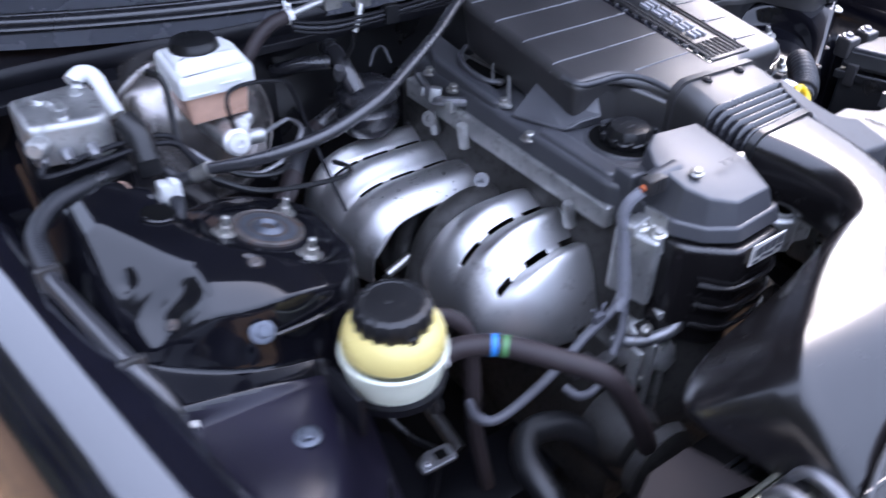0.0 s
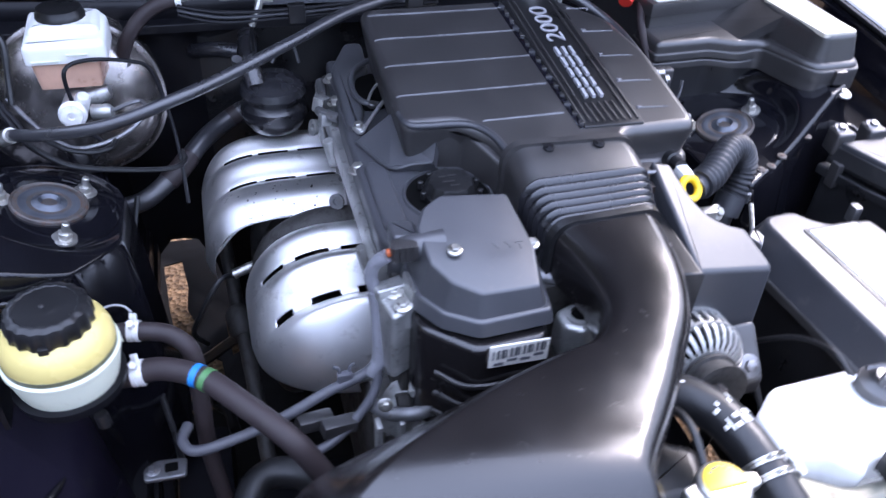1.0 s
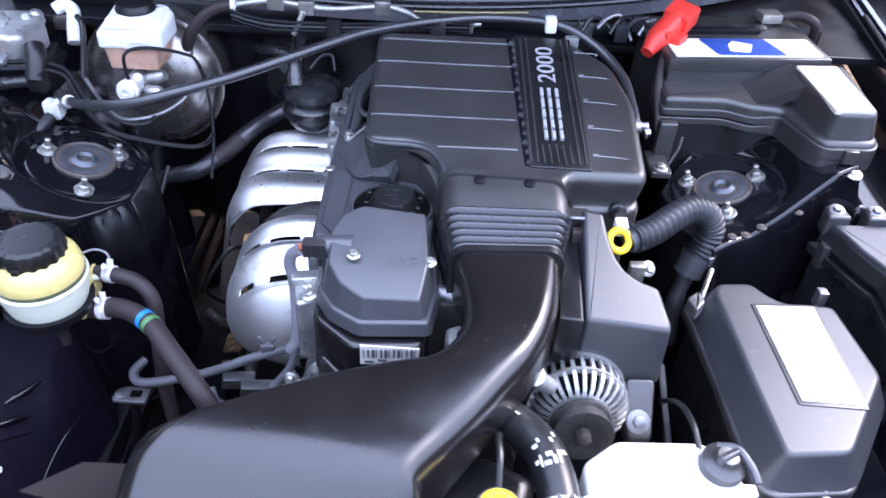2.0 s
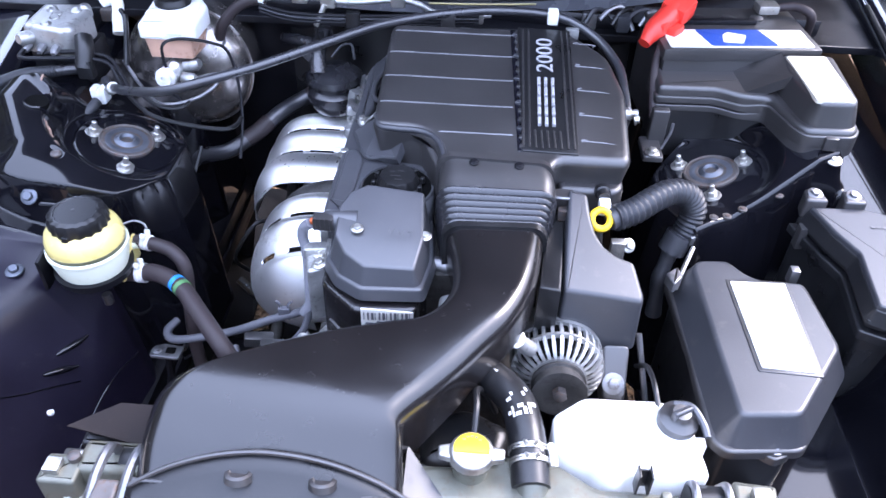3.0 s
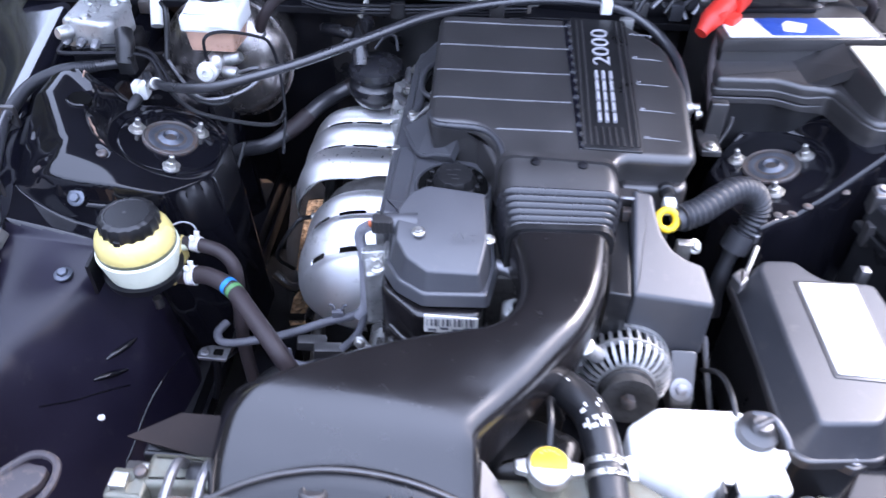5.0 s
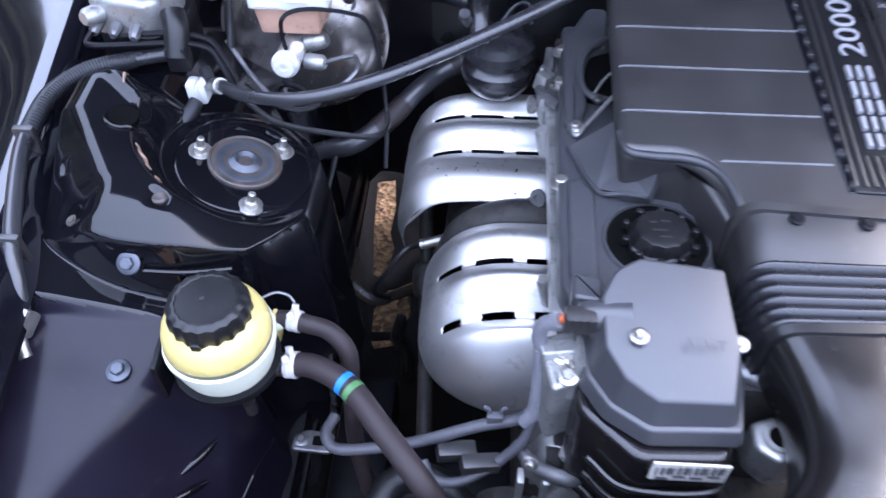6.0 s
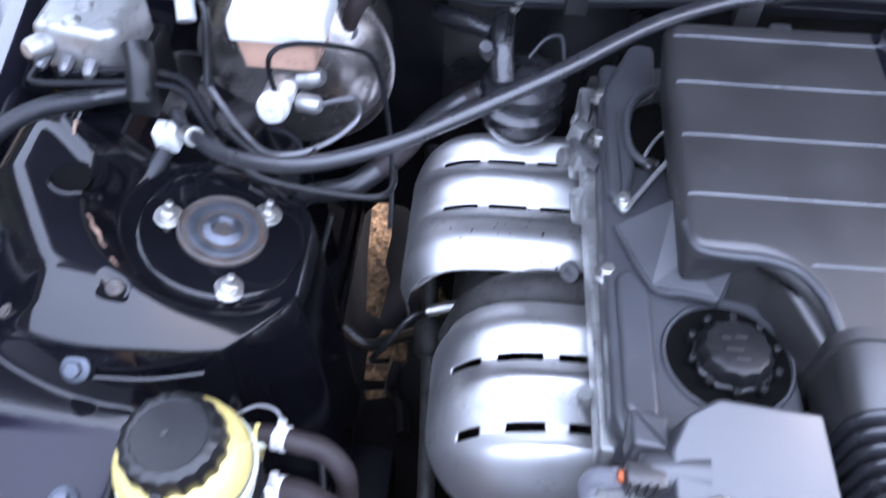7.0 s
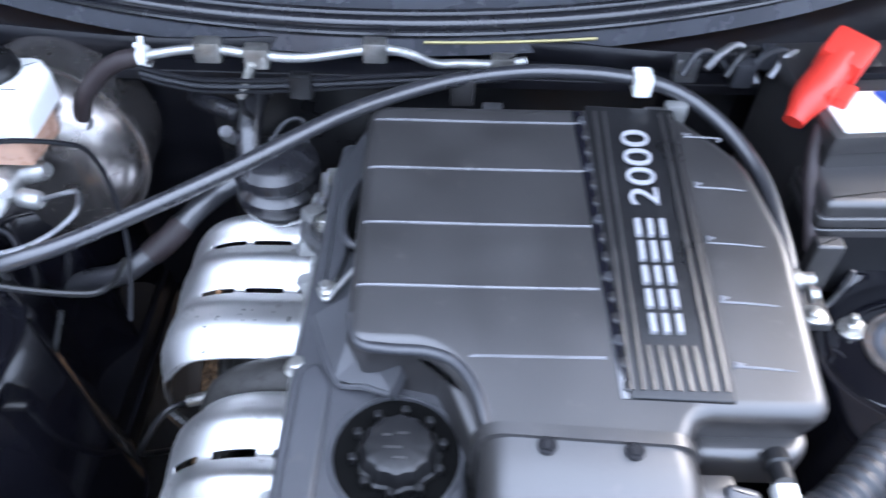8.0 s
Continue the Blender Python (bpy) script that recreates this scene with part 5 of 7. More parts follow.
# ---- grey cover and alternator ----
def bracket_cover():
    th = thing("belt_cover", (0.32, -0.30, 0.74), "grey plastic belt cover beside the intake duct", "cover")
    def zt(x, y):
        return 0.949 - 0.347 * (-0.175 - y) - 0.165 * (x - 0.262)
    plan = [(0.262, -0.174), (0.292, -0.178), (0.297, -0.218), (0.303, -0.243), (0.315, -0.263), (0.335, -0.275), (0.362, -0.281), (0.374, -0.334), (0.370, -0.344), (0.253, -0.348)]
    body = part("body", slab(plan, zt, lambda x, y: 0.775 + 0.5 * max(0, y + 0.30) , 0.006, 0.006, flare=0.004), BOXPL, th)
    leg = part("leg", slab([(0.325, -0.354), (0.366, -0.354), (0.362, -0.412), (0.328, -0.412)], lambda x, y: 0.790 + 1.0 * (y + 0.354), 0.71, 0.004, 0.008), SATIN, body)
    part("bolt", bolt((0.343, -0.397, 0.748), (0, -0.7, 0.7), 0.009, 0.008, 0.017), STEEL, leg, "steel flange bolt")
    part("lining", slab([(0.232, -0.190), (0.262, -0.180), (0.246, -0.365), (0.215, -0.36)], 0.905, 0.80, 0.004), RUBBER, body)
    return th


bracket_cover()


def alternator():
    th = thing("alternator", (0.245, -0.38, 0.70), "finned aluminium alternator with a dark pulley", "alternator")
    c, ax = Vector((0.256, -0.366, 0.762)), Vector((0.0, -1.0, 0.16)).normalized()
    shell = [(-0.05, 0.058), (0.0, 0.066), (0.020, 0.066), (0.034, 0.061), (0.044, 0.051), (0.049, 0.038), (0.049, 0.026)]
    # shell coloured black to give the shade between the fins
    body = part("body", lathe(c, ax, shell, 40), HOLESHADE, th, "black shell for the shade between the fins")
    side = ax.orthogonal().normalized()
    up = ax.cross(side)
    # cast fins run over the rounded shoulder, held by three rings
    for k in range(32):
        a = 2 * math.pi * k / 32
        d = side * math.cos(a) + up * math.sin(a)
        w = ax.cross(d) * 0.0026
        rib = [(0.002, 0.071), (0.022, 0.071), (0.037, 0.0655), (0.048, 0.0545), (0.053, 0.040)]
        bm = bmesh.new()
        ring_faces(bm, [[c + ax * h + d * r + w, c + ax * h + d * r - w, c + ax * h + d * (r - 0.007) - w, c + ax * h + d * (r - 0.007) + w] for h, r in rib])
        part("fin", bm, CAST, body)
    for h, r, t in ((-0.004, 0.072, 0.010), (0.026, 0.0705, 0.005), (0.050, 0.043, 0.005)):
        part("band", lathe(c + ax * h, ax, [(-t / 2, r - 0.008), (-t / 2, r), (t / 2, r), (t / 2, r - 0.008)], 40), CAST, body, "dull cast aluminium ring")
    part("rear_case", lathe(c, ax, [(-0.06, 0.050), (-0.055, 0.066), (-0.008, 0.070), (-0.006, 0.060)], 36), CAST, body)
    pul = part("pulley", lathe(c + ax * 0.056, ax, [(-0.006, 0.030), (0.0, 0.041), (0.004, 0.041), (0.006, 0.037), (0.020, 0.037), (0.022, 0.041), (0.026, 0.041), (0.026, 0.030), (0.018, 0.018), (0.018, 0.004)], 32), DARKCAST, th, "dark grooved belt pulley")
    part("nut", lathe(c + ax * 0.076, ax, [(0, 0.011), (0.012, 0.011), (0.014, 0.008)], 6), RUSTY, pul)
    ear = part("ear", tube([c + Vector((-0.045, -0.03, 0.050)), c + Vector((-0.066, -0.040, 0.076))], 0.012, 12, 3), CAST, th)
    part("bolt", bolt((0.186, -0.408, 0.846), (0, -0.5, 0.85), 0.008, 0.008, 0.014), ZINC, ear)
    part("belt", tube([c + ax * 0.072 + Vector((0.03, 0, -0.02)), c + Vector((0.02, -0.06, -0.15)), c + Vector((-0.05, -0.05, -0.30))], 0.010, 8, 4), RUBBER, th)
    return th


alternator()


def dipstick():
    th = thing("dipstick", (0.315, -0.217, 0.84), "oil dipstick with a bright yellow ring handle", "dipstick")
    n = Vector((0.15, -0.75, 0.65)).normalized()
    s = n.orthogonal().normalized()
    u = n.cross(s)
    c = Vector((0.315, -0.206, 0.915))
    bm = tube([c + (s * math.cos(a) + u * math.sin(a)) * 0.0150 for a in (2 * math.pi * k / 24 for k in range(25))], 0.0058, 10, 1, smooth=False)
    part("ring", bm, YELLOW, th, "yellow plastic ring")
    part("rod", tube([c - Vector((0, 0, 0.015)), c + Vector((0.006, 0.01, -0.05)), c + Vector((0.01, 0.02, -0.10))], 0.005, 8, 4), ZINC, th)
    part("bracket", block((0.335, -0.228, 0.84), (0.358, -0.212, 0.885), 0.003), ZINC, th, "zinc hose bracket")
    part("bolt", bolt((0.363, -0.218, 0.875), (0.3, -0.6, 0.6), 0.007, 0.008, 0.012), ZINC, th)


dipstick()


# ---- hoses and lines on the battery side ----
def corrugated_hose():
    th = thing("corrugated_hose", (0.45, -0.16, 0.72), "grey corrugated plastic breather hose", "hose")
    pts = [(0.338, -0.194, 0.910), (0.370, -0.176, 0.912), (0.405, -0.146, 0.916), (0.440, -0.116, 0.912), (0.472, -0.100, 0.896), (0.490, -0.098, 0.868), (0.486, -0.106, 0.838), (0.474, -0.114, 0.810)]
    part("sleeve", tube(pts, 0.0205, 14, 22, radius=lambda s: 1 + 0.10 * math.cos(2 * math.pi * 26 * s)), TAPE, th, sharp=80)
    part("cuff", tube([(0.330, -0.198, 0.908), (0.345, -0.190, 0.911)], 0.0175, 14, 3), BOXPL, th)
    col = part("connector", tube([(0.475, -0.113, 0.822), (0.464, -0.122, 0.79)], 0.024, 14, 3), BOXPL, th)
    part("clip", slab([(0.482, -0.120), (0.504, -0.110), (0.510, -0.123), (0.488, -0.137)], 0.832, 0.815, 0.003), STEEL, col)
    part("tail", tube([(0.464, -0.122, 0.79), (0.452, -0.140, 0.74), (0.455, -0.15, 0.66)], 0.014, 12, 8, radius=lambda s: 1 + 0.08 * math.cos(2 * math.pi * 14 * s)), TAPE, th)
    part("stay", tube([(0.494, -0.140, 0.815), (0.472, -0.185, 0.80), (0.458, -0.215, 0.785)], 0.004, 8, 4), ZINC, th)


corrugated_hose()


def radiator():
    th = thing("radiator", (0.02, -0.645, 0.36), "grey-green alloy radiator with a filler cap", "radiator")
    part("core", block((-0.41, -0.665, 0.38), (0.44, -0.615, 0.775), 0.004), DARKCAST, th, "dark finned radiator core")
    tank = part("tank", slab([(-0.362, -0.676), (0.06, -0.676), (0.06, -0.628), (-0.362, -0.628)], 0.822, 0.770, 0.010, 0.008), RADIATOR, th)
    part("tank_end", slab([(0.055, -0.682), (0.245, -0.682), (0.30, -0.672), (0.400, -0.668), (0.400, -0.642), (0.29, -0.642), (0.235, -0.606), (0.175, -0.602), (0.15, -0.622), (0.055, -0.626)], 0.816, 0.770, 0.012, 0.012), RADIATOR, tank)
    part("seam", slab([(-0.385, -0.690), (0.40, -0.690), (0.40, -0.624), (-0.385, -0.624)], 0.786, 0.772, 0.003, 0.004), ZINC, tank, "crimped bright tank seam")
    for k in range(38):
        x = -0.375 + 0.02 * k
        part("crimp", block((x, -0.696, 0.774), (x + 0.011, -0.686, 0.787), 0.0015), ZINC, tank)
    end = part("end_cap", slab([(-0.402, -0.694), (-0.352, -0.694), (-0.352, -0.652), (-0.402, -0.652)], 0.820, 0.775, 0.006, 0.006), RADIATOR, th)
    part("stud", block((-0.395, -0.684, 0.820), (-0.375, -0.664, 0.829), 0.002), ZINC, end)
    part("stud", lathe((-0.364, -0.660, 0.818), (0, 0, 1), [(0, 0.008), (0.010, 0.008), (0.012, 0.005)], 12), RUSTY, end)
    part("sleeve", tube([(-0.308, -0.652, 0.802), (-0.262, -0.652, 0.802)], 0.024, 16, 2), RUBBER, th, "black rubber mount")
    part("sleeve", tube([(0.40, -0.650, 0.802), (0.452, -0.650, 0.802)], 0.026, 16, 2), RUBBER, th)
    for x in (0.405, 0.445):
        part("strap", tube([(x, -0.690, 0.79), (x, -0.674, 0.826), (x, -0.640, 0.832), (x, -0.622, 0.80)], 0.0055, 8, 5), STEEL, th)
    cap_end = part("end_cap", slab([(0.452, -0.680), (0.505, -0.680), (0.510, -0.628), (0.456, -0.624)], 0.826, 0.76, 0.006, 0.006), RADIATOR, th)
    part("stud", block((0.474, -0.662, 0.826), (0.496, -0.640, 0.838), 0.002), ZINC, cap_end)
    lug = part("lug", block((0.334, -0.648, 0.812), (0.337, -0.630, 0.852), 0.001), RUBBER, tank, "black forked lug")
    part("prong", block((0.349, -0.648, 0.812), (0.352, -0.630, 0.852), 0.001), RUBBER, lug)
    part("bridge", block((0.336, -0.634, 0.812), (0.350, -0.631, 0.846), 0.001), RUBBER, lug)
    part("outlet", tube([(0.2050, -0.612, 0.8275), (0.2070, -0.634, 0.8190), (0.2080, -0.652, 0.802)], 0.0225, 20, 4), RADIATOR, tank)
    part("lug", block((0.362, -0.668, 0.815), (0.374, -0.655, 0.838), 0.003), RADIATOR, tank)
    # filler neck and pressure cap
    neck = part("neck", lathe((0.130, -0.632, 0.815), (0, 0, 1), [(0, 0.022), (0.026, 0.022), (0.028, 0.028), (0.032, 0.028)], 24), RADIATOR, th)
    cap = part("pressure_cap", slab(rounded([(0.130 + 0.028 * math.cos(a), -0.632 + 0.028 * math.sin(a)) for a in (2 * math.pi * k / 20 for k in range(20))], 0.001, 1), 0.862, 0.846, 0.006), ZINC, neck, "bright steel pressure cap")
    for s in (-1, 1):
        part("ear", slab([(0.130 + s * 0.022, -0.643), (0.130 + s * 0.041, -0.639), (0.130 + s * 0.042, -0.624), (0.130 + s * 0.024, -0.620)], 0.856, 0.846, 0.003, 0.004), ZINC, cap)
    part("disc", slab([(0.130 + 0.0225 * math.cos(radians(a)), -0.632 + 0.0225 * math.sin(radians(a))) for a in range(-15, 196, 10)], 0.8640, 0.8615, 0.0006), YELLOW, cap, "yellow warning disc with worn print")
    for k in range(5):
        a = radians(40 + 25 * k)
        part("mark", block((0.130 + 0.013 * math.cos(a) - 0.002, -0.628 + 0.013 * math.sin(a) - 0.001, 0.8638), (0.130 + 0.013 * math.cos(a) + 0.002, -0.628 + 0.013 * math.sin(a) + 0.001, 0.8646), 0), INK, cap)
    part("overflow", tube([(0.132, -0.605, 0.838), (0.134, -0.565, 0.858), (0.134, -0.53, 0.850), (0.150, -0.50, 0.80), (0.165, -0.48, 0.74)], 0.0045, 8, 6), RUBBER, th)
    part("fan_shroud", slab([(-0.40, -0.60), (0.44, -0.60), (0.44, -0.575), (-0.40, -0.575)], 0.765, 0.40, 0.006, 0.004), RUBBER, th)
    part("shroud_ring", slab([(0.06, -0.60), (0.17, -0.60), (0.19, -0.53), (0.12, -0.495), (0.06, -0.53)], 0.775, 0.60, 0.02, 0.02), RUBBER, th)
    part("baffle", plate([(-0.43, -0.575, 0.765), (-0.36, -0.545, 0.785), (-0.30, -0.545, 0.785), (-0.28, -0.62, 0.79)], 0.003), BAFFLE, th, "dull brown-black air baffle")
    th.location += Vector((0.0, 0.018, 0.004)) * SIZE
    return th


radiator()


def radiator_hose():
    th = thing("radiator_hose", (0.19, -0.55, 0.80), "thick black radiator hose with white chalk marks", "hose")
    pts = [(0.085, -0.435, 0.800), (0.118, -0.450, 0.826), (0.155, -0.476, 0.836), (0.186, -0.515, 0.840), (0.198, -0.555, 0.838), (0.203, -0.590, 0.832), (0.2065, -0.634, 0.821)]
    h = part("pipe", tube(pts, 0.0245, 18, 8), RUBBER, th)
    def patch(i0, i1, a0, a1, name="chalk_mark"):
        p = spline(pts, 8)
        bm = bmesh.new()
        rows = []
        for i in range(i0, i1 + 1):
            d = (p[i + 1] - p[i - 1]).normalized()
            up = (Vector((0, 0, 1)) - d * d.z).normalized()
            s = d.cross(up)
            rows.append([p[i] + (up * math.cos(radians(a0 + (a1 - a0) * k / 8)) + s * math.sin(radians(a0 + (a1 - a0) * k / 8))) * 0.0252 for k in range(9)])
        ring_faces(bm, rows, closed=False, cap=False)
        ob = part(name, bm, LABEL, h, "worn white chalk mark")
        ob.modifiers.new("film", "SOLIDIFY").thickness = 0.0006
    for i0, i1, a0, a1 in ((28, 29, -40, -24), (28, 31, -20, -12), (29, 31, -6, 4), (28, 29, 2, 20), (30, 31, 12, 30), (28, 31, 34, 40), (29, 30, 44, 56), (24, 25, -30, -22), (25, 26, -14, -6), (24, 25, 20, 28), (25, 26, 32, 48), (14, 15, 10, 18), (15, 16, 24, 30), (17, 18, 4, 9), (40, 41, -40, -30), (42, 43, -22, -15)):
        patch(i0, i1, a0, a1)
    for k, q in enumerate(((0.203, -0.588, 0.832), (0.2045, -0.604, 0.829))):
        clamp(q, (0.02, -0.35, -0.08), 0.0248, ZINC, th, 0.007)
    part("screw", tube([(0.228, -0.585, 0.845), (0.232, -0.60, 0.842), (0.234, -0.612, 0.838)], 0.006, 8, 3), ZINC, th)


radiator_hose()


def coolant_bottle():
    th = thing("coolant_bottle", (0.32, -0.57, 0.60), "translucent white plastic coolant bottle with grey cap", "bottle")
    plan = [(0.228, -0.545), (0.272, -0.511), (0.380, -0.508), (0.412, -0.535), (0.424, -0.622), (0.388, -0.628), (0.318, -0.626), (0.305, -0.640), (0.288, -0.628), (0.278, -0.612), (0.228, -0.602)]
    part("body", slab(plan, lambda x, y: 0.822 + 0.03 * (y + 0.57), 0.66, 0.010, 0.010), WHITEPL, th)
    cap = part("cap", lathe((0.391, -0.545, 0.818), (0.05, -0.1, 1), [(0, 0.026), (0.012, 0.027), (0.018, 0.026), (0.022, 0.018), (0.026, 0.014), (0.032, 0.012), (0.033, 0.004)], 28), SATIN, th, "dark grey snap cap with a bail")
    part("bail", tube([(0.388, -0.526, 0.838), (0.408, -0.534, 0.844), (0.420, -0.556, 0.840), (0.424, -0.574, 0.834)], 0.005, 8, 6), GREYPL, cap)
    part("grip", slab([(0.378, -0.552), (0.404, -0.538), (0.408, -0.545), (0.382, -0.560)], 0.856, 0.838, 0.003, 0.003), GREYPL, cap)
    part("tab", slab([(0.402, -0.575), (0.420, -0.575), (0.420, -0.59), (0.402, -0.59)], 0.836, 0.815, 0.003, 0.003), WHITEPL, th)
    part("hose", tube([(0.368, -0.530, 0.832), (0.366, -0.49, 0.838), (0.372, -0.43, 0.80), (0.380, -0.36, 0.72)], 0.0038, 8, 6), RUBBER, th)
    part("spout", tube([(0.352, -0.520, 0.822), (0.360, -0.528, 0.830), (0.372, -0.530, 0.832)], 0.004, 8, 3), WHITEPL, th)
    th.location += Vector((0.008, 0.018, 0.01)) * SIZE


coolant_bottle()


def relay_box():
    th = thing("air_filter_box", (0.57, -0.36, 0.60), "charcoal plastic box with a blank white label", "box")
    plan = [(0.462, -0.200), (0.480, -0.180), (0.556, -0.178), (0.566, -0.196), (0.584, -0.222), (0.612, -0.226), (0.666, -0.222), (0.688, -0.372), (0.586, -0.518), (0.488, -0.528), (0.476, -0.515), (0.474, -0.36)]
    def zt(x, y):
        return 0.817 + 0.02 * (y + 0.35)
    crown = [(0.480, -0.212), (0.494, -0.194), (0.546, -0.190), (0.562, -0.214), (0.584, -0.232), (0.660, -0.234), (0.677, -0.372), (0.584, -0.504), (0.494, -0.512), (0.486, -0.36)]
    lid = part("lid", slab(crown, zt, 0.768, 0.008, 0.014, flare=0.022), BOXPL, th)
    part("rim", slab(offset(ccw(plan), -0.012), 0.768, 0.752, 0.005, 0.012), SATIN, th)
    part("base", slab(offset(ccw(plan), 0.004), 0.754, 0.55, 0.004, 0.012), RUBBER, th)
    # recess shade round the label, given by a proud slab of darker plastic
    part("recess", slab([(0.530, -0.240), (0.590, -0.238), (0.630, -0.238), (0.632, -0.434), (0.539, -0.430)], lambda x, y: 0.8185 + 0.02 * (y + 0.35), 0.81, 0.001, 0.003), SATIN, lid)
    part("label", slab([(0.536, -0.246), (0.624, -0.244), (0.626, -0.428), (0.545, -0.424)], lambda x, y: 0.8205 + 0.02 * (y + 0.35), 0.814, 0.0006, 0.002), LABEL, lid, "blank white label")
    tab = part("tab", slab([(0.531, -0.505), (0.577, -0.505), (0.577, -0.530), (0.553, -0.542), (0.533, -0.530)], 0.760, 0.745, 0.003, 0.006), SATIN, th)
    part("bolt", bolt((0.555, -0.523, 0.762), (0, 0, 1), 0.007, 0.006, 0.012), STEEL, tab)
    part("lug", slab([(0.435, -0.235), (0.458, -0.215), (0.462, -0.24), (0.445, -0.26)], 0.82, 0.80, 0.003, 0.004), STEEL, th)
    part("lug", block((0.640, -0.222, 0.80), (0.655, -0.205, 0.83), 0.003), STEEL, th)
    th.location += Vector((0.0, 0.018, 0.0)) * SIZE


relay_box()


def fuse_box():
    th = thing("fuse_box", (0.77, -0.2, 0.74), "black fuse box with a stepped grey lid", "box")
    plan = [(0.690, -0.098), (0.785, -0.096), (0.845, -0.12), (0.850, -0.34), (0.745, -0.345), (0.722, -0.335), (0.735, -0.215), (0.712, -0.165)]
    lid = part("lid", slab(plan, 0.885, 0.874, 0.004, 0.006), BOXPL, th)
    # sides of the lid set blacker than its top, their shade put into the colour
    part("lid_side", slab(offset(ccw(plan), -0.002), 0.876, 0.852, 0.003, 0.006, flare=0.008), RUBBER, lid)
    part("skirt", slab(offset(ccw(plan), -0.008), 0.858, 0.845, 0.003, 0.006), RUBBER, th)
    part("skirt", slab(offset(ccw(plan), -0.014), 0.838, 0.822, 0.003, 0.006), RUBBER, th)
    part("base", slab(offset(ccw(plan), -0.006), 0.824, 0.68, 0.004, 0.008), RUBBER, th)
    for x in (0.700, 0.765):
        br = part("hinge", slab([(x - 0.020, -0.098), (x + 0.020, -0.098), (x + 0.014, -0.062), (x - 0.014, -0.062)], 0.898, 0.86, 0.005, 0.008), SATIN, th)
        part("bolt", bolt((x, -0.078, 0.898), (0, -0.2, 1), 0.008, 0.006, 0.013), STEEL, br)
    for k in range(4):
        part("mark", block((0.775 + 0.010 * k, -0.150, 0.8855), (0.782 + 0.010 * k, -0.144, 0.8862), 0), GREYPL, lid)
    part("clip", block((0.678, -0.125, 0.81), (0.692, -0.105, 0.855), 0.003), SATIN, th)
    th.location += Vector((0.0, 0.018, -0.012)) * SIZE


fuse_box()


def battery():
    th = thing("battery", (0.62, 0.32, 0.82), "black car battery with white and blue label", "battery")
    case = part("case", block((0.470, 0.212, 0.82), (0.770, 0.400, 1.006), 0.006), SATIN, th)
    part("lid", block((0.466, 0.208, 0.985), (0.774, 0.404, 1.010), 0.005), SATIN, th)
    part("label", slab([(0.480, 0.216), (0.760, 0.216), (0.760, 0.290), (0.480, 0.290)], 1.0125, 1.005, 0.0005, 0.004), LABEL, case, "white label with a blue field")
    part("blue_field", slab([(0.560, 0.218), (0.690, 0.218), (0.672, 0.288), (0.545, 0.288)], 1.0138, 1.010, 0.0004, 0.006), BLUE, case)
    part("white_field", slab([(0.585, 0.232), (0.622, 0.226), (0.640, 0.26), (0.606, 0.276), (0.592, 0.262)], 1.0148, 1.010, 0.0003, 0.006), LABEL, case)
    for x in (0.51, 0.57, 0.63, 0.69):
        part("plug", lathe((x, 0.345, 1.008), (0, 0, 1), [(0, 0.014), (0.006, 0.014), (0.008, 0.010)], 16), SATIN, case)
    post = part("terminal", lathe((0.715, 0.370, 1.008), (0, 0, 1), [(0, 0.013), (0.020, 0.011), (0.022, 0.006)], 14), RUSTY, th, "crusted terminal clamp")
    part("clamp_block", block((0.695, 0.352, 1.015), (0.738, 0.388, 1.034), 0.005), ZINC, post)
    part("cable", tube([(0.738, 0.37, 1.024), (0.775, 0.36, 1.03), (0.80, 0.34, 1.02), (0.815, 0.36, 0.97)], 0.009, 10, 6), HOSE, post)
    part("hold_bar", block((0.50, 0.315, 1.010), (0.68, 0.330, 1.020), 0.003), DARKPAINT, th)
    part("lead", tube([(0.50, 0.30, 1.0), (0.478, 0.26, 1.0), (0.458, 0.22, 0.97), (0.45, 0.17, 0.93), (0.448, 0.14, 0.90)], 0.008, 10, 6), HOSE, th)
    # stands a little askew in its tray
    th.rotation_euler = (0, 0, radians(6))
    th.location += Vector((-0.022, 0.015, 0.0)) * SIZE


battery()


def terminal_cover():
    th = thing("terminal_cover", (0.455, 0.30, 0.98), "bright red plastic terminal cover", "cover")
    hood = part("hood", tube([(0.424, 0.249, 1.000), (0.440, 0.268, 1.014), (0.462, 0.292, 1.028), (0.486, 0.318, 1.040)], 0.020, 12, 5, radius=lambda s: 0.62 + 0.5 * smooth(0, 0.5, s)), RED, th)
    part("cap", turned(block((0.466, 0.300, 1.022), (0.520, 0.352, 1.062), 0.008), (0.49, 0.325, 1.04), 14, 8, -38), RED, hood)
    part("step", turned(block((0.438, 0.262, 1.012), (0.470, 0.286, 1.036), 0.005), (0.455, 0.275, 1.02), 10, 0, -38), RED, hood)
    part("flap", turned(block((0.470, 0.262, 1.000), (0.496, 0.300, 1.026), 0.005), (0.48, 0.28, 1.01), 0, 0, -38), RED, hood)


terminal_cover()


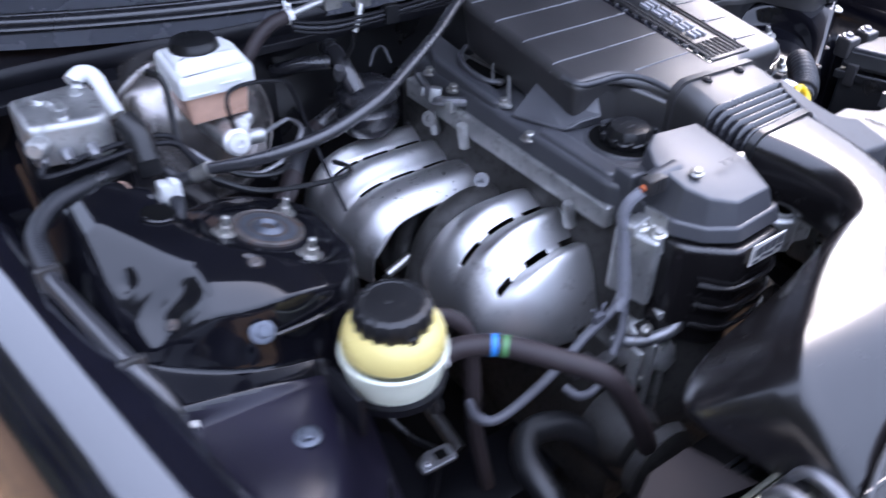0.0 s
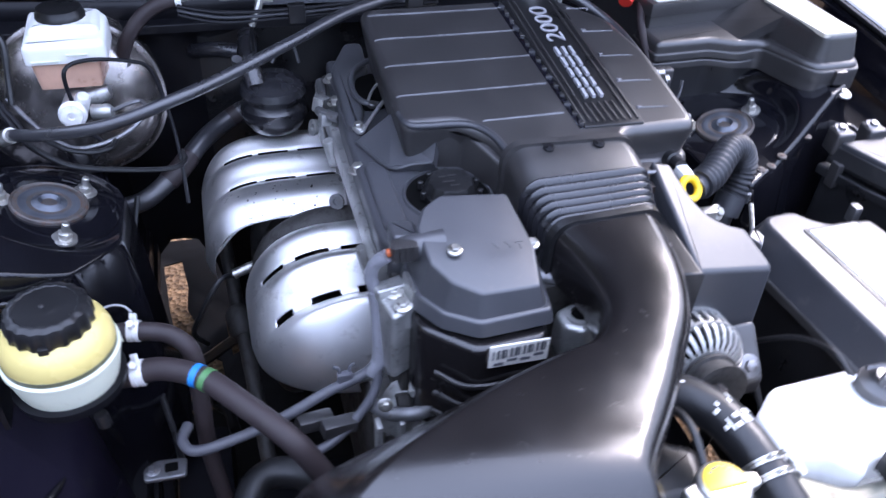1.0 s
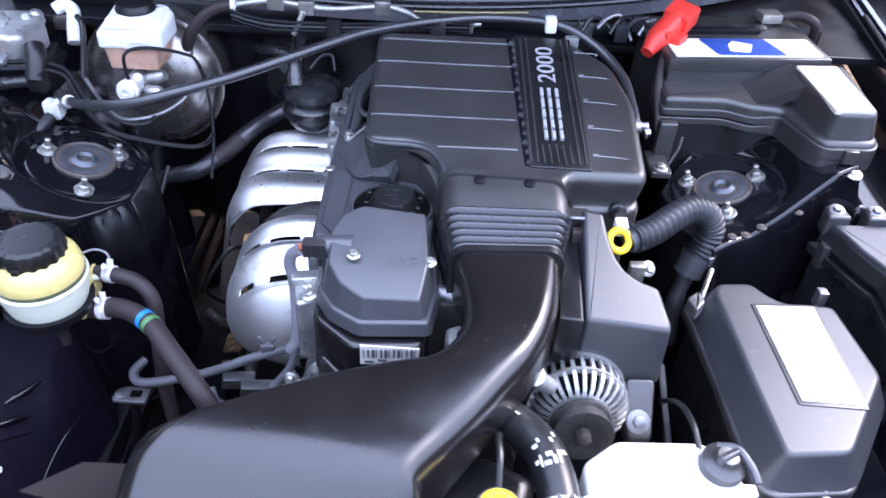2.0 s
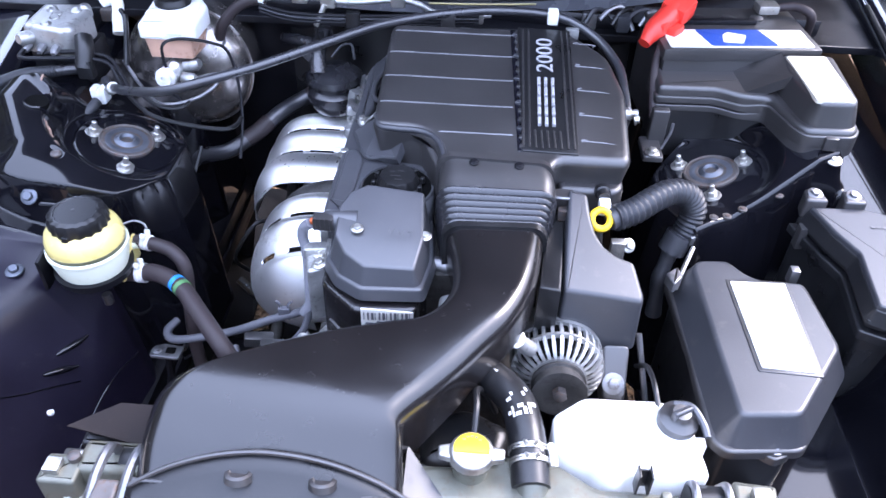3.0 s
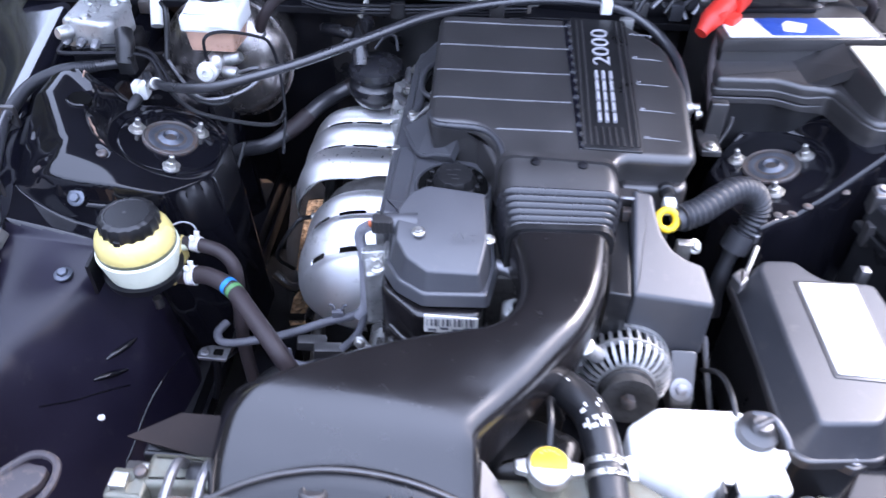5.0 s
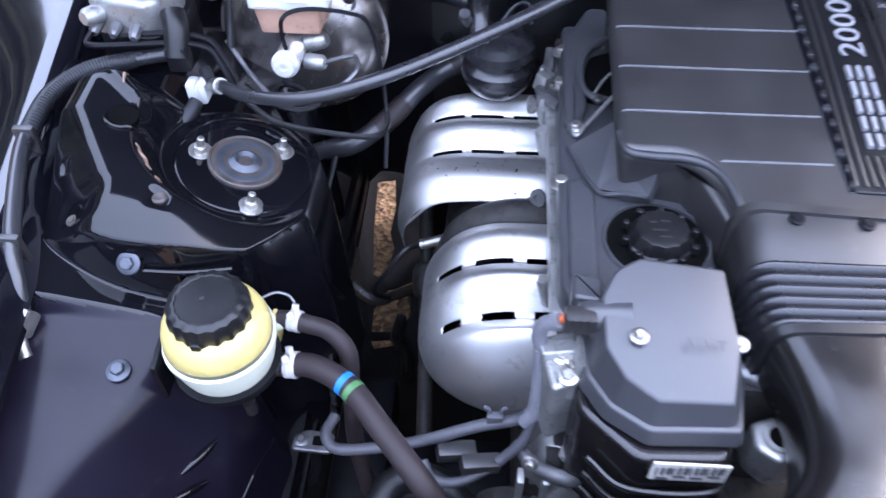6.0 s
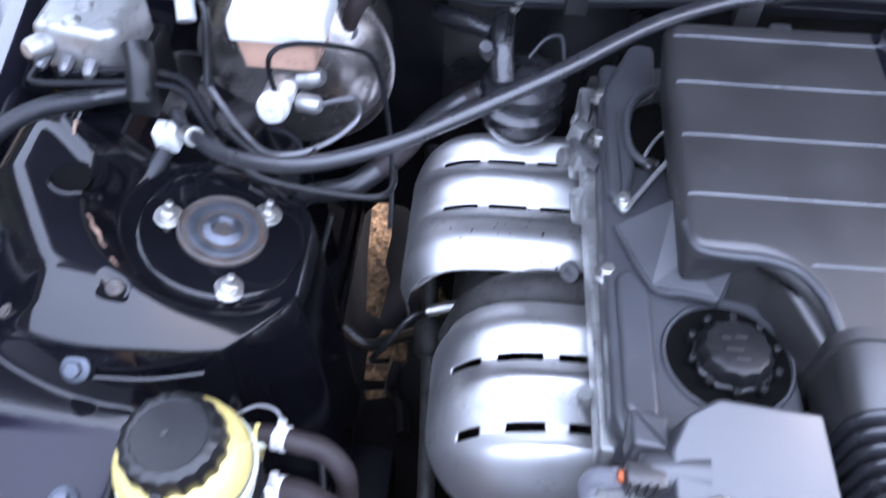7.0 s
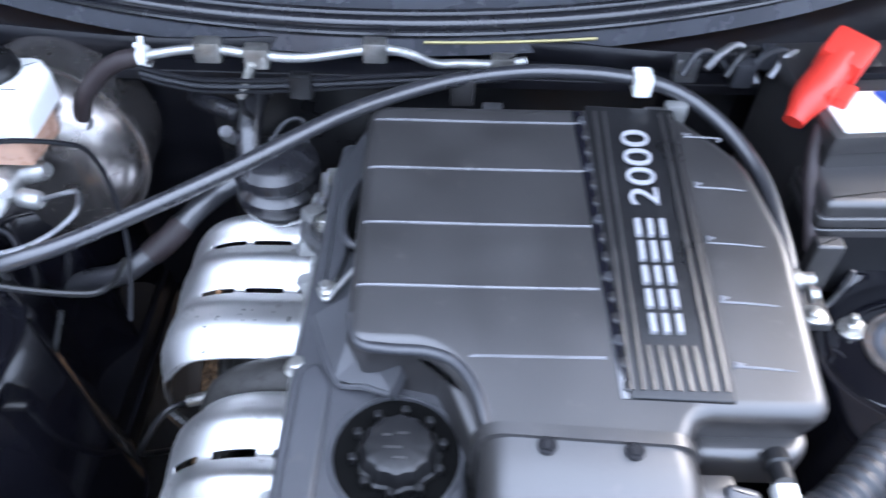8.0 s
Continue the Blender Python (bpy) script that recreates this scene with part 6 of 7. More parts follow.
def battery_box():
    th = thing("insulator_box", (0.63, 0.1, 0.86), "charcoal plastic box with a white label in front of the battery", "box")
    plan = [(0.455, 0.118), (0.566, 0.122), (0.610, 0.100), (0.655, 0.096), (0.680, 0.010), (0.696, -0.012), (0.775, -0.010), (0.790, 0.01), (0.800, 0.205), (0.455, 0.205)]
    lid = part("lid", slab(plan, 0.975, 0.95, 0.010, 0.012), SATIN, th)
    part("hump", slab([(0.682, 0.120), (0.698, 0.022), (0.710, 0.006), (0.768, 0.008), (0.778, 0.022), (0.786, 0.190), (0.688, 0.190)], 1.020, 0.962, 0.010, 0.014, steps=4, flare=0.012), SATIN, lid)
    part("hump_slope", plate([(0.612, 0.112, 0.974), (0.686, 0.104, 1.0165), (0.690, 0.196, 1.0165), (0.606, 0.198, 0.974)], -0.02), SATIN, lid)
    part("rim", slab(offset(ccw(plan), -0.004), lambda x, y: 0.955 + 0.01 * smooth(0.6, 0.68, x), 0.942, 0.003, 0.012), SATIN, th)
    part("rim", slab(offset(ccw(plan), -0.004), lambda x, y: 0.938 + 0.01 * smooth(0.6, 0.68, x), 0.926, 0.003, 0.012), SATIN, th)
    part("base", slab(offset(ccw(plan), 0.003), 0.945, 0.82, 0.004, 0.012), RUBBER, th)
    part("label", slab([(0.690, 0.172), (0.766, 0.180), (0.768, 0.012), (0.700, 0.010)], 1.0225, 1.015, 0.0008, 0.005), OLDLABEL, th, "blank white label")
    part("catch", block((0.726, -0.022, 0.94), (0.750, -0.012, 0.965), 0.003), SATIN, th)
    leg = part("leg", slab([(0.448, 0.105), (0.480, 0.105), (0.480, 0.085), (0.448, 0.085)], 0.94, 0.855, 0.004, 0.004), SATIN, th)
    part("foot", slab([(0.433, 0.026), (0.471, 0.026), (0.471, 0.10), (0.433, 0.10)], 0.876, 0.865, 0.003, 0.006), SATIN, leg)
    part("bolt", bolt((0.451, 0.039, 0.877), (0, 0, 1), 0.009, 0.008, 0.014), ZINC, leg)
    part("wire_clip", tube([(0.468, 0.050, 0.88), (0.480, 0.056, 0.91), (0.482, 0.060, 0.93)], 0.003, 6, 4), STEEL, leg)
    th.location += Vector((-0.008, 0.033, -0.012)) * SIZE


battery_box()


def strut_mount(side, bolts, label):
    """Tilts inwards with the top of its tower."""
    ax = Vector((-side * 0.27, 0, 1)).normalized()
    c = Vector((-0.542, 0.010, 0.859)) if side < 0 else Vector((0.552, 0.045, 0.845))
    th = thing("strut_mount", c, label, "strut mount", "strut mounts")
    part("plate", lathe(c, ax, [(-0.004, 0.092), (0.002, 0.091), (0.0045, 0.085), (0.003, 0.060)], 48), PAINT, th)
    part("ring", lathe(c, ax, [(0.002, 0.050), (0.0065, 0.049), (0.0078, 0.0465), (0.006, 0.045)], 40), RUSTY, th, "thin rust-edged steel ring")
    part("dome", lathe(c, ax, [(0.002, 0.0455), (0.005, 0.042), (0.0075, 0.034), (0.005, 0.024), (0.009, 0.018), (0.011, 0.014), (0.006, 0.010), (0.005, 0.001)], 40), DARKCAP, th, "dark dished steel cap")
    for q in bolts:
        z = (0.864 if side < 0 else 0.849) + 0.27 * (abs(q[0]) - 0.552)
        part("nut", bolt((q[0], q[1], z), ax, 0.0095, 0.011, 0.0165, stud=0.014), ZINC, th, "zinc flange nut on a stud")


strut_mount(-1, [(-0.600, 0.012), (-0.501, 0.048), (-0.517, -0.064)], "steel strut mount with three zinc nuts by the fluid bottle")
strut_mount(1, [(0.501, 0.078), (0.610, 0.061), (0.540, -0.028)], "steel strut mount with three zinc nuts below the battery box")


# ---- power steering bottle and hoses ----
def steering_bottle():
    th = thing("power_steering_bottle", (-0.535, -0.258, 0.765), "yellowed plastic fluid bottle with a black screw cap", "bottle")
    c = (-0.509, -0.257, 0.016)
    part("lower_half", lathe(c, (0, 0, 1), [(0.757, 0.0337), (0.760, 0.0436), (0.766, 0.0496), (0.790, 0.0570), (0.812, 0.0619), (0.824, 0.0626)], 48), CREAM, th, "pale cream lower half")
    part("seam", lathe(c, (0, 0, 1), [(0.819, 0.0630), (0.8215, 0.0647), (0.826, 0.0644), (0.828, 0.0615)], 48), CREAM, th)
    part("fluid_line", lathe(c, (0, 0, 1), [(0.826, 0.0595), (0.827, 0.0613), (0.8345, 0.0617), (0.8355, 0.0600)], 48), OLIVE, th, "dark olive line between the halves")
    part("upper_half", lathe(c, (0, 0, 1), [(0.828, 0.0595), (0.834, 0.0613), (0.846, 0.0604), (0.857, 0.0570), (0.865, 0.0506), (0.870, 0.0436), (0.876, 0.0417)], 48), YELLOWPL, th, "yellow fluid-stained upper half")
    cap = part("cap", lathe(c, (0, 0, 1), [(0.864, 0.0456), (0.866, 0.0471), (0.884, 0.0461), (0.890, 0.0436), (0.8925, 0.0387), (0.8932, 0.0366), (0.8932, 0.0345), (0.8922, 0.0334), (0.8922, 0.0318), (0.8922, 0.0010)], 72, scallop=0.05, teeth=18), RUBBER, th, "ribbed black screw cap")
    part("tooth", block((-0.517, -0.3065, 0.878), (-0.506, -0.300, 0.890), 0.002), RUBBER, cap)
    part("pip", lathe((-0.513, -0.256, 0.9085), (0, 0, 1), [(0, 0.003), (0.001, 0.0025)], 8), SATIN, cap)
    for k in range(2):
        part("spout", tube([(-0.49, -0.218 - 0.030 * k, 0.801 - 0.028 * k), (-0.446, -0.203 - 0.043 * k, 0.801 - 0.031 * k)], 0.0085, 12, 3), CREAM, th)
    part("flange", block((-0.466, -0.268, 0.766), (-0.460, -0.194, 0.814), 0.003), YELLOWPL, th)
    br = part("bracket", slab([(-0.580, -0.30), (-0.574, -0.30), (-0.578, -0.235), (-0.586, -0.235)], 0.830, 0.77, 0.002), DARKPAINT, th, "black steel bracket strap")
    part("band", lathe(c, (0, 0, 1), [(0.768, 0.0580), (0.768, 0.0600), (0.782, 0.0630), (0.782, 0.0610)], 40), DARKPAINT, br)
    part("clip", tube([(-0.480, -0.196, 0.832), (-0.462, -0.186, 0.834), (-0.446, -0.186, 0.830), (-0.438, -0.192, 0.824)], 0.0018, 6, 4), STEEL, th)
    part("peg", tube([(-0.480, -0.298, 0.768), (-0.478, -0.300, 0.750)], 0.008, 10, 2), RUBBER, th)
    return th


steering_bottle()


def steering_hoses():
    th = thing("return_hose", (-0.40, -0.23, 0.70), "grey rubber power steering hose bending down", "hose")
    part("pipe", tube([(-0.476, -0.204, 0.801), (-0.450, -0.202, 0.802), (-0.423, -0.206, 0.801), (-0.396, -0.208, 0.790), (-0.375, -0.220, 0.765), (-0.374, -0.235, 0.706), (-0.376, -0.251, 0.604), (-0.363, -0.272, 0.482)], 0.0118, 14, 8), HOSE, th)
    clamp((-0.438, -0.2035, 0.8025), (1, -0.2, 0), 0.0120, PLATED, th, 0.014)
    th2 = thing("supply_hose", (-0.35, -0.30, 0.60), "thick grey rubber supply hose with blue and green bands", "hose")
    pts = [(-0.476, -0.244, 0.768), (-0.446, -0.246, 0.770), (-0.410, -0.250, 0.776), (-0.363, -0.276, 0.776), (-0.318, -0.325, 0.770), (-0.267, -0.378, 0.750), (-0.232, -0.398, 0.690), (-0.197, -0.410, 0.610), (-0.164, -0.406, 0.520)]
    pipe = part("pipe", tube(pts, 0.0148, 16, 8), HOSE, th2)
    clamp((-0.438, -0.2465, 0.7715), (1, -0.08, 0.1), 0.0150, PLATED, th2, 0.014)
    p = spline(pts, 8)
    for i, m, lab in ((23, BLUEBAND, "blue paint band"), (25, GREENBAND, "green paint band")):
        d = (p[i + 1] - p[i - 1]).normalized()
        part("band", lathe(p[i] - d * 0.0045, d, [(0, 0.0145), (0.0005, 0.0153), (0.0085, 0.0153), (0.009, 0.0145)], 24), m, pipe, lab)


steering_hoses()


# ---- brakes ----
def brake_booster():
    th = thing("brake_booster", (-0.520, 0.34, 0.72), "round black steel brake servo on the firewall", "booster")
    c, ax = Vector((-0.524, 0.335, 0.852)), Vector((0, -1, 0.10)).normalized()
    shell = part("shell", lathe(c, ax, [(-0.10, 0.125), (-0.01, 0.132), (0.004, 0.133), (0.012, 0.129), (0.030, 0.122), (0.050, 0.100), (0.062, 0.070), (0.066, 0.045), (0.066, 0.01)], 56), BOOSTER, th)
    part("rim", lathe(c, ax, [(-0.012, 0.133), (-0.010, 0.138), (0.002, 0.138), (0.004, 0.133)], 56), BOOSTER, shell)
    fit_ = part("vacuum_fitting", lathe((-0.445, 0.320, 0.916), (0.2, -0.7, 0.6), [(0, 0.019), (0.008, 0.019), (0.010, 0.015), (0.020, 0.012)], 20), RUBBER, th)
    part("collar", lathe((-0.445, 0.318, 0.918), (0.2, -0.7, 0.6), [(0.0, 0.0205), (0.005, 0.0205), (0.005, 0.016)], 20), CREAM, fit_, "pale fitting collar")
    vac = part("vacuum_hose", tube([(-0.443, 0.312, 0.932), (-0.428, 0.308, 0.965), (-0.402, 0.312, 0.996), (-0.372, 0.316, 1.014), (-0.338, 0.317, 1.021)], 0.0115, 12, 6), HOSE, th, "black rubber vacuum hose")
    clamp((-0.342, 0.317, 1.020), (1, 0, 0.1), 0.0118, WHITEPL, vac, 0.009)
    return th


brake_booster()


def master_cylinder():
    th = thing("brake_master_cylinder", (-0.515, 0.24, 0.87), "aluminium brake master cylinder with fluid reservoir", "master cylinder")
    body = part("body", tube([(-0.514, 0.150, 0.905), (-0.514, 0.200, 0.900), (-0.515, 0.29, 0.885)], 0.019, 16, 4), CAST, th, "bare aluminium cylinder")
    part("nose", lathe((-0.514, 0.158, 0.905), (0, -1, 0.25), [(0, 0.020), (0.010, 0.020), (0.013, 0.016), (0.020, 0.015), (0.021, 0.006), (0.016, 0.005), (0.016, 0.001)], 20), PLATED, body)
    part("port", lathe((-0.505, 0.175, 0.905), (0.35, -0.5, 0.9), [(0, 0.012), (0.026, 0.011), (0.030, 0.008)], 14), PLATED, body)
    part("port", lathe((-0.494, 0.215, 0.900), (1, -0.1, 0.35), [(0, 0.014), (0.024, 0.013), (0.032, 0.009)], 14), CAST, body)
    part("port", lathe((-0.490, 0.180, 0.893), (1, -0.3, 0.1), [(0, 0.012), (0.024, 0.012), (0.030, 0.008)], 12), CAST, body)
    part("mount", block((-0.560, 0.268, 0.86), (-0.468, 0.280, 0.91), 0.006), STEEL, body)
    res = part("reservoir", slab([(-0.563, 0.197), (-0.466, 0.197), (-0.458, 0.275), (-0.563, 0.298)], 0.971, 0.924, 0.003, 0.010, flare=-0.006), AMBER, th, "amber fluid seen through the plastic")
    part("tank_top", slab([(-0.568, 0.196), (-0.560, 0.193), (-0.464, 0.193), (-0.454, 0.200), (-0.452, 0.283), (-0.474, 0.308), (-0.568, 0.302)], lambda x, y: 1.002 + 0.10 * (y - 0.23), 0.968, 0.010, 0.008), WHITEPL, th, "white plastic upper tank")
    part("shoulder", slab([(-0.562, 0.22), (-0.460, 0.22), (-0.460, 0.298), (-0.562, 0.298)], 1.012, 0.990, 0.012, 0.012), WHITEPL, res)
    part("cap", lathe((-0.516, 0.266, 1.004), (0, 0, 1), [(0, 0.036), (0.012, 0.036), (0.015, 0.034), (0.022, 0.032), (0.024, 0.026), (0.024, 0.001)], 36, scallop=0.03, teeth=18), RUBBER, th, "black screw cap")
    for k, (x0, x1) in enumerate(((-0.558, -0.52), (-0.51, -0.48))):
        part("mark", block((x0, 0.1905, 0.972 + 0.008 * k), (x1, 0.193, 0.974 + 0.008 * k), 0), CREAM, res)
    # hard lines
    part("brake_line", tube([(-0.512, 0.160, 0.925), (-0.515, 0.163, 0.950), (-0.513, 0.168, 0.968), (-0.500, 0.180, 0.974), (-0.470, 0.188, 0.974), (-0.425, 0.200, 0.962), (-0.400, 0.205, 0.945), (-0.385, 0.195, 0.89), (-0.375, 0.16, 0.82), (-0.372, 0.10, 0.76)], 0.0032, 8, 8), DARKPAINT, th, "thin black brake line")
    part("brake_line", tube([(-0.462, 0.175, 0.895), (-0.435, 0.175, 0.905), (-0.418, 0.178, 0.905), (-0.412, 0.150, 0.900), (-0.440, 0.125, 0.885), (-0.480, 0.105, 0.878), (-0.520, 0.105, 0.878), (-0.560, 0.135, 0.895), (-0.60, 0.17, 0.93)], 0.0035, 8, 8), STEEL, th)
    part("brake_line", tube([(-0.52, 0.14, 0.885), (-0.49, 0.13, 0.88), (-0.475, 0.11, 0.872), (-0.49, 0.09, 0.866)], 0.0035, 8, 6), DARKPAINT, th)
    th.location += Vector((0.003, 0.014, 0.006)) * SIZE
    return th


master_cylinder()


def brake_modulator():
    th = thing("brake_modulator", (-0.72, 0.22, 0.90), "crusty cast metal brake valve block with pipes", "valve block")
    body = part("body", slab([(-0.772, 0.165), (-0.690, 0.150), (-0.672, 0.165), (-0.668, 0.245), (-0.690, 0.275), (-0.775, 0.265)], 1.010, 0.955, 0.010, 0.010), CAST, th)
    for k in range(9):
        a, b = random.uniform(-0.768, -0.68), random.uniform(0.165, 0.26)
        part("lump", lathe((a, b, 1.003), (random.uniform(-0.3, 0.3), random.uniform(-0.6, 0.1), 1), [(-0.01, 0.014), (0.006, 0.012), (0.012, 0.007)], 10), CAST, body)
    part("port", lathe((-0.760, 0.165, 0.985), (-0.5, -1, 0.2), [(0, 0.014), (0.02, 0.013), (0.026, 0.009)], 12), CAST, body)
    for (x, y) in ((-0.735, 0.155), (-0.705, 0.150), (-0.765, 0.16)):
        part("union", lathe((x, y, 0.972), (0, -1, -0.2), [(0, 0.009), (0.014, 0.008), (0.02, 0.005)], 8), STEEL, body)
    part("bracket", block((-0.78, 0.18, 0.88), (-0.66, 0.26, 0.957), 0.006), DARKPAINT, th)
    part("hard_line", tube([(-0.765, 0.14, 0.972), (-0.772, 0.128, 0.962), (-0.755, 0.122, 0.962), (-0.70, 0.128, 0.962), (-0.64, 0.135, 0.962), (-0.605, 0.138, 0.952), (-0.590, 0.130, 0.930), (-0.570, 0.115, 0.895), (-0.53, 0.095, 0.872)], 0.0042, 8, 7), DARKPAINT, th)
    part("hard_line", tube([(-0.735, 0.135, 0.969), (-0.735, 0.142, 0.962), (-0.715, 0.143, 0.966), (-0.66, 0.148, 0.968), (-0.61, 0.150, 0.960), (-0.590, 0.142, 0.935), (-0.572, 0.128, 0.905)], 0.0042, 8, 7), DARKPAINT, th)
    part("holder", block((-0.662, 0.118, 0.925), (-0.632, 0.140, 0.962), 0.004), RUBBER, th)
    con = part("connector", tube([(-0.684, 0.322, 0.990), (-0.668, 0.330, 0.996), (-0.652, 0.326, 0.990), (-0.647, 0.303, 0.968), (-0.642, 0.280, 0.945)], 0.0125, 10, 6), WHITEPL, th, "white plastic hooked connector")
    part("key", block((-0.682, 0.300, 0.960), (-0.660, 0.318, 0.985), 0.003), RUSTY, con, "dark locking key")
    part("boot", tube([(-0.655, 0.165, 0.990), (-0.648, 0.145, 0.975), (-0.648, 0.125, 0.945)], 0.017, 12, 4), RUBBER, th)
    part("lever", tube([(-0.600, 0.23, 1.02), (-0.585, 0.21, 1.01), (-0.588, 0.19, 0.96), (-0.590, 0.175, 0.93)], 0.005, 8, 5), RUBBER, th)
    return th


brake_modulator()


# ---- cables and pipes across the bay ----
def throttle_cable():
    th = thing("loom_conduit", (-0.3, 0.12, 0.90), "thick black conduit arching from wing to plenum", "cable")
    pts = [(-0.624, 0.145, 0.913), (-0.608, 0.122, 0.906), (-0.584, 0.092, 0.927), (-0.527, 0.037, 0.953), (-0.444, 0.009, 0.975), (-0.362, 0.016, 0.998), (-0.283, 0.064, 1.006), (-0.189, 0.123, 1.021), (-0.100, 0.195, 1.029), (-0.035, 0.243, 1.027), (0.038, 0.279, 1.026), (0.140, 0.289, 1.033), (0.255, 0.268, 1.036), (0.326, 0.236, 1.013), (0.368, 0.172, 0.988), (0.374, 0.095, 0.975), (0.374, 0.042, 0.962), (0.368, 0.020, 0.945)]
    part("sheath", tube(pts, 0.0086, 12, 8), CABLE, th)
    part("clip", block((0.233, 0.253, 1.024), (0.254, 0.280, 1.050), 0.004), WHITEPL, th, "white plastic clip")
    part("clip", block((0.026, 0.272, 0.992), (0.054, 0.290, 1.028), 0.003), SATIN, th)
    part("ferrule", tube([(-0.596, 0.104, 0.916), (-0.580, 0.086, 0.930)], 0.0112, 12, 2), ZINC, th)
    tag = part("tag", block((-0.628, 0.110, 0.880), (-0.615, 0.134, 0.910), 0.004, block((-0.644, 0.110, 0.880), (-0.631, 0.134, 0.910), 0.004, block((-0.640, 0.112, 0.876), (-0.618, 0.140, 0.904), 0.003))), WHITEPL, th, "white plastic connector block with two lobes")
    part("tag_tail", tube([(-0.628, 0.100, 0.890), (-0.634, 0.080, 0.884), (-0.646, 0.060, 0.875)], 0.010, 10, 4), TAPE, tag)
    part("stay", block((0.270, 0.238, 0.995), (0.295, 0.252, 1.025), 0.003), CAST, th)
    return th


throttle_cable()


def wing_loom():
    th = thing("wing_loom", (-0.77, -0.1, 0.93), "black corrugated wiring loom along the wing edge", "cable")
    pts = [(-0.752, -0.240, 0.836), (-0.758, -0.215, 0.862), (-0.772, -0.175, 0.886), (-0.796, -0.086, 0.910), (-0.809, -0.020, 0.920), (-0.806, 0.055, 0.928), (-0.772, 0.107, 0.932), (-0.718, 0.142, 0.928), (-0.668, 0.165, 0.925)]
    part("sleeve", tube(pts, 0.0105, 12, 10), CABLE, th)
    part("ribbed_sleeve", tube(pts[4:8], 0.0118, 12, 60, radius=lambda s: 1 + 0.045 * math.cos(2 * math.pi * 44 * s)), TAPE, th, sharp=80)
    part("end_plug", turned(block((-0.766, -0.264, 0.818), (-0.738, -0.232, 0.846), 0.005), (-0.752, -0.248, 0.832), 25, 0, -15), ZINC, th, "bright metal plug at the loom's end")
    part("tail", tube([(-0.752, -0.258, 0.826), (-0.748, -0.270, 0.814), (-0.742, -0.280, 0.805)], 0.008, 10, 4), ZINC, th)
    for q in (pts[4], pts[2]):
        part("clip", block(Vector(q) - Vector((0.014, 0.005, 0.03)), Vector(q) + Vector((0.014, 0.005, 0.014)), 0.004), SATIN, th)


wing_loom()


def firewall_pipes():
    th = thing("coolant_pipe", (-0.1, 0.34, 1.0), "bright metal pipe clipped along the firewall", "pipe")
    part("pipe", tube([(-0.345, 0.317, 1.020), (-0.300, 0.320, 1.028), (-0.262, 0.322, 1.030), (-0.205, 0.322, 1.023), (-0.150, 0.322, 1.021), (-0.068, 0.343, 1.022), (-0.028, 0.351, 1.012), (0.005, 0.364, 0.990), (0.040, 0.376, 0.983), (0.089, 0.387, 0.976), (0.124, 0.397, 0.976)], 0.0062, 10, 6), CAST, th)
    for x, y, z, w in ((-0.264, 0.320, 1.030, 0.016), (-0.207, 0.320, 1.023, 0.015), (-0.067, 0.341, 1.022, 0.015), (0.094, 0.386, 0.976, 0.016)):
        part("clip", block((x - w, y - 0.010, z - 0.014), (x + w, y + 0.010, z + 0.014), 0.004), ZINC, th, "pale steel pipe clip")
    part("hanger", tube([(-0.213, 0.312, 1.016), (-0.222, 0.306, 0.995), (-0.232, 0.304, 0.975)], 0.006, 8, 4), ZINC, th)
    for k in range(3):
        line = thing("fuel_line", (-0.15, 0.31, 0.98 - 0.008 * k), "thin black steel line along the firewall", "pipe", "lines along the firewall")
        part("line", tube([(-0.345, 0.300, 1.016 - 0.007 * k), (-0.31, 0.298, 1.008 - 0.008 * k), (-0.262, 0.299, 1.001 - 0.008 * k), (-0.155, 0.309, 0.998 - 0.007 * k), (-0.03, 0.325, 0.998 - 0.007 * k), (0.10, 0.34, 0.998 - 0.007 * k)], 0.0034, 8, 6), TAPE if k == 1 else DARKPAINT, line)
    part("clip", block((-0.170, 0.300, 0.975), (-0.142, 0.318, 1.006), 0.003), RUBBER, th)
    part("wire", tube([(-0.232, 0.304, 0.975), (-0.234, 0.31, 0.95), (-0.232, 0.335, 0.92)], 0.0035, 8, 4), RUBBER, th)


firewall_pipes()


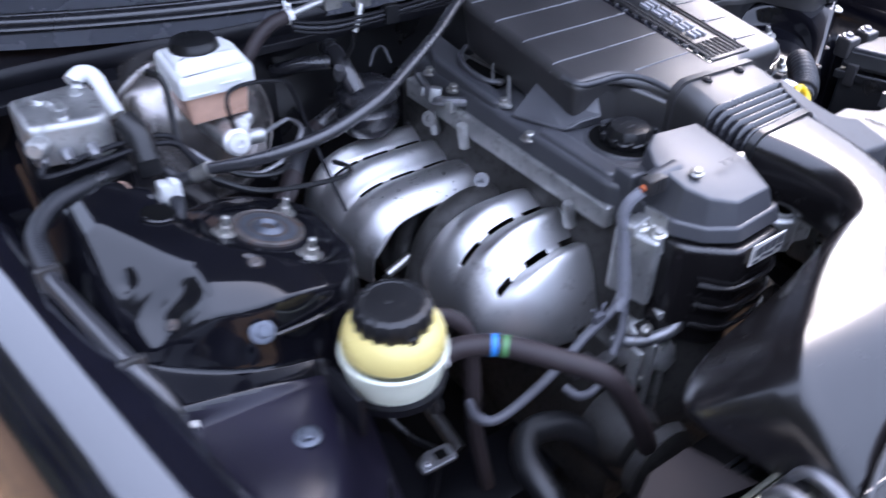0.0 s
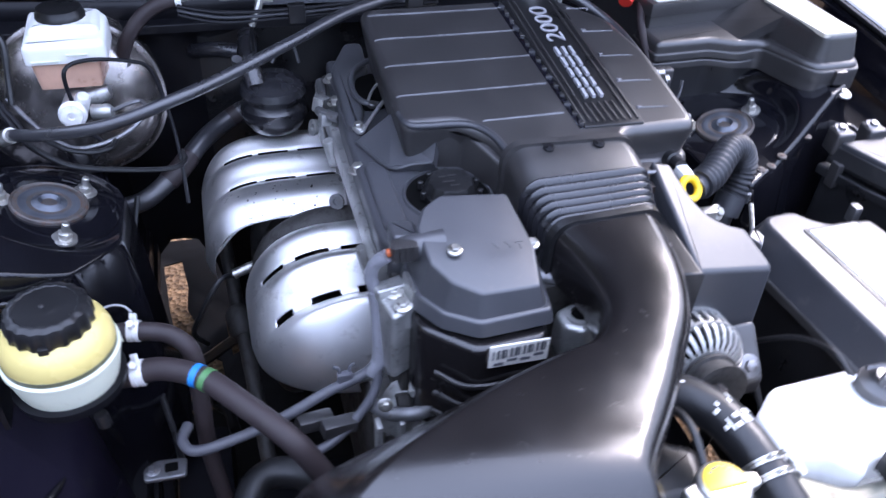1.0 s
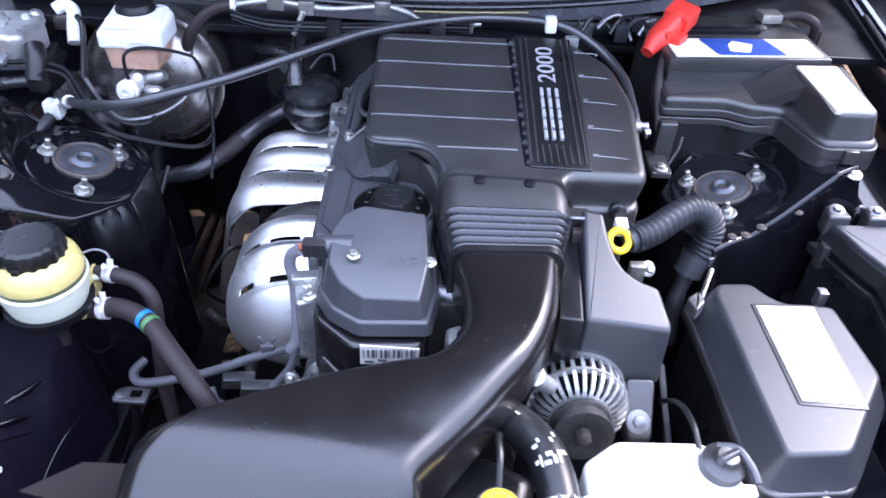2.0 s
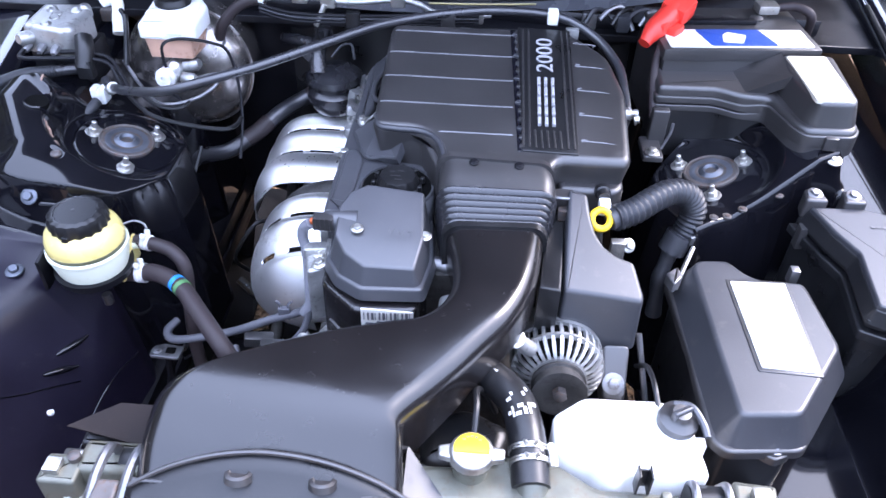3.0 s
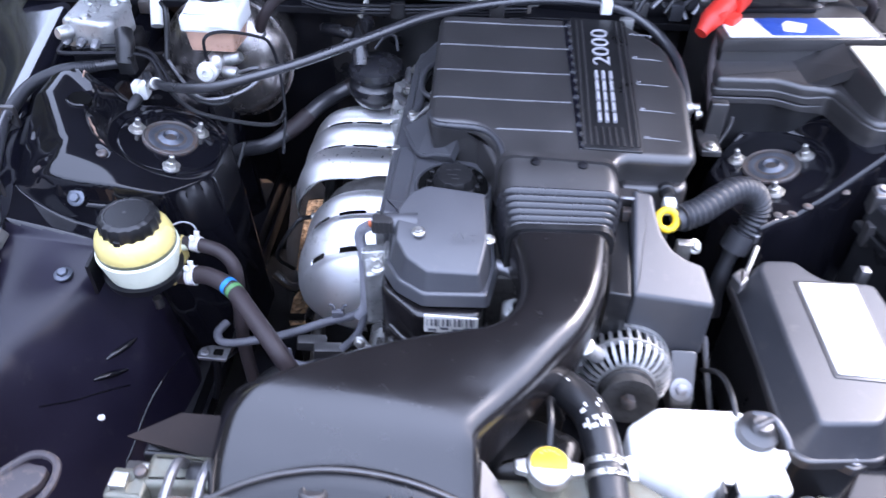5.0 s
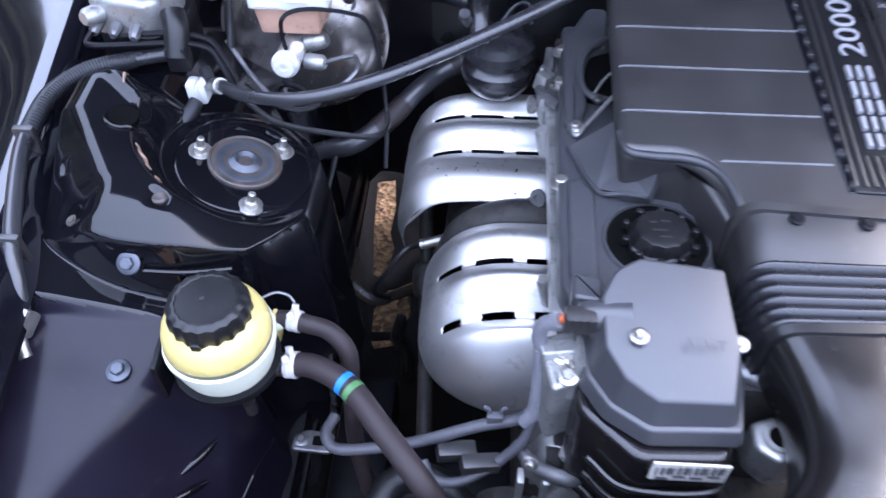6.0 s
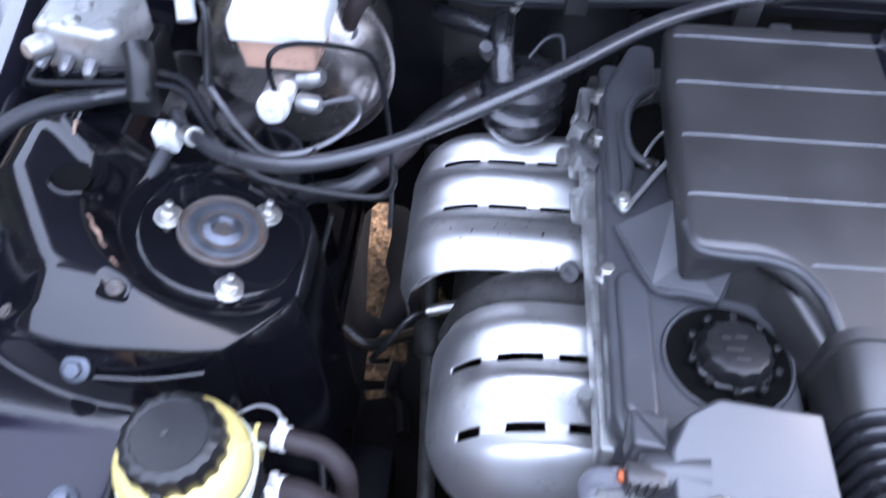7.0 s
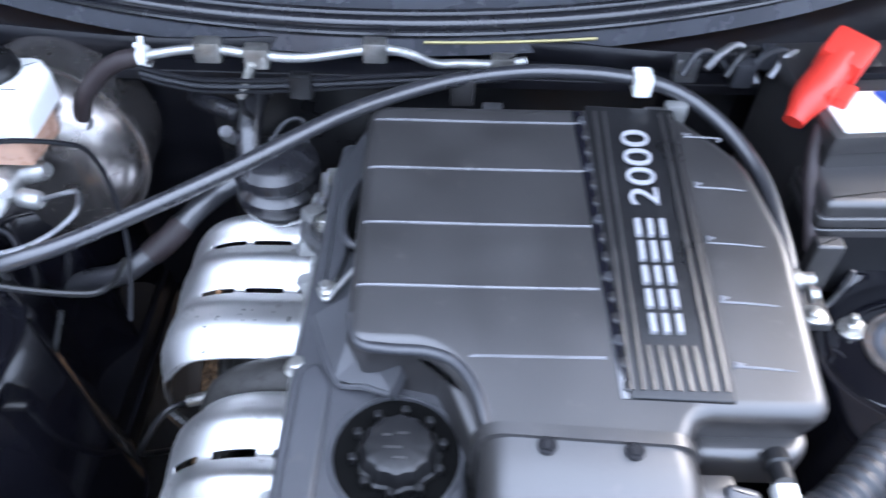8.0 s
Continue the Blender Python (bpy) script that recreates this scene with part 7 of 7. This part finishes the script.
def vapour_valve():
    th = thing("heater_valve", (-0.215, 0.28, 0.80), "stacked black rubber heater valve behind the shield", "valve")
    c = (-0.206, 0.318, 0.000)
    part("body", lathe(c, (0, 0, 1), [(0.78, 0.046), (0.795, 0.056), (0.810, 0.061), (0.824, 0.058), (0.832, 0.048), (0.838, 0.052), (0.850, 0.060), (0.862, 0.056), (0.869, 0.044), (0.874, 0.036), (0.876, 0.012)], 36), SHINYRUB, th)
    neck = part("neck", tube([(-0.235, 0.300, 0.865), (-0.240, 0.330, 0.895), (-0.240, 0.365, 0.915), (-0.236, 0.40, 0.915)], 0.018, 14, 5), SHINYRUB, th)
    part("nut", block((-0.247, 0.395, 0.905), (-0.227, 0.42, 0.93), 0.004), STEEL, neck)
    part("fitting", tube([(-0.255, 0.325, 0.89), (-0.262, 0.315, 0.905), (-0.262, 0.310, 0.915)], 0.009, 10, 3), STEEL, neck)
    part("wire", tube([(-0.205, 0.305, 0.905), (-0.185, 0.32, 0.925), (-0.165, 0.325, 0.925), (-0.158, 0.31, 0.90)], 0.003, 8, 5), TAPE, th)
    h = thing("heater_hose", (-0.36, 0.38, 0.70), "black rubber heater hose dipping to the wing", "hose")
    part("pipe", tube([(-0.215, 0.385, 0.800), (-0.262, 0.402, 0.768), (-0.308, 0.384, 0.748), (-0.345, 0.348, 0.736), (-0.385, 0.305, 0.713), (-0.445, 0.266, 0.682), (-0.495, 0.262, 0.668), (-0.540, 0.260, 0.650)], 0.0175, 14, 7), CABLE, h)
    part("band", tube([(-0.270, 0.400, 0.764), (-0.285, 0.395, 0.757)], 0.0188, 14, 2), HOSE, h)
    part("sleeve", tube([(-0.365, 0.326, 0.7255), (-0.385, 0.305, 0.713), (-0.410, 0.286, 0.699)], 0.0194, 14, 4), HOSE, h, "ribbed protective sleeve")
    g = thing("bulkhead_hose", (-0.30, 0.36, 0.87), "black rubber hose end by the firewall", "hose")
    part("pipe", tube([(-0.335, 0.43, 0.88), (-0.315, 0.40, 0.895), (-0.285, 0.375, 0.905), (-0.255, 0.36, 0.905)], 0.014, 12, 5), SHINYRUB, g)
    v = thing("vacuum_line", (-0.45, 0.08, 0.86), "thin black rubber vacuum line", "hose")
    part("line", tube([(-0.575, 0.120, 0.900), (-0.545, 0.098, 0.885), (-0.510, 0.084, 0.872), (-0.450, 0.082, 0.860), (-0.395, 0.085, 0.852), (-0.372, 0.09, 0.852), (-0.362, 0.11, 0.85), (-0.366, 0.15, 0.84)], 0.0042, 8, 8), RUBBER, v)
    part("line", tube([(-0.560, 0.128, 0.905), (-0.52, 0.105, 0.89), (-0.485, 0.098, 0.885), (-0.462, 0.108, 0.884), (-0.455, 0.125, 0.886)], 0.0040, 8, 8), RUBBER, v)


vapour_valve()


def sensor_loom():
    th = thing("sensor_loom", (-0.16, -0.27, 0.70), "grey sensor lead with connectors and an orange seal", "cable")
    plug = part("plug", block((-0.128, -0.281, 0.918), (-0.096, -0.261, 0.940), 0.003), SATIN, th, "dark grey ribbed plug")
    for k in range(4):
        part("rib", block((-0.126 + 0.007 * k, -0.283, 0.920), (-0.1225 + 0.007 * k, -0.279, 0.9415), 0), SATIN, plug)
    part("seal", lathe((-0.128, -0.270, 0.928), (-1, 0.1, -0.3), [(0, 0.0050), (0.003, 0.0054), (0.0045, 0.0045)], 14), ORANGE, plug, "orange rubber seal")
    part("shell", tube([(-0.132, -0.270, 0.924), (-0.146, -0.264, 0.908), (-0.150, -0.262, 0.886), (-0.144, -0.264, 0.862)], 0.0085, 12, 5), SLEEVE, th, "grey plug boot")
    part("lead", tube([(-0.144, -0.264, 0.866), (-0.142, -0.270, 0.830), (-0.142, -0.277, 0.795), (-0.144, -0.283, 0.762), (-0.156, -0.286, 0.742)], 0.0105, 12, 8), SLEEVE, th)
    part("branch", tube([(-0.146, -0.283, 0.760), (-0.165, -0.285, 0.742), (-0.212, -0.288, 0.724), (-0.275, -0.298, 0.700), (-0.335, -0.305, 0.685), (-0.385, -0.304, 0.674), (-0.402, -0.285, 0.674), (-0.395, -0.258, 0.672)], 0.0072, 12, 8), LEAD, th)
    part("branch", tube([(-0.144, -0.287, 0.756), (-0.157, -0.302, 0.718), (-0.190, -0.318, 0.685), (-0.23, -0.335, 0.67), (-0.262, -0.335, 0.672), (-0.275, -0.315, 0.68)], 0.0065, 10, 7), LEAD, th)
    for x, y, z in ((-0.235, -0.305, 0.690), (-0.205, -0.318, 0.688)):
        part("connector", turned(block((x - 0.024, y - 0.010, z - 0.010), (x + 0.024, y + 0.010, z + 0.010), 0.003), (x, y, z), 0, 10, 12), SATIN, th)
    clip = part("clip", block((-0.200, -0.290, 0.726), (-0.180, -0.280, 0.750), 0.002), LEAD, th, "grey plastic loom clip")
    for k in (-1, 1):
        part("prong", tube([(-0.190 + 0.006 * k, -0.284, 0.747), (-0.190 + 0.008 * k, -0.282, 0.757), (-0.190 + 0.014 * k, -0.281, 0.760)], 0.0025, 6, 3), LEAD, clip)


sensor_loom()


def low_bits():
    th = thing("wing_connector", (-0.452, 0.01, 0.58), "small grey wiring connector low in the bay", "connector")
    part("body", block((-0.462, 0.0, 0.595), (-0.444, 0.02, 0.640), 0.004), TAPE, th)
    part("wire", tube([(-0.453, 0.005, 0.598), (-0.452, -0.03, 0.56), (-0.448, -0.08, 0.55), (-0.43, -0.16, 0.53), (-0.42, -0.22, 0.55)], 0.005, 8, 6), RUBBER, th)
    part("wire", tube([(-0.453, 0.015, 0.638), (-0.455, 0.03, 0.68), (-0.455, 0.06, 0.74), (-0.44, 0.10, 0.80)], 0.004, 8, 6), RUBBER, th)
    br = thing("pipe_bracket", (-0.438, -0.245, 0.545), "small grey steel bracket with a slot", "bracket")
    part("plate", slab([(-0.468, -0.260), (-0.412, -0.262), (-0.410, -0.232), (-0.450, -0.228), (-0.468, -0.238)], 0.574, 0.568, 0.002, 0.006), STEEL, br)
    part("bolt", bolt((-0.456, -0.245, 0.574), (0, 0, 1), 0.006, 0.005, 0.010), STEEL, br)
    # slot drawn as a thin black slab, its shade in the colour
    part("slot", slab([(-0.440, -0.252), (-0.422, -0.252), (-0.422, -0.238), (-0.440, -0.238)], 0.5755, 0.572, 0.0004, 0.002), HOLESHADE, br)
    part("post", tube([(-0.438, -0.245, 0.563), (-0.445, -0.245, 0.50), (-0.46, -0.245, 0.44)], 0.008, 8, 3), DARKPAINT, br)
    st = thing("steering_shaft", (-0.37, 0.1, 0.40), "dark steel steering shaft beside the exhaust", "shaft")
    part("shaft", tube([(-0.34, 0.45, 0.60), (-0.325, 0.25, 0.50), (-0.31, 0.05, 0.42), (-0.30, -0.12, 0.36)], 0.014, 10, 4), DARKCAST, st)
    part("joint", lathe((-0.3175, 0.15, 0.455), (0.1, -1, -0.45), [(-0.03, 0.020), (-0.02, 0.026), (0.02, 0.026), (0.03, 0.020)], 14), DARKCAST, st)
    tray = thing("undertray", (0.0, 0.0, 0.17), "black undertray with an opening beside the engine", "undertray")
    openings = ([(-0.500, 0.70), (-0.455, 0.71), (-0.442, 0.60), (-0.446, 0.52), (-0.430, 0.47), (-0.440, 0.37), (-0.470, 0.385), (-0.478, 0.45), (-0.488, 0.53)],
                [(-0.430, 0.345), (-0.400, 0.350), (-0.376, 0.328), (-0.372, 0.27), (-0.400, 0.225), (-0.452, 0.222), (-0.455, 0.286)],
                [(-0.450, 0.200), (-0.393, 0.208), (-0.398, 0.190), (-0.44, 0.178)],
                [(-0.360, 0.46), (-0.300, 0.47), (-0.298, 0.40), (-0.325, 0.355), (-0.350, 0.34)])
    bm = bmesh.new()
    for loop in ([(-0.60, -0.80), (0.52, -0.80), (0.52, 0.80), (-0.60, 0.80)], *openings):
        vs = [bm.verts.new((x, y, 0.175)) for x, y in loop]
        for a, b in zip(vs, vs[1:] + vs[:1]):
            bm.edges.new((a, b))
    bmesh.ops.triangle_fill(bm, use_beauty=True, use_dissolve=False, edges=bm.edges[:])
    sheet = part("panel", bm, TRAY, tray)
    sheet.modifiers.new("sheet", "SOLIDIFY").thickness = 0.004
    for pts in ([(-0.50, 0.30, 0.24), (-0.45, 0.275, 0.22), (-0.40, 0.28, 0.24), (-0.33, 0.27, 0.30)], [(-0.36, 0.10, 0.20), (-0.37, 0.16, 0.19), (-0.395, 0.20, 0.185), (-0.39, 0.26, 0.185)]):
        part("hose", tube(pts, 0.012, 8, 5), RUBBER, tray)
    sub = thing("subframe", (0.0, -0.1, 0.22), "black steel subframe under the engine", "subframe")
    part("beam", block((-0.45, -0.22, 0.20), (0.45, -0.08, 0.30), 0.02), DARKPAINT, sub)
    part("beam", block((-0.46, -0.50, 0.24), (-0.36, 0.02, 0.33), 0.02), DARKPAINT, sub)
    part("beam", block((0.30, -0.50, 0.22), (0.46, 0.30, 0.36), 0.02), DARKPAINT, sub)
    pump = thing("steering_pump", (-0.16, -0.38, 0.50), "dark cast steering pump low at the engine front", "pump")
    part("housing", lathe((-0.16, -0.30, 0.54), (0, -1, 0), [(0, 0.05), (0.06, 0.055), (0.08, 0.045), (0.09, 0.02)], 24), DARKCAST, pump)
    part("pulley", lathe((-0.16, -0.40, 0.54), (0, -1, 0), [(0, 0.06), (0.005, 0.066), (0.02, 0.062), (0.025, 0.066), (0.03, 0.05)], 32), DARKCAST, pump)
    hs = thing("lower_hose", (-0.25, -0.42, 0.50), "thick black rubber hose low behind the radiator", "hose")
    part("pipe", tube([(-0.17, -0.36, 0.47), (-0.205, -0.33, 0.53), (-0.250, -0.300, 0.568), (-0.300, -0.288, 0.572), (-0.332, -0.318, 0.565), (-0.338, -0.390, 0.545), (-0.338, -0.480, 0.480)], 0.022, 14, 6), RUBBER, hs)
    rs = thing("stay_rod", (0.40, -0.30, 0.60), "thin dull steel stay rod beside the belt cover", "rod")
    part("rod", tube([(0.392, -0.30, 0.76), (0.410, -0.34, 0.68), (0.43, -0.38, 0.60)], 0.005, 8, 3), STEEL, rs)
    cl = thing("scuttle_wiring", (0.42, 0.40, 0.98), "tangled grey wires and clips at the scuttle corner", "wiring")
    for k in range(5):
        a = 0.32 + 0.028 * k
        part("wire", tube([(a, 0.36, 0.985 + 0.01 * (k % 2)), (a + 0.02, 0.375, 1.01), (a + 0.05, 0.385 + 0.01 * (k % 3), 0.995 + 0.012 * (k % 2)), (a + 0.075, 0.37, 0.97)], 0.005, 8, 5), (TAPE, STEEL, RUBBER)[k % 3], cl)
    part("bracket", block((0.315, 0.372, 0.965), (0.345, 0.39, 1.0), 0.003), STEEL, cl)
    part("connector", block((0.385, 0.355, 0.97), (0.412, 0.38, 1.005), 0.004), TAPE, cl)
    part("connector", block((0.420, 0.375, 0.985), (0.440, 0.395, 1.015), 0.004), TAPE, cl)


low_bits()
